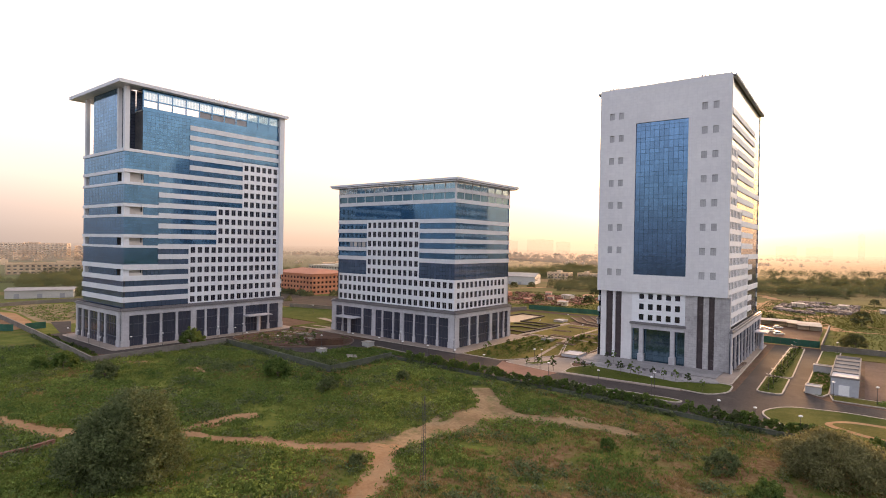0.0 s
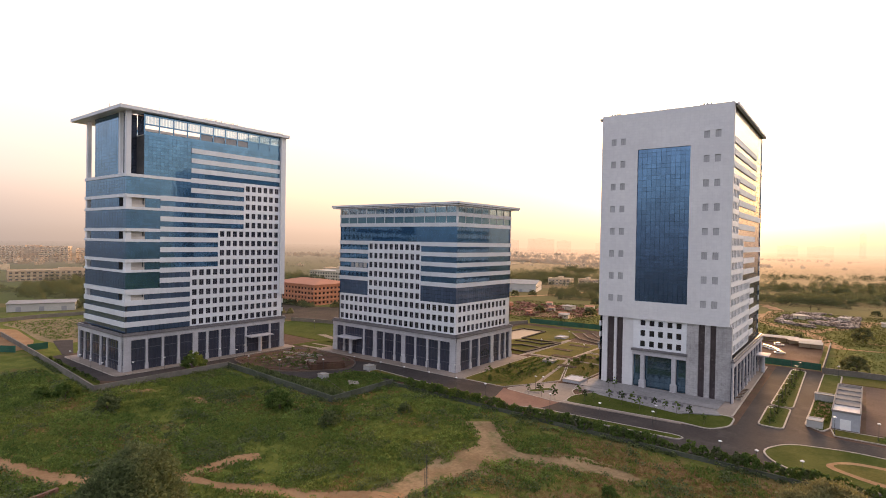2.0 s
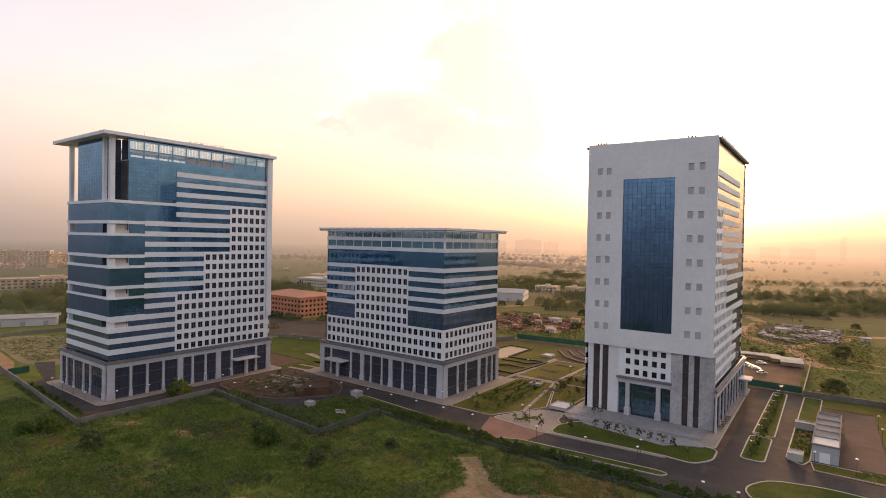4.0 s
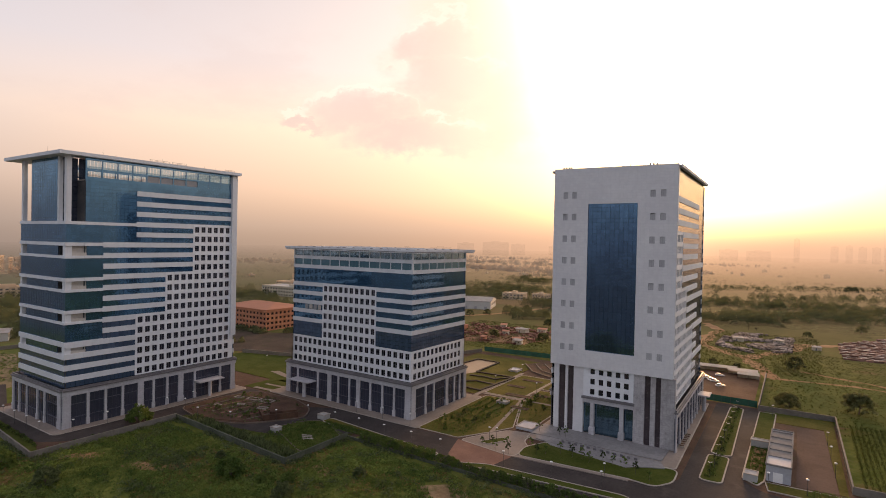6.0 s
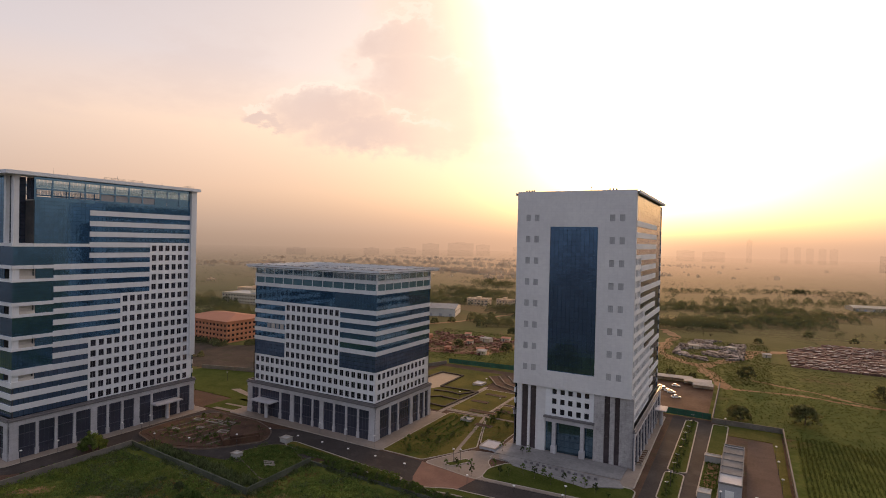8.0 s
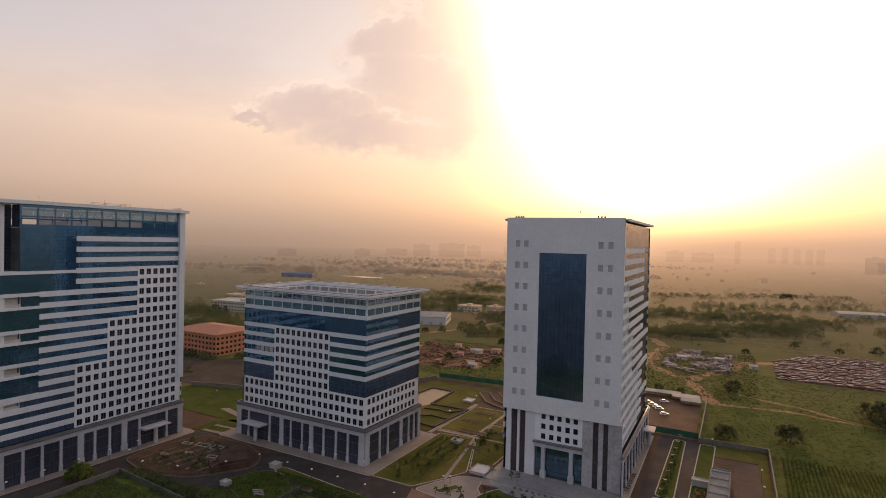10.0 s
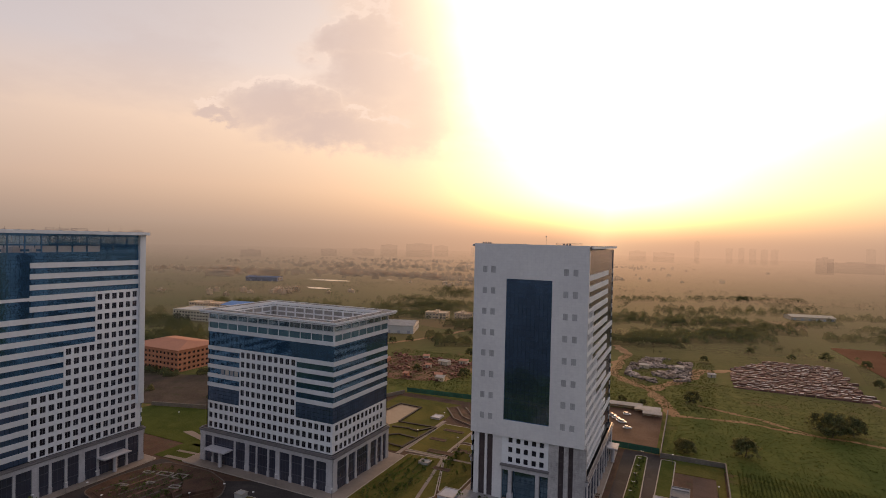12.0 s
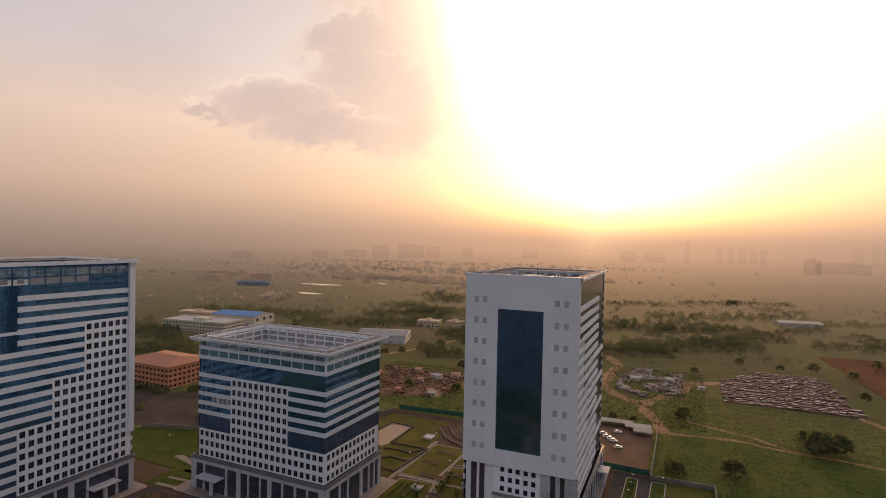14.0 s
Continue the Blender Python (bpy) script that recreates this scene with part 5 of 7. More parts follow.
    for k, t in enumerate(T[:-1]):
        start = 2.2 if k < 3 else cols[3] + 1.6 if k < 8 else cols[7] + 1.6 if k < 12 else cols[13] + 1.6
        end = 50.0 if k < 5 or k % 3 else long + 0.1
        band(E, b, start, end, t - 1.9, t)
        curtain(E, b, start, long, t - FLOOR, t - 1.9, 1.5, 2.0, GLASS_E)
        if end < long:
            curtain(E, b, end, long, t - 1.9, t, 1.5, 1.9, GLASS_E)
    curtain(E, b, 2.2, long, T[0], 93.0, 1.5, 1.3, GLASS_E)
    for face, a, c in ((N, x0, x1), (W, y0 + 1.2, y1)):
        for k, t in enumerate(T[:-1]):
            band(face, b, a, c, t - 1.9, t)
            curtain(face, b, a, c, t - FLOOR, t - 1.9, 3.0, 2.0)
        curtain(face, b, a, c, T[0], 93.0, 3.0, 1.5)
    # roof
    part("roof_deck", Shape().box(x0 + 0.5, x1 - 0.5, 1.2, y1 - 0.5, 86.6, 87.0), CONCRETE, b)
    rooftop(b, x0 + 9, x1 - 12, 12, y1 - 14, 87.0, 10, 3)
    s = Shape().box(-3.0, 0.8, 1.2, y1 + 1.8, 93.7, 94.3).box(x0 - 1.0, x0 + 3.0, 1.2, y1 + 1.8, 93.7, 94.3).box(x0 + 3.0, -3.0, y1 - 4.0, y1 + 1.8, 93.7, 94.3)
    part("roof_canopy", s, ROOF_GREY, b)
    # Pale sheet added under the canopy to lighten its shaded underside.
    part("canopy_soffit", Shape().box(0.12, 0.8, 1.3, y1 + 1.8, 93.55, 93.68), CLAD, b)
    part("canopy_fascia", Shape().box(0.8, 1.15, 0.3, y1 + 2.2, 93.6, 94.5).box(x0 - 1.4, x0 - 1.0, 1.2, y1 + 2.2, 93.6, 94.4).box(x0 - 1.0, 0.8, y1 + 1.8, y1 + 2.2, 93.6, 94.4), STRIP, b)
    for xa in (x0 + 3.0, -3.4):
        part("inner_wall", Shape().box(xa, xa + 0.4, 1.4, y1 - 4.2, 87.0, 93.4), WHITE_IN, b)
    part("inner_wall", Shape().box(x0 + 3.4, -3.4, y1 - 4.4, y1 - 4.0, 87.0, 93.4), WHITE_IN, b)
    # Thin dark panels on the solid inner walls stand in for shaded openings.
    for i in range(9):
        y = 6.0 + 5.6 * i
        part("roof_opening", Shape().box(x0 + 3.4, x0 + 3.5, y, y + 3.6, 88.4, 92.2), TRIM, b)
        part("roof_opening", Shape().box(-3.5, -3.4, y, y + 3.6, 88.4, 92.2), TRIM, b)
        part("roof_post", Shape().box(x0 + 3.4, x0 + 3.7, y - 1.2, y - 0.8, 87.0, 93.7), PUNCH_LOUVRE, b)
    for i in range(6):
        x = x0 + 6.5 + 5.4 * i
        part("roof_opening", Shape().box(x, x + 3.4, y1 - 4.5, y1 - 4.4, 88.2, 92.4), TRIM, b)
    for i in range(16):
        part("rim_fixture", Shape().box(0.2, 0.7, 4.0 + 3.9 * i, 4.5 + 3.9 * i, 94.3, 94.62), TRIM, b)
        part("rim_fixture", Shape().box(x0 + 2.0, x0 + 2.5, 3.0 + 3.9 * i, 3.6 + 3.9 * i, 94.3, 94.7), TRIM, b)
    part("safety_rail", Shape().box(-26, -14, y1 - 1.2, y1 - 1.12, 95.3, 95.38).box(-26, -14, y1 - 1.2, y1 - 1.12, 94.8, 94.88).box(-26, -25.9, y1 - 1.2, y1 - 1.1, 94.3, 95.3).box(-20, -19.9, y1 - 1.2, y1 - 1.1, 94.3, 95.3).box(-14.1, -14, y1 - 1.2, y1 - 1.1, 94.3, 95.3), TRIM, b)
    part("stair_head", Shape().box(-30, -22, 34, 42, 87.0, 92.6).box(-18, -14, 34, 42, 87.0, 92.6), PLASTER, b)
    for i in range(7):
        x = (-39.0, -38.0, -37.0, -36.2, -9.0, -7.9, -6.8)[i]
        part("roof_lamp", Shape().box(x - 0.25, x + 0.25, 0.4, 0.9, top + 0.12, top + 0.5).tube((x, 0.65, top + 0.5), (x, 0.65, top + 0.75), 0.25, 0.2, 8), TRIM, b)
    part("mast", Shape().tube((-20, 20, 94), (-20, 20, 97.6), 0.06, 0.03, 6).tube((-20, 20, 97.6), (-20, 20, 98.1), 0.28, 0.2, 8).tube((-20, 20, 87.0), (-20, 20, 94), 0.09, 0.06, 6), MULLION, b)
    colonnade(Face("E", x1 + 1.2), b, -0.6, long + 1.0, [(0.6, 2.0), (8.0, 0.9), (15.0, 0.9), (22.0, 0.9), (29.0, 0.9), (36.0, 0.9), (43.0, 0.9), (50.0, 0.9), (57.0, 0.9), (65.6, 2.0)])
    colonnade(Face("N", y1 + 1.0), b, x0, x1 + 0.8, [(x0 + 1, 2.0), (-30, 1), (-20, 1), (-10, 1), (0, 1.6)])
    colonnade(Face("W", x0 - 0.4), b, 2.4, y1 + 0.6, [(4 + 8.7 * i, 1.2) for i in range(8)])
    entrance_canopy(Face("E", x1 + 1.2), b, 52.0, 60.0, 7.0, 4.2, 56.0)
    return b


WHITE_IN = PUNCH_LOUVRE
LOW_KIT = window_kit(1.6, 2.0, "lobby_window", WINDOW, MULLION)
build_west_tower()
build_middle_tower()
build_east_tower()


# ---- plants ----
def leaf_cloud(seed, clumps, leaves, size, shape, flat=0.75):
    """A crown of many small leaves in uneven clumps. shape(rnd) gives a clump's middle and radius."""
    rnd = np.random.default_rng(seed)
    v, f = [], []
    pr = random.Random(seed)
    for _ in range(clumps):
        c, r = shape(pr)
        pts = rnd.normal(size=(leaves, 3))
        pts /= np.linalg.norm(pts, axis=1)[:, None]
        pts *= (r * rnd.uniform(0.35, 1.0, (leaves, 1)))
        pts[:, 2] *= flat
        pts += np.array(c)
        a = rnd.normal(size=(leaves, 3))
        a /= np.linalg.norm(a, axis=1)[:, None]
        b = np.cross(a, rnd.normal(size=(leaves, 3)))
        b /= np.linalg.norm(b, axis=1)[:, None]
        s = size * rnd.uniform(0.6, 1.3, (leaves, 1))
        quad = np.stack([pts - a * s, pts + b * s * 0.5, pts + a * s, pts - b * s * 0.5], axis=1).reshape(-1, 3)
        k = len(v)
        v.extend(map(tuple, quad.tolist()))
        f.extend((k + 4 * i, k + 4 * i + 1, k + 4 * i + 2, k + 4 * i + 3) for i in range(leaves))
    s = Shape()
    s.v, s.f = v, f
    return s


def dome(rx, ry, base, high, lumps=0.28):
    """Clump places over the outside of a rounded, uneven crown."""
    def pick(r):
        t, e = r.uniform(0, 2 * math.pi), r.random() ** 0.7
        wide = math.sqrt(max(0.05, 1 - (e * 0.96) ** 2)) * r.uniform(0.55, 1.0)
        bulge = 1 + lumps * noise.noise(Vector((math.cos(t) * 1.7 + rx, math.sin(t) * 1.7, e * 2.3)))
        return (rx * wide * bulge * math.cos(t), ry * wide * bulge * math.sin(t), base + (high - base) * e * bulge * 0.95), min(rx, ry) * r.uniform(0.14, 0.26)
    return pick


def tree_kit(seed, rx, base, high, clumps, leaves, size, material, trunk=0.25, stems=1):
    """Meshes of a tree: trunk with limbs, and crown."""
    r = random.Random(seed)
    s = Shape()
    for k in range(stems):
        lean = Vector((r.uniform(-0.2, 0.2), r.uniform(-0.2, 0.2), 1)) * (base + (high - base) * 0.35)
        a = Vector((r.uniform(-0.4, 0.4) * (stems > 1), r.uniform(-0.4, 0.4) * (stems > 1), -0.3))
        mid = a + lean * 0.6
        s.tube(a, mid, trunk, trunk * 0.75, 8)
        s.tube(mid, a + lean, trunk * 0.75, trunk * 0.5, 7)
        for j in range(5):
            t = 2 * math.pi * (j + r.random() * 0.6) / 5
            e = a + lean + Vector((math.cos(t) * rx * 0.6, math.sin(t) * rx * 0.6, (high - base) * r.uniform(0.05, 0.4)))
            s.tube(a + lean * r.uniform(0.7, 1.0), e, trunk * 0.4, trunk * 0.1, 5)
    return s.mesh("trunk", BARK), leaf_cloud(seed, clumps, leaves, size, dome(rx, rx, base, high)).mesh("crown", material)


def plant(name, kit, label, category, x, y, turn=0.0, scale=1.0, group="", z=None):
    ob = thing(name, label, category, pose(x, y, land(x, y) if z is None else z, 0, 0, turn) @ Matrix.Diagonal((scale, scale, scale * 1.0, 1)), group)
    part("trunk", kit[0], None, ob)
    part("crown", kit[1], None, ob)
    return ob


BIG = tree_kit(3, 9.6, 0.1, 12.6, 560, 110, 0.25, TREE_LEAF, 0.45, 3)
plant("tree", BIG, "broad dark green tree with foliage down to the ground", "tree", -97.5, 41.5)
THORN = foliage("thorn_leaf", (0.15, 0.147, 0.065), (0.235, 0.22, 0.10), 0.3, through=0.5, vary=0.6)
BIG_E = tree_kit(8, 9.5, 0.2, 6.0, 330, 90, 0.24, THORN, 0.3, 3)
plant("tree", BIG_E, "low broad thorn tree with dull green foliage", "tree", -4.0, 118.5)
BUSH = [tree_kit(20 + i, 3.4, 0.3, 4.2, 70, 60, 0.28, TREE_LEAF if i % 2 else LEAF, 0.14, 2) for i in range(4)]
field_bushes = [(-134, 97, 1.25), (-112, 97, 0.85), (-192, 63, 1.1), (-170, 66, 1.0), (-197, 58, 0.8), (-104, 118, 0.6), (-40, 106, 0.5),
                (-20, 108, 0.9), (-12, 100, 0.8), (-148, 104, 0.5), (-118, 104, 0.6), (4, 125, 0.8), (14, 118, 1.0), (-70, 68, 0.5), (-124, 100, 0.5)]
for i, (x, y, k) in enumerate(field_bushes):
    plant("bush", BUSH[i % 4], "dark green wild bush in the grass" if i % 4 % 2 else "green wild bush in the grass", "bush", x, y, 67.0 * i, k, "wild bushes")
plant("tree", BUSH[0], "round green tree beside the tall tower", "tree", -198.5, 106.0, 30, 1.35, z=0.15)

SAPLING = [tree_kit(40 + i, 1.05, 1.5, 3.6, 16, 30, 0.2, LEAF_DARK if i % 2 else LEAF, 0.05) for i in range(3)]
rnd = random.Random(12)
spots = [(-74 + 3.4 * i + rnd.uniform(-1, 1), 165.5 + 0.12 * i + rnd.uniform(-2.5, 5.0), 0.22) for i in range(12)]
spots += [(-88 + 2.5 * i, 160.5 - rnd.uniform(0, 1) + (3 if i % 2 else 0), 0.11) for i in range(5)]
spots += [(-112 + 2.2 * i + rnd.uniform(-1, 1), 168 + rnd.uniform(0, 22), 0.18) for i in range(7)]
spots += [(-78, 184, 0.55), (-70.5, 184.5, 0.55), (-68, 184, 0.55)]
for i, (x, y, z) in enumerate(spots):
    plant("young_tree", SAPLING[i % 3], "young staked tree on the lawn", "tree", x, y, 40.0 * i, rnd.uniform(0.8, 1.15), "young trees", z)
GARDEN = [tree_kit(50 + i, 1.3, 0.2, 2.6, 30, 40, 0.2, TREE_LEAF if i % 2 else LEAF, 0.06) for i in range(3)]
for i in range(34):
    x, y = -114 + rnd.uniform(0, 1) * 14, 165 + rnd.uniform(0, 1) * 46
    if x > -113 and not (y > 176 and x > -92 - (y - 176) * 0.2):
        plant("bush", GARDEN[i % 3], "leafy bush planted in the olive lawn", "bush", x, y, 31.0 * i, rnd.uniform(0.35, 0.65), "garden bushes", 0.18)
for i in range(22):
    plant("bush", GARDEN[i % 3], "leafy bush planted in the olive lawn", "bush", -98 + rnd.uniform(0, 14), 200 + rnd.uniform(0, 34), 47.0 * i, rnd.uniform(0.45, 0.8), "garden bushes", 0.18)
for i in range(12):
    plant("bush", GARDEN[i % 3], "dark bush on the brown garden island", "bush", -199 + rnd.uniform(0, 30), 128 + rnd.uniform(0, 26), 47.0 * i, rnd.uniform(0.4, 0.8), "island bushes", 0.5)
# clipped shrubs in the medians and along the boundary wall
SHRUB = [tree_kit(60 + i, 0.75, 0.05, 1.1, 14, 34, 0.13, LEAF_DARK if i == 1 else LEAF, 0.04) for i in range(3)]
HEDGE = [tree_kit(66 + i, 1.15, 0.05, 2.1, 34, 44, 0.17, LEAF if i else TREE_LEAF, 0.05) for i in range(3)]
row = [(-123 + 1.45 * i, 139.9 - 0.022 * i + rnd.uniform(-0.5, 0.5)) for i in range(96)]
row += [(-195.0 + rnd.uniform(-0.6, 0.8), 76 + 1.9 * i) for i in range(21)]
row += [(-255 + 2.2 * i, 77.6 - 0.085 * i + rnd.uniform(-0.6, 0.6)) for i in range(25)]
row += [(-190 + 2.4 * i, 117.6 - 0.16 * i + rnd.uniform(-0.6, 0.6)) for i in range(25)]
row += [(-22.8 + 1.4 * (i % 2), 178 + 2.3 * i) for i in range(36)]
for i, (x, y) in enumerate(row):
    k = rnd.uniform(0.75, 1.5)
    plant("shrub", (HEDGE if i < 96 else SHRUB)[i % 3], "leafy green hedge shrub by the boundary wall" if i < 96 else "small leafy shrub in a planted strip", "shrub", x, y, 50.0 * i, k * (1.1 if i < 96 else 0.9), "hedge shrubs", 0.1)


def tufts(name, label, material, places, high, blades, seed, category="grass"):
    """Many tufts of blades as one object."""
    r = np.random.default_rng(seed)
    p = np.array(places)
    n = len(p)
    p = np.repeat(p, blades, axis=0)
    k = len(p)
    a = r.uniform(0, 2 * np.pi, k)
    off = r.normal(0, 0.28, (k, 2)) * p[:, 3:4]
    h = high * p[:, 3] * r.uniform(0.45, 1.2, k)
    lean = r.normal(0, 0.35, (k, 2)) * h[:, None]
    w = (0.07 + 0.10 * r.random(k)) * p[:, 3]
    base = np.stack([p[:, 0] + off[:, 0], p[:, 1] + off[:, 1], p[:, 2]], axis=1)
    side = np.stack([np.cos(a) * w, np.sin(a) * w, np.zeros(k)], axis=1)
    mid = base + np.stack([lean[:, 0] * 0.4, lean[:, 1] * 0.4, h * 0.6], axis=1)
    top = base + np.stack([lean[:, 0], lean[:, 1], h], axis=1)
    v = np.stack([base - side * 0.6, mid + side, top, mid - side], axis=1).reshape(-1, 3)
    s = Shape()
    s.v = list(map(tuple, v.tolist()))
    s.f = [(4 * i, 4 * i + 1, 4 * i + 2, 4 * i + 3) for i in range(k)]
    return tagged(part(name, s, material), label, category, kind="stuff")


def on_track(x, y, margin=0.0):
    for pts, wide_m in TRACKS:
        for (a, b) in zip(pts, pts[1:]):
            ax, ay, dx, dy = a[0], a[1], b[0] - a[0], b[1] - a[1]
            t = max(0.0, min(1.0, ((x - ax) * dx + (y - ay) * dy) / (dx * dx + dy * dy)))
            if math.hypot(x - ax - t * dx, y - ay - t * dy) < wide_m * (0.30 + 0.12 * noise.noise(Vector((x * 0.35, y * 0.35, 2)))) + margin:
                return True
    return False


def in_field(x, y):
    if y > 136.0 - 0.02 * (x + 128) or x < -330 or (x < -192.5 and y > 70) or (x < -128.5 and y > 111 - 0.02 * (x + 128)):
        return False
    return x < 40 and not on_track(x, y)


def field_places(count, seed, lo, hi, threshold, scale):
    r, out = random.Random(seed), []
    while len(out) < count:
        x, y = r.uniform(-240, 36), r.uniform(18, 137)
        if x * -0.78 + y * 0.62 < -10 or not in_field(x, y):
            continue
        g = noise.noise(Vector((x * scale, y * scale, seed))) + 0.6 * noise.noise(Vector((x * scale * 3.1, y * scale * 3.1, seed + 4)))
        if g < threshold:
            continue
        out.append((x, y, land(x, y) - 0.05, r.uniform(lo, hi) * (1 + 0.6 * g)))
    return out


def thinned(places, seed):
    """Fewer green plants where the reddish soil shows."""
    r = random.Random(seed)
    return [p for p in places if r.random() < 0.34 or p[0] < -68 + 12 * noise.noise(Vector((p[1] * 0.05, 3, 1))) or noise.noise(Vector((p[0] * 0.06, p[1] * 0.06, 31))) < -0.12]


tufts("wild_grass", "tall green weeds covering the open field", WEED, thinned(field_places(42000, 3, 0.6, 1.2, -0.45, 0.05), 5), 0.5, 6, 1)


def weed_clumps(name, label, material, places, seed, leaves=20):
    """Low leafy plants, each a loose heap of small leaves, as one object."""
    g = np.random.default_rng(seed)
    c = np.repeat(np.array(places), leaves, axis=0)
    n = len(c)
    p = g.normal(size=(n, 3))
    p /= np.linalg.norm(p, axis=1)[:, None]
    p[:, 2] = np.abs(p[:, 2])
    k = c[:, 3:4]
    p = c[:, :3] + p * np.array([0.62, 0.62, 0.75]) * k * g.uniform(0.45, 1.0, (n, 1))
    a = g.normal(size=(n, 3)) * np.array([1, 1, 0.55])
    a /= np.linalg.norm(a, axis=1)[:, None]
    b = np.cross(a, g.normal(size=(n, 3)))
    b /= np.linalg.norm(b, axis=1)[:, None]
    size = 0.17 * np.sqrt(k) * g.uniform(0.6, 1.3, (n, 1))
    v = np.stack([p - a * size, p + b * size * 0.6, p + a * size, p - b * size * 0.6], axis=1).reshape(-1, 3)
    s = Shape()
    s.v = list(map(tuple, v.tolist()))
    s.f = [(4 * i, 4 * i + 1, 4 * i + 2, 4 * i + 3) for i in range(n)]
    return tagged(part(name, s, material), label, "weeds", kind="stuff")


BRIGHT = foliage("bright_leaf", (0.106, 0.166, 0.036), (0.200, 0.255, 0.060), 0.06, 0.8, vary=0.7)
weed_clumps("leafy_weeds", "bright leafy weeds in dense patches over the field", BRIGHT, [p for p in field_places(12000, 23, 0.8, 2.0, -0.12, 0.06) if p[0] < -58 + 16 * noise.noise(Vector((p[1] * 0.06, 4, 1)))], 41)
weed_clumps("low_scrub", "dull green low scrub dotted over the field", TREE_LEAF, field_places(2600, 27, 0.8, 2.2, 0.12, 0.08), 42, 34)
tufts("wild_weeds", "dark leafy weeds in the open field", LEAF, thinned(field_places(11000, 9, 0.7, 1.4, 0.1, 0.07), 6), 0.5, 7, 2)
DRY = foliage("dry_grass", (0.23, 0.14, 0.056), (0.36, 0.245, 0.10), 0.1, 1.0, vary=0.5)
tufts("dry_grass", "dry reddish grass in the open field", DRY, field_places(9000, 15, 0.6, 1.1, 0.12, 0.045) + [p for p in field_places(16000, 17, 0.5, 1.0, -0.1, 0.06) if p[0] > -66 + 12 * noise.noise(Vector((p[1] * 0.05, 2, 1)))], 0.45, 6, 3)


def plot_places(box, count, seed, lo, hi, z):
    r = random.Random(seed)
    return [(r.uniform(box[0], box[1]), r.uniform(box[2], box[3]), z, r.uniform(lo, hi)) for _ in range(count)]


beds = plot_places((-155, -132, 122, 144), 700, 51, 0.5, 1.1, 0.2) + plot_places((-374, -300, 92, 124), 900, 52, 0.5, 1.3, 0.04) + plot_places((-200, -172, 129, 154), 160, 5, 0.5, 1.1, 0.48) + plot_places((-115, -98, 166, 196), 500, 6, 0.35, 0.8, 0.16) + [(x + random.Random(int(x * 77 + y * 13)).uniform(-0.4, 0.4), y, 0.16, 0.75) for x in (-113, -109.5, -106, -102.5) for y in [190 + 0.35 * k for k in range(66)]]
beds += plot_places((-99, -84, 192, 234), 350, 7, 0.3, 0.7, 0.16) + plot_places((-146, -98, 143.6, 147.6), 1200, 8, 0.5, 1.0, 0.2)
beds += plot_places((-13.4, -9.2, 190, 215), 250, 9, 0.5, 1.1, 0.2) + plot_places((2, 30, 180, 186), 300, 10, 0.5, 1.0, 0.18)
meadow = [p for p in plot_places((-13, 150, 245, 425), 11000, 33, 0.6, 1.4, 0.02) if not (22 < p[0] < 100 and p[1] > 415) and not (p[0] < 12 and p[1] < 266)]
meadow += plot_places((-60, 10, 345, 500), 6000, 34, 0.7, 1.6, 0.0) + plot_places((-235, -120, 308, 420), 7000, 35, 0.7, 1.6, 0.0)
crop = [(16 + 1.5 * i + 0.03 * (k % 7), 142 + 0.62 * k, 0.02, 0.9 + 0.35 * noise.noise(Vector((i * 0.2, k * 0.05, 3)))) for i in range(62) for k in range(196) if 16 + 1.5 * i > 35 or 142 + 0.62 * k > 193]
tufts("crop_rows", "green crop in long rows beyond the yard wall", CROP, crop, 0.75, 5, 64, "crop")
tufts("meadow_grass", "rough green grass beyond the campus wall", MEADOW, meadow, 0.45, 4, 36)
verge = [(-190 + 60 * t + random.Random(int(t * 997)).uniform(-2, 2), 119.5 - 3.4 * t + random.Random(int(t * 991)).uniform(-1.5, 3.5), 0.16, 1.6) for t in [i / 260 for i in range(260)]]
outside = []
for (ax, ay), (bx, by) in zip([(-262, 75.6), (-192, 70.4), (-192.6, 116.6), (-128.4, 112.2), (-128.8, 139.4), (-60, 137.6), (30, 136.4)], [(-192, 70.4), (-192.6, 116.6), (-128.4, 112.2), (-128.8, 139.4), (-60, 137.6), (30, 136.4)]):
    rw = random.Random(int(ax * 3 + ay))
    for _ in range(int(math.hypot(bx - ax, by - ay) * 2.2)):
        t = rw.random()
        x, y = ax + (bx - ax) * t, ay + (by - ay) * t
        if noise.noise(Vector((x * 0.08, y * 0.08, 12))) > -0.1:
            dx, dy = (by - ay), -(bx - ax)
            q = rw.uniform(0.4, 1.8) / math.hypot(dx, dy)
            outside.append((x + dx * q, y + dy * q, land(x + dx * q, y + dy * q), rw.uniform(0.8, 2.0)))
weed_clumps("wall_scrub", "leafy scrub growing against the boundary wall", TREE_LEAF, outside, 43, 26)
tufts("verge_plants", "dark leafy plants along the boundary wall", TREE_LEAF, verge, 0.9, 10, 37, "plants")
tufts("island_plants", "dark low plants on the brown garden island", TREE_LEAF, plot_places((-199, -166, 127, 155), 200, 61, 0.6, 1.3, 0.5), 0.6, 9, 62, "plants")
tufts("bedding_plants", "low bedding plants in the campus gardens", LEAF, beds, 0.6, 7, 8, "plants")


# ---- street furniture ----
POLE = surface("painted_pole", (0.05, 0.05, 0.05), (0.09, 0.085, 0.08), 0.5, 3.0, 0.5, metal=0.3)
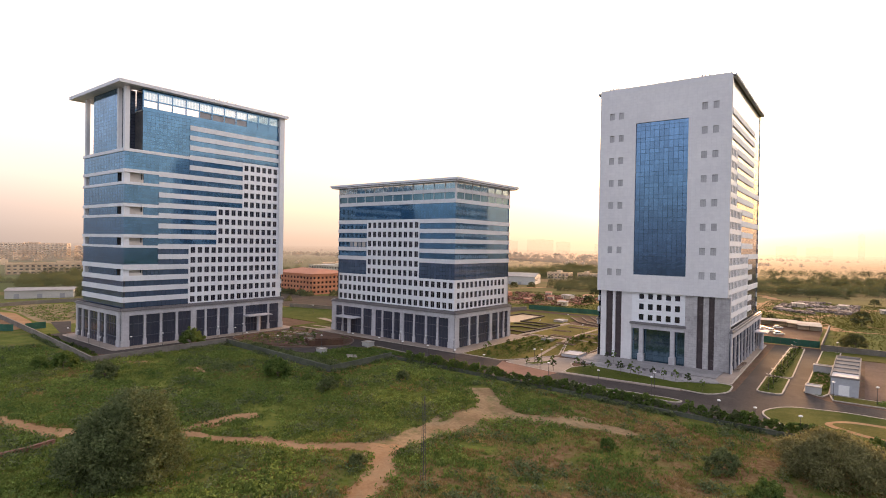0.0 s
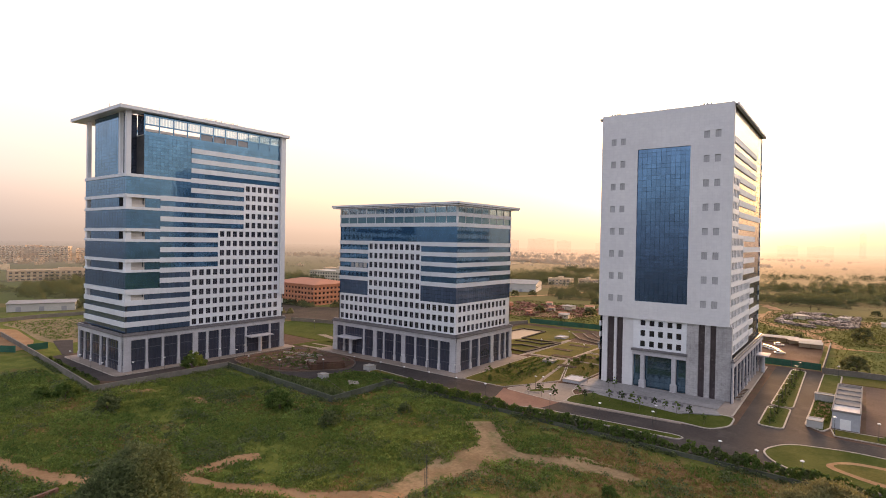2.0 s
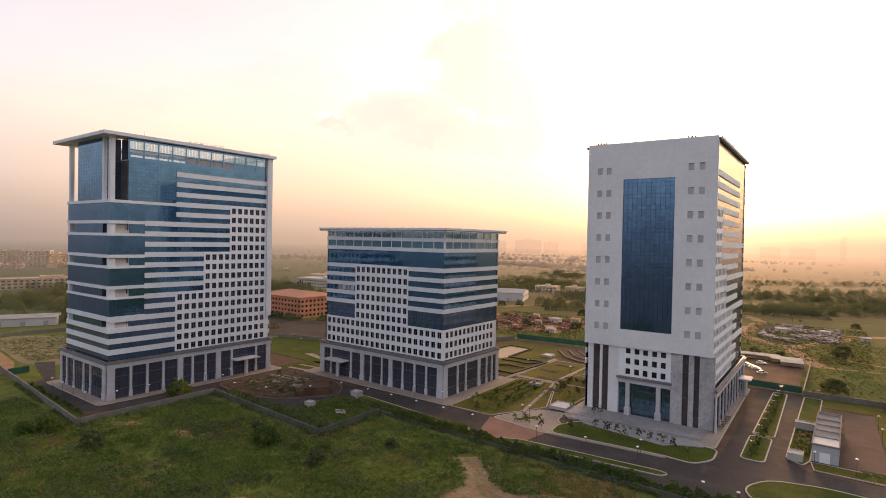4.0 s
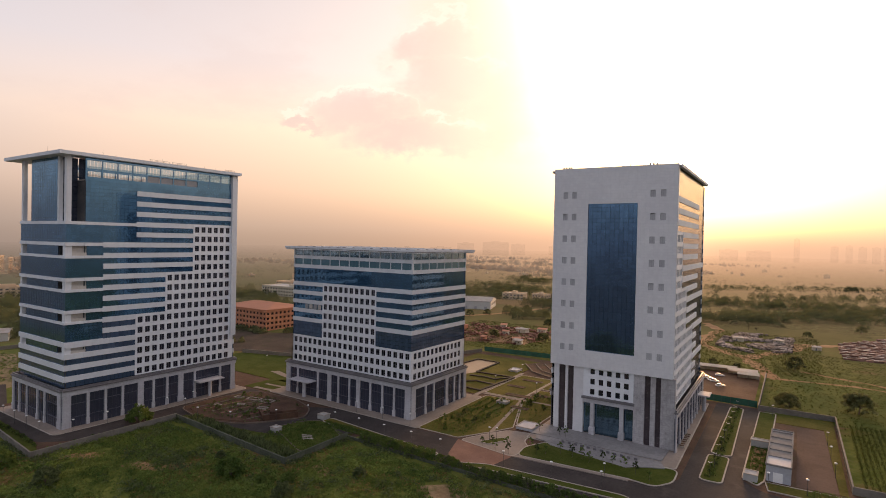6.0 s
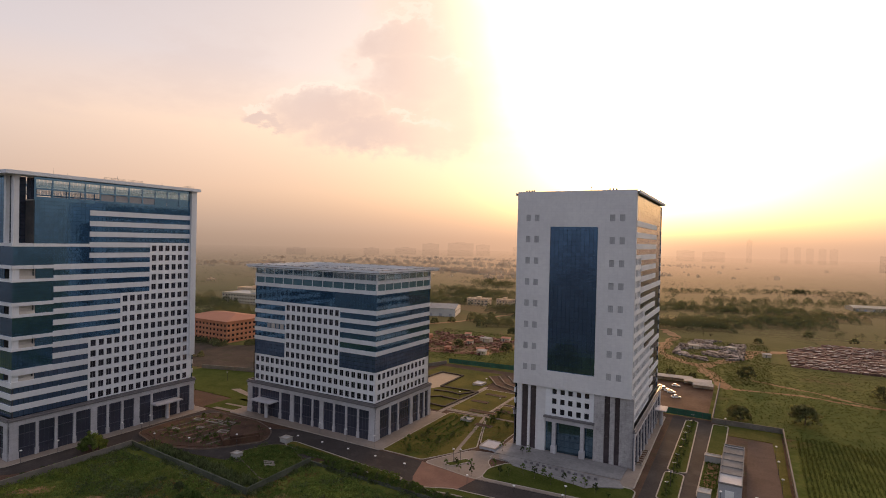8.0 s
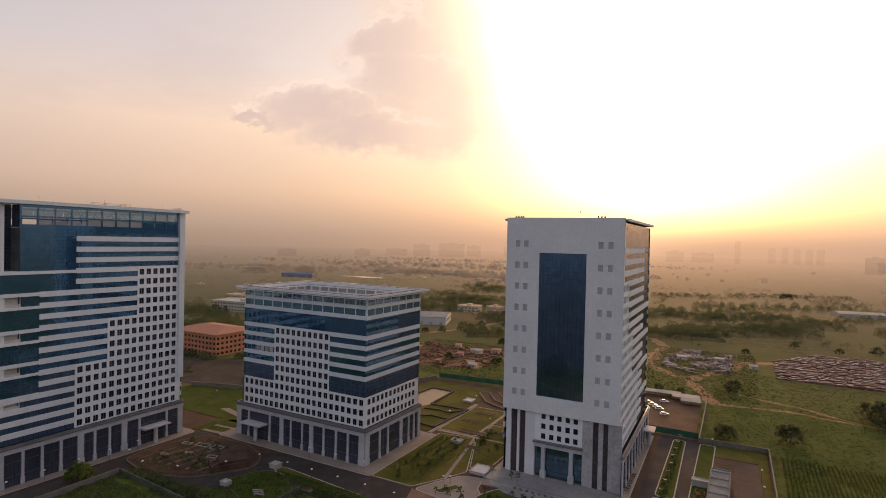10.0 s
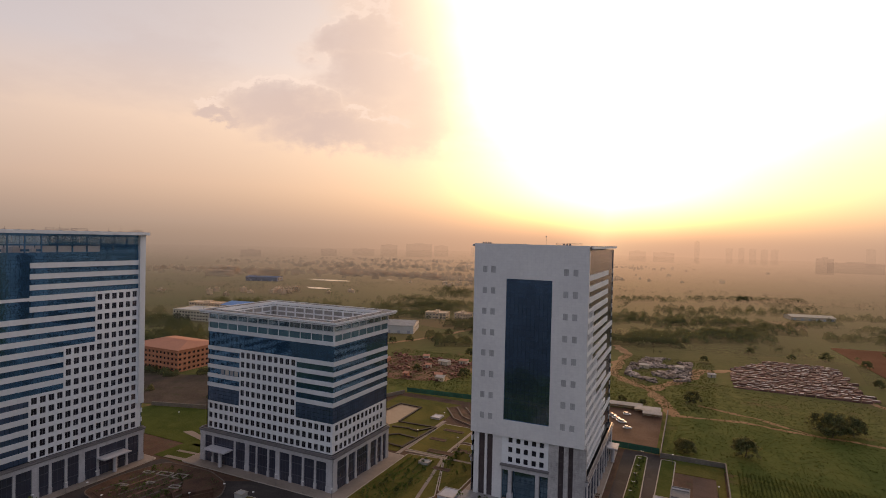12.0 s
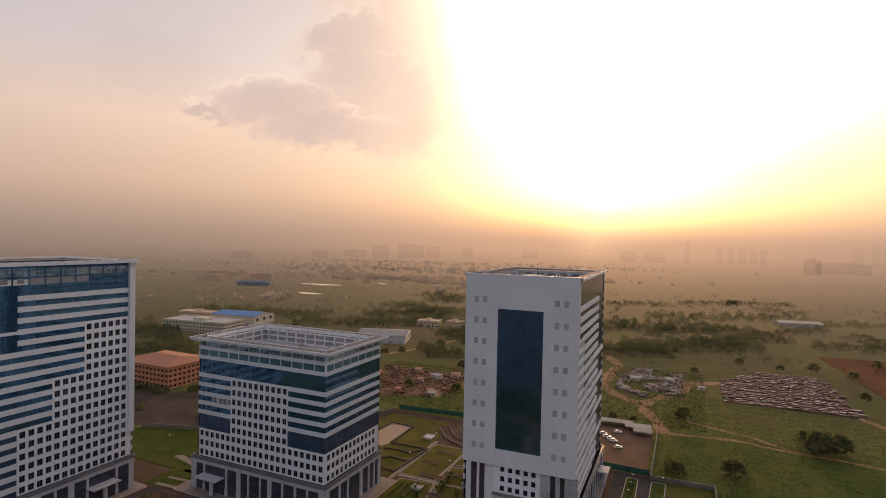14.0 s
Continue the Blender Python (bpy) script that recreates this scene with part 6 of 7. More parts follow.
LAMP_TOP = surface("lamp_hood", (0.78, 0.76, 0.74), (0.86, 0.84, 0.82), 0.5, 3.0, 0.25)


def lamp_kit():
    pole = Shape().tube((0, 0, 0), (0, 0, 0.5), 0.11, 0.09, 8).tube((0, 0, 0.5), (0, 0, 4.3), 0.06, 0.05, 8)
    head = Shape().tube((0, 0, 4.3), (0, 0, 4.42), 0.12, 0.40, 14).tube((0, 0, 4.42), (0, 0, 4.58), 0.42, 0.39, 14).tube((0, 0, 4.58), (0, 0, 4.7), 0.39, 0.12, 14)
    return pole.mesh("pole", POLE), head.mesh("lamp_head", LAMP_TOP)


LAMP = lamp_kit()
lamp_spots = [(-27, 140.2), (-19.5, 139.2), (-11, 138.6), (-46, 152.8), (-60, 150.8), (-75, 150), (-88.6, 166.4), (-86.4, 167.4), (-47, 158.9)]
lamp_spots += [(-96 - 11.5 * i, 147.0) for i in range(5)] + [(-119 - 13 * i, 161.9) for i in range(3)]
lamp_spots += [(-206.4, 88 + 11 * i) for i in range(5)] + [(-213 - 10 * i, 80.5) for i in range(4)]
lamp_spots += [(-200, 124.6), (-186, 120.8), (-172, 124.6), (-161, 136), (-156, 147), (-7.2, 180), (2, 181), (-9.4, 258), (9, 200), (8.4, 216), (8, 232), (-121, 232), (-100, 232), (-143, 238), (-121, 262),
               (-205, 196), (-220, 200), (-262, 150), (-240, 196)]
for x, y in lamp_spots:
    ob = thing("lamp_post", "dark lamp post with a round white head", "lamp post", pose(x, y, 0.12), "lamp posts")
    part("pole", LAMP[0], None, ob)
    part("lamp_head", LAMP[1], None, ob, "round white lamp head")

wing_pole = Shape().tube((0, 0, 0), (0, 0, 0.4), 0.1, 0.08, 8).tube((0, 0, 0.4), (0, 0, 4.6), 0.055, 0.045, 8).mesh("pole", POLE)
wing = Shape()
wing.v = [(0.08, -0.13, 4.45), (0.62, -0.13, 4.66), (0.62, 0.13, 4.66), (0.08, 0.13, 4.45), (0.08, -0.13, 4.51), (0.62, -0.13, 4.72), (0.62, 0.13, 4.72), (0.08, 0.13, 4.51)]
wing.f = [(0, 3, 2, 1), (4, 5, 6, 7), (0, 1, 5, 4), (1, 2, 6, 5), (2, 3, 7, 6), (3, 0, 4, 7)]
wing = wing.mesh("lamp_wing", LAMP_TOP)
for i in range(10):
    ob = thing("twin_lamp", "dark lamp post with two tilted white wings", "lamp post", pose(-21.8 + 0.15 * (i % 2), 178 + 8.6 * i, 0.2), "twin lamps")
    part("pole", wing_pole, None, ob)
    part("lamp_wing", wing, None, ob, "tilted white lamp wing")
    part("lamp_wing", wing, None, ob, "tilted white lamp wing", m=pose(0, 0, 0, 0, 0, 180))

# lattice pole in the field
ob = thing("lattice_pole", "slim grey steel lattice pole in the field", "pole", pose(-57.0, 70.3, land(-57, 70.3)))
for dx, dy in ((-0.28, -0.28), (0.28, -0.28), (0.28, 0.28), (-0.28, 0.28)):
    part("leg", Shape().tube((dx, dy, -0.3), (dx * 0.6, dy * 0.6, 14.0), 0.04, 0.03, 6), POLE, ob)
for i in range(24):
    z = 0.56 * i + 0.3
    k, q = 0.27 * (1 - 0.4 * z / 14), 0.27 * (1 - 0.4 * (z + 0.56) / 14)
    part("brace", Shape().tube((-k, -k, z), (q, q, z + 0.56), 0.02, 0.02, 5).tube((k, -k, z), (-q, q, z + 0.56), 0.02, 0.02, 5), POLE, ob)


# ---- small campus structures ----
def bench_block(x, y, turn, wide, label):
    ob = thing("bench", label, "bench", pose(x, y, 0.22, 0, 0, turn), "garden benches")
    part("seat", Shape().box(-wide / 2, wide / 2, -0.3, 0.3, 0.4, 0.52), KERB, ob)
    for u in (-wide / 2 + 0.3, wide / 2 - 0.3):
        part("leg", Shape().box(u - 0.12, u + 0.12, -0.25, 0.25, 0, 0.4), KERB, ob)


for i in range(3):
    bench_block(-140.5 + 1.3 * i, 132.0 - 1.0 * i, 25, 3.6, "pale stone bench on the dark lawn")


def stone_box(name, x0, x1, y0, y1, z, h, label, category, material=None):
    ob = thing(name, label, category, pose((x0 + x1) / 2, (y0 + y1) / 2, z))
    a, b = (x1 - x0) / 2, (y1 - y0) / 2
    part("body", Shape().box(-a, a, -b, b, 0, h), material or CONCRETE, ob)
    part("rim", ring(Shape(), -a - 0.15, a + 0.15, -b - 0.15, b + 0.15, h, h + 0.2, 0.4), KERB, ob)
    return ob


stone_box("vent_box", -151.5, -148.0, 147.5, 150.5, 0.24, 1.6, "pale concrete vent box beside the road", "vent")
stone_box("vent_box", -155.0, -152.0, 128.5, 131.0, 0.1, 1.4, "pale concrete vent box beside the lawn", "vent")
stone_box("vent_box", -107.0, -102.5, 206.5, 210.0, 0.18, 0.9, "low concrete vent box in the lawn", "vent")
stone_box("vent_box", -13.6, -10.0, 182.2, 186.0, 0.2, 1.9, "pale box with a dark top by the kerb", "vent")
stone_box("vent_box", -14.0, -8.6, 214.8, 217.6, 0.2, 2.2, "low pale utility box with a flat lid", "utility box")
stone_box("planter", -86.5, -80.2, 182.5, 190.0, 0.18, 0.9, "low stone planter beside the terrace", "planter", STONE)
stone_box("planter", -129.0, -124.0, 262.0, 268.0, 0.16, 0.8, "low stone planter by the pool", "planter", STONE)
# sloped stone bank with saplings before the tower
s = Shape().slab(ccw([(-76, 177.0), (-42, 172.5), (-34, 176.5), (-36, 181), (-78, 181)]), 0.1, 0.48)
s.poly([(-70, 174.4, 0.24), (-44, 170.5, 0.24), (-40, 173.6, 0.52), (-74, 177.6, 0.52)])
tagged(part("stone_bank", s, TERRACE), "grey stone bank below the tower terrace", "paving", kind="structure")
for i in range(12):
    x = -67 + 2.2 * i
    ob = thing("sign_letter", "small dark block standing on the stone bank", "sign block", pose(x, 178.6 - 0.1 * i, 0.48), "sign blocks")
    part("block", Shape().box(-0.5, 0.5, -0.12, 0.12, 0, 0.75), TRIM, ob)
# tree pits along the tower's long side
for i in range(7):
    ob = thing("planter", "low dark planter beside the tower", "planter", pose(-33.2, 199 + 2.2 * i, 0.3), "side planters")
    part("body", Shape().box(-0.9, 0.9, -0.7, 0.7, 0, 0.55), KERB, ob)
    part("soil", Shape().box(-0.75, 0.75, -0.55, 0.55, 0.55, 0.6), SOIL, ob)

# service building with stepped roof
GREY_PAINT = surface("grey_paint", (0.36, 0.36, 0.385), (0.45, 0.45, 0.475), 0.2, 1.5, 0.7, stains=(0.3, (0.34, 0.33, 0.33), 0.4))
ob = thing("service_building", "low grey service building with ribbed roof", "building", pose(-5.0, 186, 0.09))
part("wall", Shape().box(-3.1, 3.1, 0, 37, 0, 4.6), GREY_PAINT, ob)
part("parapet", ring(Shape(), -3.3, 3.3, -0.2, 37.2, 4.6, 5.1, 0.3), ROOF_GREY, ob)
for i in range(4):
    part("roof_step", Shape().box(-2.9, 2.9, 8.5 + 6.6 * i, 14.2 + 6.6 * i, 4.6, 4.9).box(-2.9, 2.9, 14.2 + 6.6 * i, 14.6 + 6.6 * i, 4.6, 5.2), ROOF_GREY, ob)
part("door", Shape().box(-1.3, 1.1, -0.08, 0.0, 0.0, 2.8), LAMP_TOP, ob, "white metal double door")
for u in (6.0, 12.0, 18.0, 24.0, 30.0):
    part("louvre", Shape().box(3.1, 3.16, u, u + 2.6, 1.2, 3.2), LOUVRE, ob)

# green screen fence
GREEN_NET = surface("green_net", (0.02, 0.085, 0.06), (0.03, 0.13, 0.085), 0.3, 2.0, 0.9)
for pts in ([(-39, 268.5), (-15.4, 267.8)], [(-165, 301), (-120, 306), (-82, 300)], [(-286, 68), (-279.5, 72.8)], [(-279.4, 76.8), (-280.2, 84.4)]):
    for (a, b) in zip(pts, pts[1:]):
        a, b = Vector(a), Vector(b)
        n = int((b - a).length / 3.0)
        ob = thing("screen_fence", "green netting screen fence on posts", "fence", pose(a.x, a.y, 0.0, 0, 0, math.degrees(math.atan2(b.y - a.y, b.x - a.x))), "screen fences")
        step = (b - a).length / n
        for i in range(n):
            part("net_panel", Shape().box(step * i + 0.05, step * (i + 1) - 0.05, -0.02, 0.02, 0.2, 3.0), GREEN_NET, ob)
            part("post", Shape().tube((step * i, 0, 0), (step * i, 0, 3.1), 0.05, 0.05, 6), POLE, ob)


# ---- vehicles ----
CAR_PAINT = [surface(n, c, c2, 0.5, 2.0, 0.25) for n, c, c2 in (("white_paint", (0.74, 0.74, 0.74), (0.8, 0.8, 0.8)), ("silver_paint", (0.45, 0.45, 0.46), (0.55, 0.55, 0.56)))]
CAR_GLASS = surface("car_glass", (0.02, 0.025, 0.03), (0.03, 0.035, 0.04), 0.5, 2.0, 0.1)
TYRE = surface("tyre", (0.02, 0.02, 0.02), (0.035, 0.035, 0.035), 1.0, 5.0, 0.9)


def car(x, y, turn, paint):
    ob = thing("car", "parked white car on bare earth" if paint == 0 else "parked silver car on bare earth", "car", pose(x, y, 0.08, 0, 0, turn), "parked cars")
    side = [(-2.1, 0.35), (2.1, 0.35), (2.12, 0.75), (1.2, 0.92), (-2.0, 0.95), (-2.12, 0.6)]
    cabin = [(-1.75, 0.93), (0.95, 0.93), (0.3, 1.42), (-1.3, 1.45)]

    def extrude(outline, half):
        s, k = Shape(), len(outline)
        s.v = [(u, -half, z) for u, z in outline] + [(u, half, z) for u, z in outline]
        s.f = [tuple(range(k)), tuple(range(2 * k - 1, k - 1, -1))] + [((i + 1) % k, i, k + i, k + (i + 1) % k) for i in range(k)]
        return s
    part("body", extrude(side, 0.85), CAR_PAINT[paint], ob)
    part("cabin_glass", extrude(cabin, 0.74), CAR_GLASS, ob)
    part("roof", Shape().box(-1.25, 0.3, -0.7, 0.7, 1.43, 1.5), CAR_PAINT[paint], ob)
    for u in (-1.3, 1.3):
        for v in (-0.86, 0.86):
            wheel = part("wheel", Shape().tube((u, v - 0.1, 0.32), (u, v + 0.1, 0.32), 0.32, 0.32, 14), TYRE, ob)
            part("rim", Shape().tube((u, v - 0.11, 0.32), (u, v + 0.11, 0.32), 0.18, 0.18, 10), CAR_PAINT[1], wheel)


for i, (x, y, a) in enumerate([(-43, 316, 20), (-40.5, 312, 20), (-38, 309, 22), (-36.5, 306.5, 18), (-45, 300, 60), (-33, 298, 30), (-36, 322, 15)]):
    car(x, y, a, 0 if i % 4 else 1)


# ---- sheds and buildings around ----
SHEET = surface("grey_sheet_roof", (0.20, 0.18, 0.17), (0.30, 0.275, 0.26), 0.15, 1.2, 0.6, stains=(0.2, (0.25, 0.17, 0.13), 0.5))
RED_ROOF = surface("orange_roof", (0.38, 0.15, 0.085), (0.46, 0.19, 0.11), 0.1, 1.0, 0.85, stains=(0.1, (0.34, 0.13, 0.08), 0.5))
ORANGE = surface("orange_plaster", (0.46, 0.18, 0.095), (0.56, 0.24, 0.13), 0.1, 1.0, 0.85, stains=(0.2, (0.40, 0.21, 0.13), 0.5))
BEIGE = surface("cream_plaster", (0.52, 0.44, 0.33), (0.62, 0.53, 0.41), 0.1, 1.0, 0.85, stains=(0.2, (0.40, 0.34, 0.27), 0.5))
WHITE_P = surface("white_plaster", (0.47, 0.44, 0.41), (0.56, 0.53, 0.49), 0.1, 1.0, 0.85, stains=(0.15, (0.48, 0.44, 0.40), 0.5), per_object=0.15)
BLUE_ROOF = surface("blue_sheet_roof", (0.06, 0.17, 0.38), (0.09, 0.22, 0.46), 0.1, 1.0, 0.6)
# Pale walls given an orange tone that stands in for warm haze.
TOWN = veiled(surface("haze_warmed_walls", (0.56, 0.40, 0.27), (0.76, 0.58, 0.41), 0.004, 0.05, 0.9, per_island=0.5), 200.0, 900.0, 0.985, 1.0)
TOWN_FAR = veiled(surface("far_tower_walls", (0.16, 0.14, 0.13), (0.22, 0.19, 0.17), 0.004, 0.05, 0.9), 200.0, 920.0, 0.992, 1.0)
PANE = WINDOW


# Blue greyed and white warmed: haze put into both base colours.
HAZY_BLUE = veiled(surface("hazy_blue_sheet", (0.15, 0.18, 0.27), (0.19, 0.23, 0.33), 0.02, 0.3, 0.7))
HALL = veiled(surface("haze_warmed_hall", (0.56, 0.45, 0.33), (0.66, 0.54, 0.41), 0.02, 0.3, 0.8))


def shed(name, x, y, turn, wide, deep, high, ridge, wall_m, roof_m, label, doors=3):
    """A long low building with a pitched roof."""
    ob = thing(name, label, "building", pose(x, y, 0, 0, 0, turn))
    a, b = wide / 2, deep / 2
    part("wall", Shape().box(-a, a, -b, b, -0.3, high), wall_m, ob)
    o = 0.6
    for sgn in (-1, 1):
        s = Shape()
        lo, hi = [(-a - o, sgn * (b + o), high), (a + o, sgn * (b + o), high)], [(a + o, 0, high + ridge), (-a - o, 0, high + ridge)]
        s.poly((lo + hi) if sgn < 0 else (lo + hi)[::-1])
        t = 0.15
        s.poly([(px, py, pz + t) for px, py, pz in ((lo + hi) if sgn < 0 else (lo + hi)[::-1])])
        s.poly([lo[0], lo[1], (lo[1][0], lo[1][1], lo[1][2] + t), (lo[0][0], lo[0][1], lo[0][2] + t)])
        part("roof", s, roof_m, ob)
    for u in (-a, a):
        part("gable", Shape().poly([(u, -b, high), (u, b, high), (u, 0, high + ridge)] if u > 0 else [(u, b, high), (u, -b, high), (u, 0, high + ridge)]), wall_m, ob)
    for i in range(doors):
        u = -a + wide * (i + 0.5) / doors
        part("door", Shape().box(u - 1.4, u + 1.4, -b - 0.1, -b + 0.02, 0, min(3.0, high * 0.7)), LOUVRE, ob)
        part("window", Shape().box(a - 0.02, a + 0.1, -b + deep * (i + 0.3) / doors, -b + deep * (i + 0.6) / doors, high * 0.45, high * 0.75), PANE, ob)
    return ob


def block(name, x, y, turn, wide, deep, floors, wall_m, label, storey=3.4, bay=4.0, balconies=False, roof_m=None, ridge=0.0, far=False):
    """A house or hall of several floors with real window openings on the two seen sides."""
    ob = thing(name, label, "building", pose(x, y, 0, 0, 0, turn))
    a, b, h = wide / 2, deep / 2, floors * storey + 0.6
    pane_m = TOWN_FAR if far else PANE
    if not far:
        part("core", Shape().box(-a + 0.4, a - 0.4, -b + 0.4, b - 0.4, -0.2, h - 0.1), CORE, ob)
    for face, c in ((Face("S", -b), a), (Face("E", a), b), (Face("N", b), a), (Face("W", -a), b)):
        n = max(1, int(2 * c / bay))
        step, holes = 2 * c / n, []
        for f in range(floors):
            for i in range(n):
                u = -c + step * (i + 0.5)
                if face.side in "SE":
                    holes.append((u - step * 0.27, u + step * 0.27, f * storey + 1.0, f * storey + 2.6))
        s = Shape()
        face.pierced(s, -c, c, -0.2, h, holes, 0.35)
        part("wall", s, wall_m, ob)
        for (u0, u1, z0, z1) in holes:
            s = Shape()
            face.box(s, u0, u1, -0.36, -0.3, z0, z1)
            part("window", s, pane_m, ob)
        if balconies and face.side in "SE":
            for f in range(floors):
                s = Shape()
                face.box(s, -c, c, 0.0, 0.5, f * storey + storey - 0.2, f * storey + storey)
                part("ledge", s, wall_m, ob)
    part("parapet", ring(Shape(), -a - 0.25, a + 0.25, -b - 0.25, b + 0.25, h, h + 0.7, 0.35), wall_m, ob)
    if ridge:
        s = Shape()
        lo = [(-a - 0.6, -b - 0.6, h + 0.7), (a + 0.6, -b - 0.6, h + 0.7), (a + 0.6, b + 0.6, h + 0.7), (-a - 0.6, b + 0.6, h + 0.7)]
        r0, r1 = (-a * 0.5, 0, h + 0.7 + ridge), (a * 0.5, 0, h + 0.7 + ridge)
        s.poly([lo[0], lo[1], r1, r0]).poly([lo[1], lo[2], r1]).poly([lo[2], lo[3], r0, r1]).poly([lo[3], lo[0], r0]).poly(lo[::-1])
        part("roof", s, roof_m, ob)
    else:
        part("roof", Shape().box(-a, a, -b, b, h - 0.1, h), roof_m or (wall_m if far else CONCRETE), ob)
        part("stair_head", Shape().box(-a * 0.2, a * 0.2, -b * 0.4, b * 0.3, h, h + 2.6), wall_m, ob)
    return ob


block("orange_building", -350, 283, 0, 50, 38, 4, ORANGE, "four-storey orange building with a hipped red roof", 3.5, 3.6, True, RED_ROOF, 3.2)
block("cream_building", -500, 452, 8, 80, 34, 3, BEIGE, "long cream building with rows of windows", 3.5, 4.0, True)
block("white_house", -560, 500, 8, 46, 18, 3, TOWN, "white flat-roofed building behind the cream one", 3.4, 4.0, far=True)
shed("blue_shed", -500, 512, 8, 60, 40, 11, 3.0, BEIGE, BLUE_ROOF, "large shed with a bright blue sheet roof")
shed("warehouse", -293, 500, 20, 50, 40, 8, 3.0, WHITE_P, SHEET, "broad pale warehouse with a grey sheet roof", 5)
shed("blue_shed", -850, 905, 20, 70, 30, 8, 2.0, HAZY_BLUE, HAZY_BLUE, "far blue metal shed")
block("white_house", -292, 606, 10, 26, 18, 2, TOWN, "white house among trees", far=True)
block("white_house", -262, 616, -15, 18, 14, 2, TOWN, "white house among trees", far=True)
shed("warehouse", -430.5, 127, 66, 36, 22, 5, 1.2, WHITE_P, SHEET, "low white shed with a pale roof", 3)
block("long_hall", -700, 230, 78, 110, 24, 3, TOWN, "long pale hall with rows of windows", 3.4, 5.0, far=True)
block("office_slab", -1180, 330, 60, 110, 30, 7, TOWN, "far white office slab", 3.8, 6.0, far=True)
block("office_slab", -1150, 420, 60, 60, 28, 6, TOWN, "far grey office slab", 3.8, 6.0, far=True)
block("office_slab", -1240, 500, 60, 80, 28, 7, TOWN, "far dim office slab", 3.8, 6.0, far=True)
block("white_house", -1010, 930, 15, 60, 20, 4, TOWN, "far white apartment house", 3.4, 4.5, far=True)
block("white_house", -1080, 1010, 15, 70, 20, 5, TOWN, "far cream apartment house", 3.4, 4.5, far=True)
block("white_house", -960, 1040, -5, 50, 20, 4, TOWN, "far white apartment house", 3.4, 4.5, far=True)
shed("white_hall", 130, 876, 11, 52, 30, 4.5, 2.0, HALL, HALL, "low white hall alone in the fields", 6)
# long open sheds behind the yard
for i, (x, y, wd, dp) in enumerate([(-44, 334, 30, 5), (-26, 331, 14, 6), (-23, 324, 10, 5)]):
    ob = thing("open_shed", "low open shed with a grey sheet roof", "shed", pose(x, y, 0.05, 0, 0, 4), group="open sheds")
    part("roof", Shape().poly([(-wd / 2, -dp / 2, 2.6), (wd / 2, -dp / 2, 2.6), (wd / 2, dp / 2, 3.2), (-wd / 2, dp / 2, 3.2)]).poly([(-wd / 2, dp / 2, 3.06), (wd / 2, dp / 2, 3.06), (wd / 2, -dp / 2, 2.46), (-wd / 2, -dp / 2, 2.46)]), SHEET, ob)
    part("back_wall", Shape().box(-wd / 2, wd / 2, dp / 2 - 0.2, dp / 2, 0, 3.0), BEIGE, ob)
    for k in range(int(wd / 5) + 1):
        part("post", Shape().tube((-wd / 2 + 0.2 + k * (wd - 0.4) / int(wd / 5), -dp / 2 + 0.2, 0), (-wd / 2 + 0.2 + k * (wd - 0.4) / int(wd / 5), -dp / 2 + 0.2, 2.6), 0.07, 0.07, 6), POLE, ob)

# heaps of rubble and stacked bricks east of the towers
SCRAP = veiled(surface("rubble", (0.11, 0.077, 0.062), (0.36, 0.30, 0.27), 0.08, 0.6, 0.9, per_island=1.1))
PINK = veiled(surface("brick_stack", (0.13, 0.062, 0.050), (0.23, 0.125, 0.10), 0.06, 0.5, 0.9, per_island=0.9))


def heap(name, label, material, outline_test, box, count, seed, size, high):
    r, s = random.Random(seed), Shape()
    while count:
        x, y = r.uniform(box[0], box[1]), r.uniform(box[2], box[3])
        if not outline_test(x, y):
            continue
        a, b, h = r.uniform(*size), r.uniform(*size) * 0.6, r.uniform(*high)
        t = r.uniform(0, math.pi)
        c, d = math.cos(t), math.sin(t)
        s.slab([(x + c * p - d * q, y + d * p + c * q) for p, q in ((-a, -b), (a, -b), (a, b), (-a, b))], -0.2, h)
        count -= 1
    return tagged(part(name, s, material), label, "rubble", kind="stuff")


heap("rubble", "scattered rubble and scrap on bare ground", SCRAP, lambda x, y: y > 405 + abs(x + 28) * 0.8 and noise.noise(Vector((x * 0.07, y * 0.07, 3))) > -0.04, (-50, -6, 405, 495), 1500, 4, (0.35, 1.5), (0.3, 1.4))
RED_SCRAP = veiled(surface("red_rubble", (0.13, 0.045, 0.030), (0.27, 0.12, 0.085), 0.08, 0.6, 0.9, per_island=1.0))
RED_EARTH = veiled(surface("red_earth", (0.16, 0.075, 0.045), (0.25, 0.13, 0.08), 0.05, 0.7, 0.95, bump=0.4, stains=(0.08, (0.09, 0.085, 0.03), 0.9), spec=0.2))
plot("bare_ground", [(-238, 330), (-205, 322), (-168, 330), (-150, 350), (-152, 396), (-180, 404), (-222, 398), (-240, 368)], 0.05, RED_EARTH, "trampled reddish ground round small huts", "ground", r=10)
heap("rubble", "reddish rubble and broken bricks", RED_SCRAP, lambda x, y: noise.noise(Vector((x * 0.06, y * 0.06, 8))) > -0.1, (-236, -154, 332, 400), 380, 6, (0.4, 1.7), (0.3, 1.5))


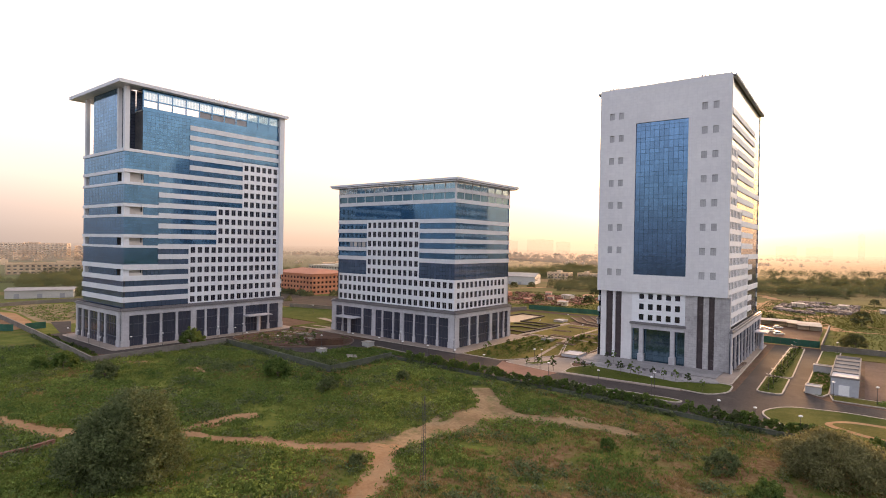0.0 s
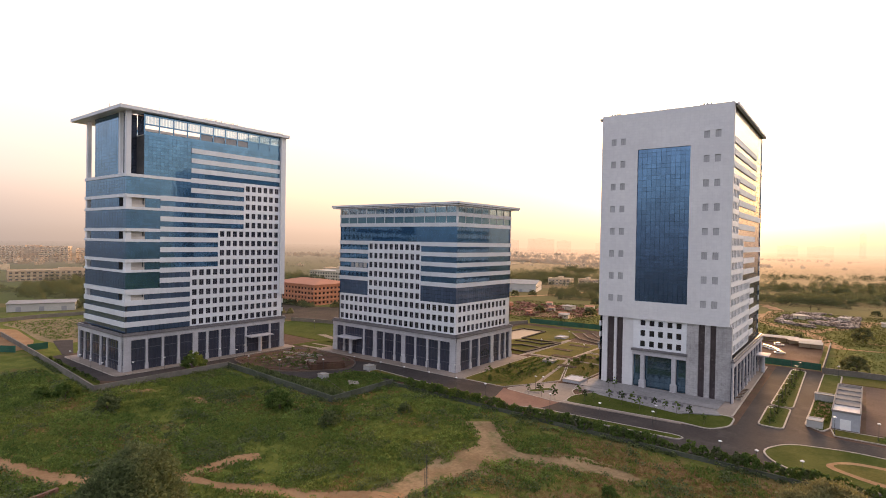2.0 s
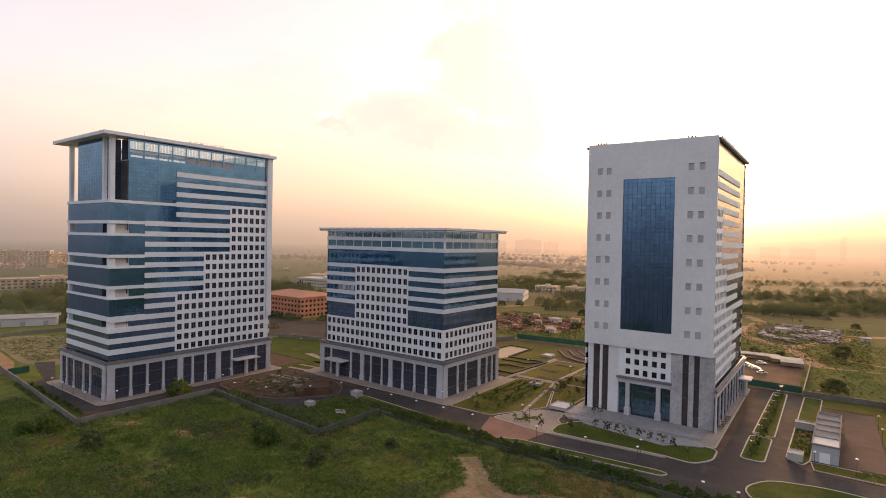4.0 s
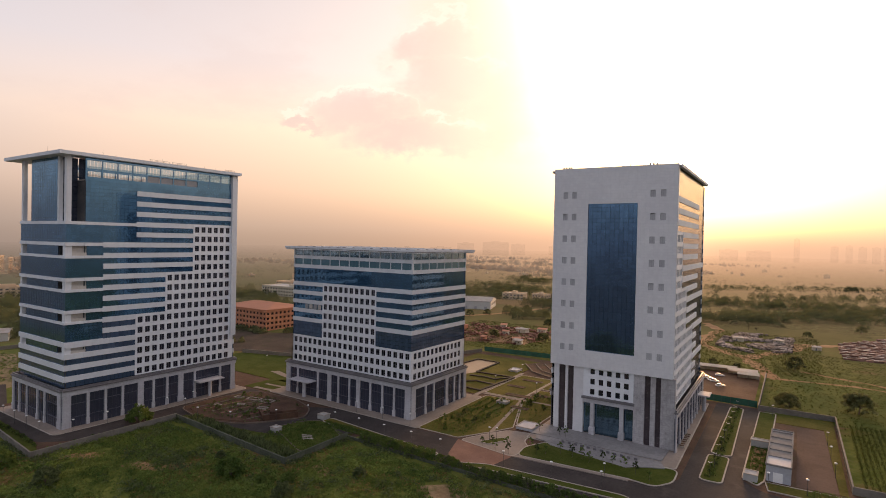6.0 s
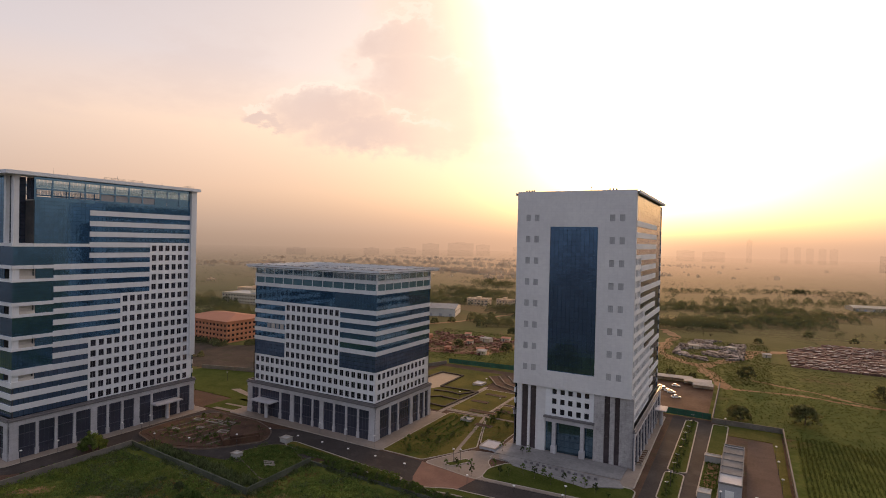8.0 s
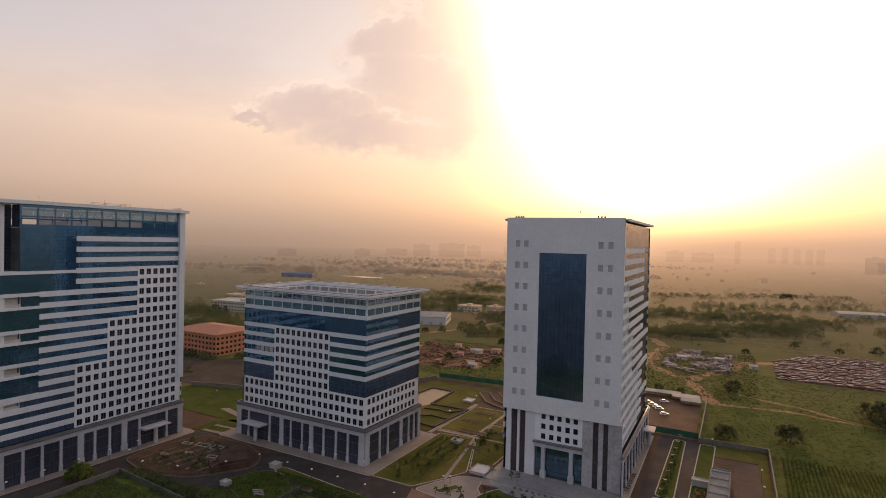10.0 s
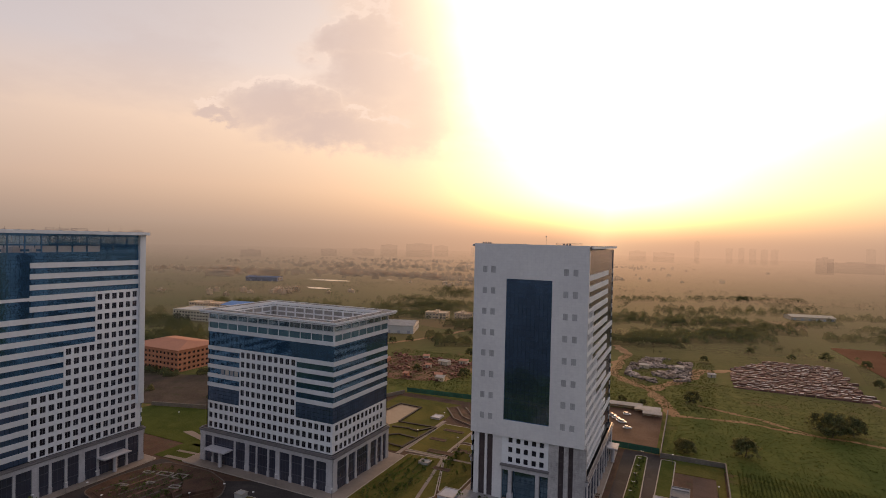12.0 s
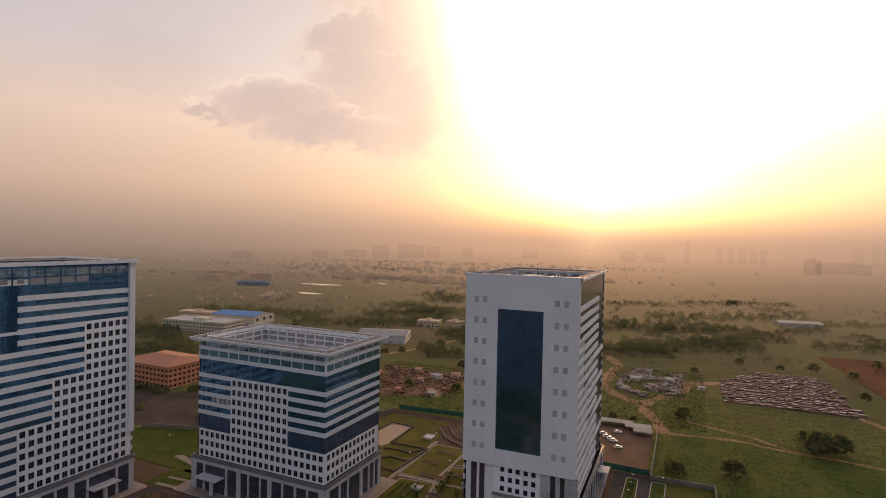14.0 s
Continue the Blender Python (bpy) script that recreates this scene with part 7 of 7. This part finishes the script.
def hut(x, y, turn, wide, deep, high, wall_m, roof_m):
    """A small one-room hut with a lean-to roof, a door and a window."""
    ob = thing("hut", "small single-room hut with a sheet roof", "hut", pose(x, y, 0.0, 0, 0, turn), "small huts")
    a, b = wide / 2, deep / 2
    s = Shape()
    Face("S", -b).pierced(s, -a, a, -0.1, high, [(-a * 0.5, -a * 0.5 + 0.9, 0.05, 2.0), (a * 0.2, a * 0.2 + 0.9, 1.0, 1.9)], 0.25)
    part("wall", s, wall_m, ob)
    part("wall", Shape().box(-a, -a + 0.25, -b + 0.25, b, -0.1, high), wall_m, ob)
    part("wall", Shape().box(a - 0.25, a, -b + 0.25, b, -0.1, high), wall_m, ob)
    part("wall", Shape().box(-a + 0.25, a - 0.25, b - 0.25, b, -0.1, high), wall_m, ob)
    part("door", Shape().box(-a * 0.5, -a * 0.5 + 0.9, -b + 0.15, -b + 0.22, 0.05, 2.0), TRIM, ob)
    s = Shape()
    lo = [(-a - 0.4, -b - 0.5), (a + 0.4, -b - 0.5), (a + 0.4, b + 0.3), (-a - 0.4, b + 0.3)]
    s.poly([(x, y, high + 0.1 + (0.5 if y > 0 else 0.0)) for x, y in lo]).poly([(x, y, high + 0.02 + (0.5 if y > 0 else 0.0)) for x, y in lo[::-1]])
    part("roof", s, roof_m, ob)


r = random.Random(52)
for k in range(11):
    hx, hy = r.uniform(-232, -158), r.uniform(334, 396)
    hut(hx, hy, r.uniform(-25, 25), r.uniform(3.5, 8), r.uniform(3, 5), r.uniform(2.3, 2.9), (BEIGE, BEIGE, ORANGE)[k % 3], (SHEET, RED_ROOF, RED_ROOF)[k % 3])
for k, (hx, hy) in enumerate([(-39, 452), (-14, 458), (8, 446)]):
    hut(hx, hy, r.uniform(-25, 25), r.uniform(3.5, 7), r.uniform(3, 4.5), r.uniform(2.2, 2.7), BEIGE, SHEET)
COVER = veiled(surface("pale_boards", (0.34, 0.28, 0.25), (0.55, 0.48, 0.44), 0.1, 0.8, 0.9, per_island=1.0))
s, caps = Shape(), Shape()
r = random.Random(7)
for k in range(22):
    y = 420 + 5.0 * k
    x = 22 + max(0, k - 12) * 3.2 + r.uniform(-2, 2)
    while x < 97 - k * 0.1:
        wd, dp, h = r.uniform(2.0, 7.0), r.uniform(2.0, 2.9), r.uniform(0.9, 1.7)
        ya = y + r.uniform(-0.25, 0.25)
        s.box(x, x + wd, ya, ya + dp, -0.1, h)
        if r.random() < 0.7:
            c = r.uniform(0, wd * 0.4)
            caps.box(x + c, x + c + (wd - c) * r.uniform(0.4, 1.0), ya + 0.2, ya + dp * 0.7, h, h + 0.12)
        x += wd + r.uniform(0.1, 0.9)
tagged(part("stack_covers", caps, COVER), "pale sheets and boards laid on the brick stacks", "covers", kind="stuff")
tagged(part("brick_stacks", s, PINK), "long rows of stacked pinkish bricks drying", "bricks", kind="stuff")
FIELD_GREEN = surface("field_green", (0.058, 0.078, 0.016), (0.096, 0.110, 0.026), 0.04, 0.6, 0.95, bump=0.4, bump_scale=3.0, stains=(0.05, (0.11, 0.115, 0.035), 0.5), spec=0.05)
DARK_PLOT = surface("dark_plot", (0.052, 0.038, 0.029), (0.095, 0.068, 0.052), 0.08, 0.8, 0.95, bump=0.6, bump_scale=1.5, stains=(0.12, (0.045, 0.048, 0.02), 0.8), spec=0.1)
BROWN_FIELD = surface("ploughed_field", (0.12, 0.05, 0.028), (0.17, 0.078, 0.044), 0.03, 0.4, 0.95, bump=0.3, spec=0.02)
plot("ploughed_field", [(112, 640), (240, 650), (215, 470), (128, 480)], 0.08, BROWN_FIELD, "bare brown ploughed field", "field", r=8)
plot("green_field", [(-13, 262), (120, 250), (130, 330), (60, 342), (-8, 332)], 0.05, FIELD_GREEN, "bright green field beyond the wall", "field", r=4)
plot("bare_ground", [(-320, 190), (-275, 210), (-195, 236), (-172, 292), (-290, 284), (-316, 262), (-384, 261), (-380, 236), (-345, 212)], 0.05, DARK_PLOT, "dark bare building plot", "ground", r=6)
plot("sandy_ground", [(-372, 90), (-386, 107), (-367, 127), (-291, 103), (-286, 92), (-306, 88), (-347, 92)], 0.05, SAND, "sandy plot of dry grass beyond the wall", "ground", r=4)
plot("bare_ground", [(-360, 84), (-347, 90.5), (-306, 86.5), (-286, 80), (-283, 70), (-300, 70)], 0.07, DIRT, "orange bare earth beside the boundary wall", "ground", r=2)
plot("road", [(-300, 92), (-262, 84), (-262, 88), (-296, 99)], 0.06, ASPHALT, "short grey road behind the tower", "road", r=1)
wall_run("boundary_wall", [(-381, 84), (-386, 112), (-384, 136), (-300, 120)], 2.0, 0.3, WALL, "weathered grey boundary wall with coping")
for i in range(9):
    x, y = -371 + 9.2 * i, 96 + 2.0 * (i % 3) * 4
    path_strip("planting_row", [(x, y), (x + 6, y + 8)], 1.4, SOIL, "dark row of soil in the sandy plot", 140 + i, 0.1)
for i, (pts, wide_m) in enumerate([([(-72, 540), (-62, 514), (-56, 500), (-60, 470), (-58, 420), (-48, 404), (-30, 388), (-20, 360), (-12, 334)], 7.5), ([(-30, 386), (-8, 430), (0, 462), (22, 476)], 9.0),
                                   ([(-14, 333), (20, 340), (52, 333), (76, 332), (130, 318)], 3.0), ([(0, 362), (30, 350), (54, 334)], 2.6), ([(-222, 560), (-232, 508), (-246, 462), (-262, 430)], 6.0), ([(-152, 372), (-160, 350), (-158, 336)], 8.0), ([(96, 424), (110, 400), (118, 380)], 5.0),
                                   ([(-160, 352), (-152, 372), (-150, 396)], 7.0)]):
    path_strip("dirt_path", pts, wide_m, DIRT, "pale dirt track across the fields", 70 + i, 0.12)

for pts in ([(-690, 845), (-660, 822), (-628, 826), (-622, 838), (-655, 846)], [(-820, 1000), (-740, 985), (-700, 1010), (-720, 1022), (-790, 1014)], [(-668, 1100), (-650, 1096), (-645, 1110), (-664, 1114)]):
    plot("pond", pts, 0.12, FAR_WATER, "pale sheet of standing water in the fields", "water", r=6)

# ---- trees beyond ----
FAR_TREE = [tree_kit(80 + i, 5.2, 1.2, 7.4, 95, 46, 0.42, FIELD_LEAF, 0.25) for i in range(3)]
far_trees = [(-4, 276, 0.85), (-7, 282, 0.6), (20, 284, 1.15), (62, 336, 1.6), (72, 342, 1.35), (58, 348, 1.1), (-3, 366, 1.0), (-42, 345, 0.6), (-30, 346, 0.5), (110, 300, 1.2), (125, 360, 1.1), (3, 500, 0.7), (96, 560, 1.0), (112, 470, 0.8),
             (-148, 352, 0.9), (-185, 352, 0.7), (-172, 420, 0.9), (-255, 436, 0.8), (-246, 452, 0.75), (-266, 428, 0.7), (-300, 330, 0.9), (-318, 350, 0.8), (-410, 260, 1.0), (-440, 240, 1.1), (-400, 200, 0.9), (-380, 230, 0.8), (-110, 470, 0.8), (-96, 520, 0.9), (-84, 455, 0.6), (120, 540, 0.9), (150, 600, 1.0), (135, 440, 0.8), (-195, 470, 0.8), (-228, 500, 0.9), (-180, 520, 0.9), (-215, 540, 1.0), (40, 560, 0.8), (70, 548, 0.7), (-285, 455, 0.8), (-275, 448, 0.7)]
for i, (x, y, k) in enumerate(far_trees):
    plant("tree", FAR_TREE[i % 3], "rounded dark green tree in the open fields", "tree", x, y, 70.0 * i, k, "field trees")


def add_leaf(sh, r, c, size):
    """One spray of leaves, a tilted diamond."""
    c = Vector(c)
    a = Vector((r.gauss(0, 1), r.gauss(0, 1), r.gauss(0, 0.6))).normalized()
    b = a.cross(Vector((r.gauss(0, 1), r.gauss(0, 1), r.gauss(0, 1)))).normalized()
    k = size * r.uniform(0.6, 1.4)
    sh.poly([c - a * k, c + b * k * 0.7, c + a * k, c - b * k * 0.7])


def woods(name, label, belts, seed, material, step, crown, sprays, solid=True, tall=1.0):
    """Belts of trees far off as one object: a closed canopy of rough crowns. belts: (x0, y0, x1, y1, spread, count)."""
    r, g = random.Random(seed), np.random.default_rng(seed)
    sh = Shape()
    for x0, y0, x1, y1, spread, count in belts:
        length = math.hypot(x1 - x0, y1 - y0)
        dx, dy = (x1 - x0) / length, (y1 - y0) / length
        trees = np.array([(r.uniform(0, length), r.gauss(0, spread * 0.75), crown * r.uniform(0.55, 1.35), tall * r.uniform(3.2, 8.6)) for _ in range(count)])
        for _ in range(count * sprays):
            t = trees[r.randrange(count)]
            a, e, k = r.uniform(0, 2 * math.pi), r.uniform(0.1, 1.0), r.uniform(0.5, 1.05)
            p, q = t[0] + t[2] * k * math.cos(a) * math.sqrt(1 - e * e * 0.9), t[1] + t[2] * k * math.sin(a) * math.sqrt(1 - e * e * 0.9)
            add_leaf(sh, r, (x0 + dx * p - dy * q, y0 + dy * p + dx * q, t[3] * (0.35 + 0.8 * e)), crown * 0.27)
        if not solid:
            continue
        us = np.arange(-8, length + 8, step)
        vs = np.arange(-2.1 * spread - 5, 2.1 * spread + 5, step)
        gu, gv = np.meshgrid(us, vs, indexing="ij")
        gu, gv = gu + g.normal(0, step * 0.22, gu.shape), gv + g.normal(0, step * 0.22, gv.shape)
        d2 = ((gu[..., None] - trees[:, 0]) ** 2 + (gv[..., None] - trees[:, 1]) ** 2) / trees[:, 2] ** 2
        h = (trees[:, 3] * np.clip(1.0 - d2, 0, 1) ** 0.32).max(axis=-1)
        h = np.where(h > 0.2, h * g.uniform(0.8, 1.15, h.shape), -0.3)
        ids = {}
        for i in range(len(us) - 1):
            for k in range(len(vs) - 1):
                if max(h[i, k], h[i + 1, k], h[i, k + 1], h[i + 1, k + 1]) < 0.2:
                    continue
                face = []
                for a, b in ((i, k), (i + 1, k), (i + 1, k + 1), (i, k + 1)):
                    if (a, b) not in ids:
                        ids[a, b] = len(sh.v)
                        p, q = float(gu[a, b]), float(gv[a, b])
                        sh.v.append((x0 + dx * p - dy * q, y0 + dy * p + dx * q, float(h[a, b])))
                    face.append(ids[a, b])
                sh.f.append(tuple(face))
    return tagged(part(name, sh, material), label, "trees", kind="stuff")


def scattered_trees(name, label, count, seed, near, far, material, thick):
    """Single trees and short hedgerows dotted over the far fields, as one object."""
    r, sh = random.Random(seed), Shape()
    while count > 0:
        dist, at = near + (far - near) * r.random() ** 1.3, radians(r.uniform(-30, 72))
        x, y = -math.sin(at) * dist, math.cos(at) * dist
        if noise.noise(Vector((x * 0.004, y * 0.004, seed))) < -0.18 or (-5 < x < 250 and y < 560) or (-245 < x < -60 and y < 430) or (70 < x < 190 and 800 < y < 950) or (-620 < x < -240 and y < 560):
            continue
        run = r.choice((1, 1, 2, 4, 8, 14))
        tilt = at + r.choice((0.0, 1.57)) + r.uniform(-0.3, 0.3)
        for i in range(run):
            tx, ty = x + math.cos(tilt) * i * r.uniform(5, 9), y + math.sin(tilt) * i * r.uniform(5, 9)
            rad, high = r.uniform(1.5, 3.6), r.uniform(2.6, 6.6)
            sh.tube((tx, ty, -0.2), (tx, ty, high * 0.55), 0.25, 0.15, 5)
            for _ in range(thick):
                a, e, k = r.uniform(0, 2 * math.pi), r.uniform(-0.5, 1.0), r.uniform(0.2, 1.0)
                q = rad * k * math.sqrt(max(0.1, 1 - e * e))
                add_leaf(sh, r, (tx + q * math.cos(a), ty + q * math.sin(a), high * (0.62 + 0.36 * e)), rad * 0.46)
            count -= 1
    return tagged(part(name, sh, material), label, "trees", kind="stuff")


woods("far_woods", "belts of hazy trees between the fields", [
    (-84, 552, -20, 572, 9, 95), (-60, 590, 60, 660, 17, 210), (10, 640, 92, 745, 13, 150), (-118, 640, -70, 800, 16, 70), (-40, 720, 70, 770, 10, 60), (96, 770, 150, 842, 9, 30),
    (-135, 968, -40, 1030, 13, 80), (-20, 1050, 70, 1112, 10, 110), (60, 1116, 165, 1128, 9, 90), (95, 1020, 160, 1024, 6, 26), (176, 790, 195, 722, 10, 40), (170, 560, 260, 640, 12, 30),
    (-395, 562, -290, 625, 15, 120), (-430, 770, -300, 700, 24, 150), (-450, 980, -360, 840, 28, 120), (-437, 530, -400, 568, 9, 40), (-250, 640, -160, 600, 18, 110), (-240, 780, -130, 720, 22, 110),
    (-470, 330, -380, 250, 20, 70), (-620, 420, -480, 400, 20, 70), (-700, 300, -500, 160, 26, 150), (-520, 250, -410, 150, 26, 130), (-640, 260, -560, 150, 25, 90), (-900, 420, -650, 250, 40, 170), (-480, 215, -440, 170, 10, 36), (-640, 420, -470, 300, 30, 110), (-560, 330, -450, 210, 20, 90), (230, 380, 330, 480, 18, 60), (-60, 850, 150, 960, 30, 120), (-70, 700, 40, 800, 24, 110), (200, 700, 330, 760, 16, 80), (-330, 640, -200, 700, 30, 60), (-252, 566, -150, 536, 18, 120), (-236, 480, -196, 452, 8, 24), (-640, 570, -450, 606, 22, 150), (-478, 392, -402, 330, 11, 60), (-400, 640, -330, 720, 22, 90), (120, 690, 230, 720, 7, 60), (150, 880, 260, 930, 8, 40)], 21, LEAF_MID, 1.5, 4.4, 9)
woods("plot_shrubs", "dark shrubs and small trees along the bare plot", [
    (-382, 255, -318, 258, 2.5, 46), (-312, 268, -286, 288, 3, 26), (-300, 290, -200, 300, 5, 60), (-318, 300, -306, 360, 4, 34), (-345, 215, -300, 226, 7, 22), (-262, 236, -222, 250, 6, 18)], 23, LEAF_MID, 0.9, 2.3, 14, True, 0.5)
r = random.Random(77)
belts = []
for k in range(46):
    dist, at = 760 + 620 * r.random() ** 1.1, radians(r.uniform(-26, 76))
    x, y = -math.sin(at) * dist, math.cos(at) * dist
    half, tilt = r.uniform(40, 170), r.uniform(-0.35, 0.35) + at * 0.7
    if abs(x - 132) < 60 + half and abs(y - 870) < 90:
        continue
    belts.append((x - half * math.cos(tilt), y - half * math.sin(tilt), x + half * math.cos(tilt), y + half * math.sin(tilt), r.uniform(6, 18), int(half / 3.2)))
woods("distant_woods", "hazy distant tree lines on the plain", belts, 22, LEAF_HAZED, 4.2, 6.0, 4, False)
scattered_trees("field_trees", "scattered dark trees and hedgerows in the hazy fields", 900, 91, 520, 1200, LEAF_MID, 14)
scattered_trees("remote_trees", "remote hazy trees dotted over the plain", 4000, 92, 1050, 2900, LEAF_HAZED, 6)


# ---- distant town ----
def town(name, label, belts, seed, low, high):
    r, s = random.Random(seed), Shape()
    for x0, y0, x1, y1, spread, count in belts:
        for _ in range(count):
            t = r.random()
            x, y = x0 + (x1 - x0) * t + r.gauss(0, spread), y0 + (y1 - y0) * t + r.gauss(0, spread * 0.6)
            a, b, h = r.uniform(2.5, 6.5), r.uniform(2.5, 6), r.uniform(low, high)
            s.box(x - a, x + a, y - b, y + b, -0.2, h)
            s.box(x - a * 0.3, x + a * 0.2, y - b * 0.3, y + b * 0.4, h, h + 2.2)
            for k in range(int(h / 3.2)):
                s.box(x - a * 0.8, x + a * 0.8, y - b - 0.25, y - b, 3.2 * k + 2.6, 3.2 * k + 3.0)
    return tagged(part(name, s, TOWN), label, "town", kind="stuff")


town("distant_town", "low distant houses scattered over the plain", [
    (-1400, 1000, -500, 1350, 90, 240), (-1600, 1500, -560, 1900, 140, 150), (-1700, 560, -1050, 330, 110, 130), (-480, 1050, -180, 1200, 40, 40), (-760, 640, -560, 800, 30, 16),
    (-1300, 1500, -300, 1750, 120, 260), (-1500, 2000, -200, 2300, 160, 260), (-900, 1150, -640, 1250, 40, 60), (-620, 1650, -200, 1500, 60, 90), (-1000, 1350, -420, 1180, 60, 150), (-1250, 1150, -980, 1000, 50, 60)], 31, 3, 9)


def far_block(x, y, wide, deep, high, turn, label):
    """A distant apartment tower with floor ledges."""
    ob = thing("far_tower", label, "building", pose(x, y, 0, 0, 0, turn), "distant towers")
    part("wall", Shape().box(-wide / 2, wide / 2, -deep / 2, deep / 2, -1, high), TOWN_FAR, ob)
    part("roof_house", Shape().box(-wide / 6, wide / 6, -deep / 6, deep / 6, high, high + 5), TOWN_FAR, ob)


def bearing(px, dist, t_yaw=24.5):
    """A place at a bearing to the right of the last view's middle, in degrees."""
    a = radians(t_yaw - px)
    return -math.sin(a) * dist, math.cos(a) * dist


for deg, dist, wd, high in ((23.9, 3300, 26, 118), (26.6, 3500, 34, 84), (27.6, 3500, 30, 86), (28.5, 3500, 34, 82), (29.4, 3500, 34, 80), (30.2, 3500, 36, 80), (33.9, 2500, 56, 58),
                            (37.0, 3600, 40, 96), (38.2, 3600, 30, 110), (-3.3, 3000, 140, 70), (-6.4, 3000, 90, 62), (-1.0, 3200, 80, 60), (18.6, 3300, 90, 56), (21.0, 3300, 110, 52), (-12.5, 2900, 80, 34), (-20.0, 2700, 90, 30), (36.0, 2700, 180, 40),
                            (2.6, 3300, 60, 54), (9.0, 3400, 90, 46), (-9.0, 3100, 120, 36)):
    x, y = bearing(deg, dist)
    far_block(x, y, wd, 26, high, 24.5 - deg, "distant pale tower on the hazy skyline")
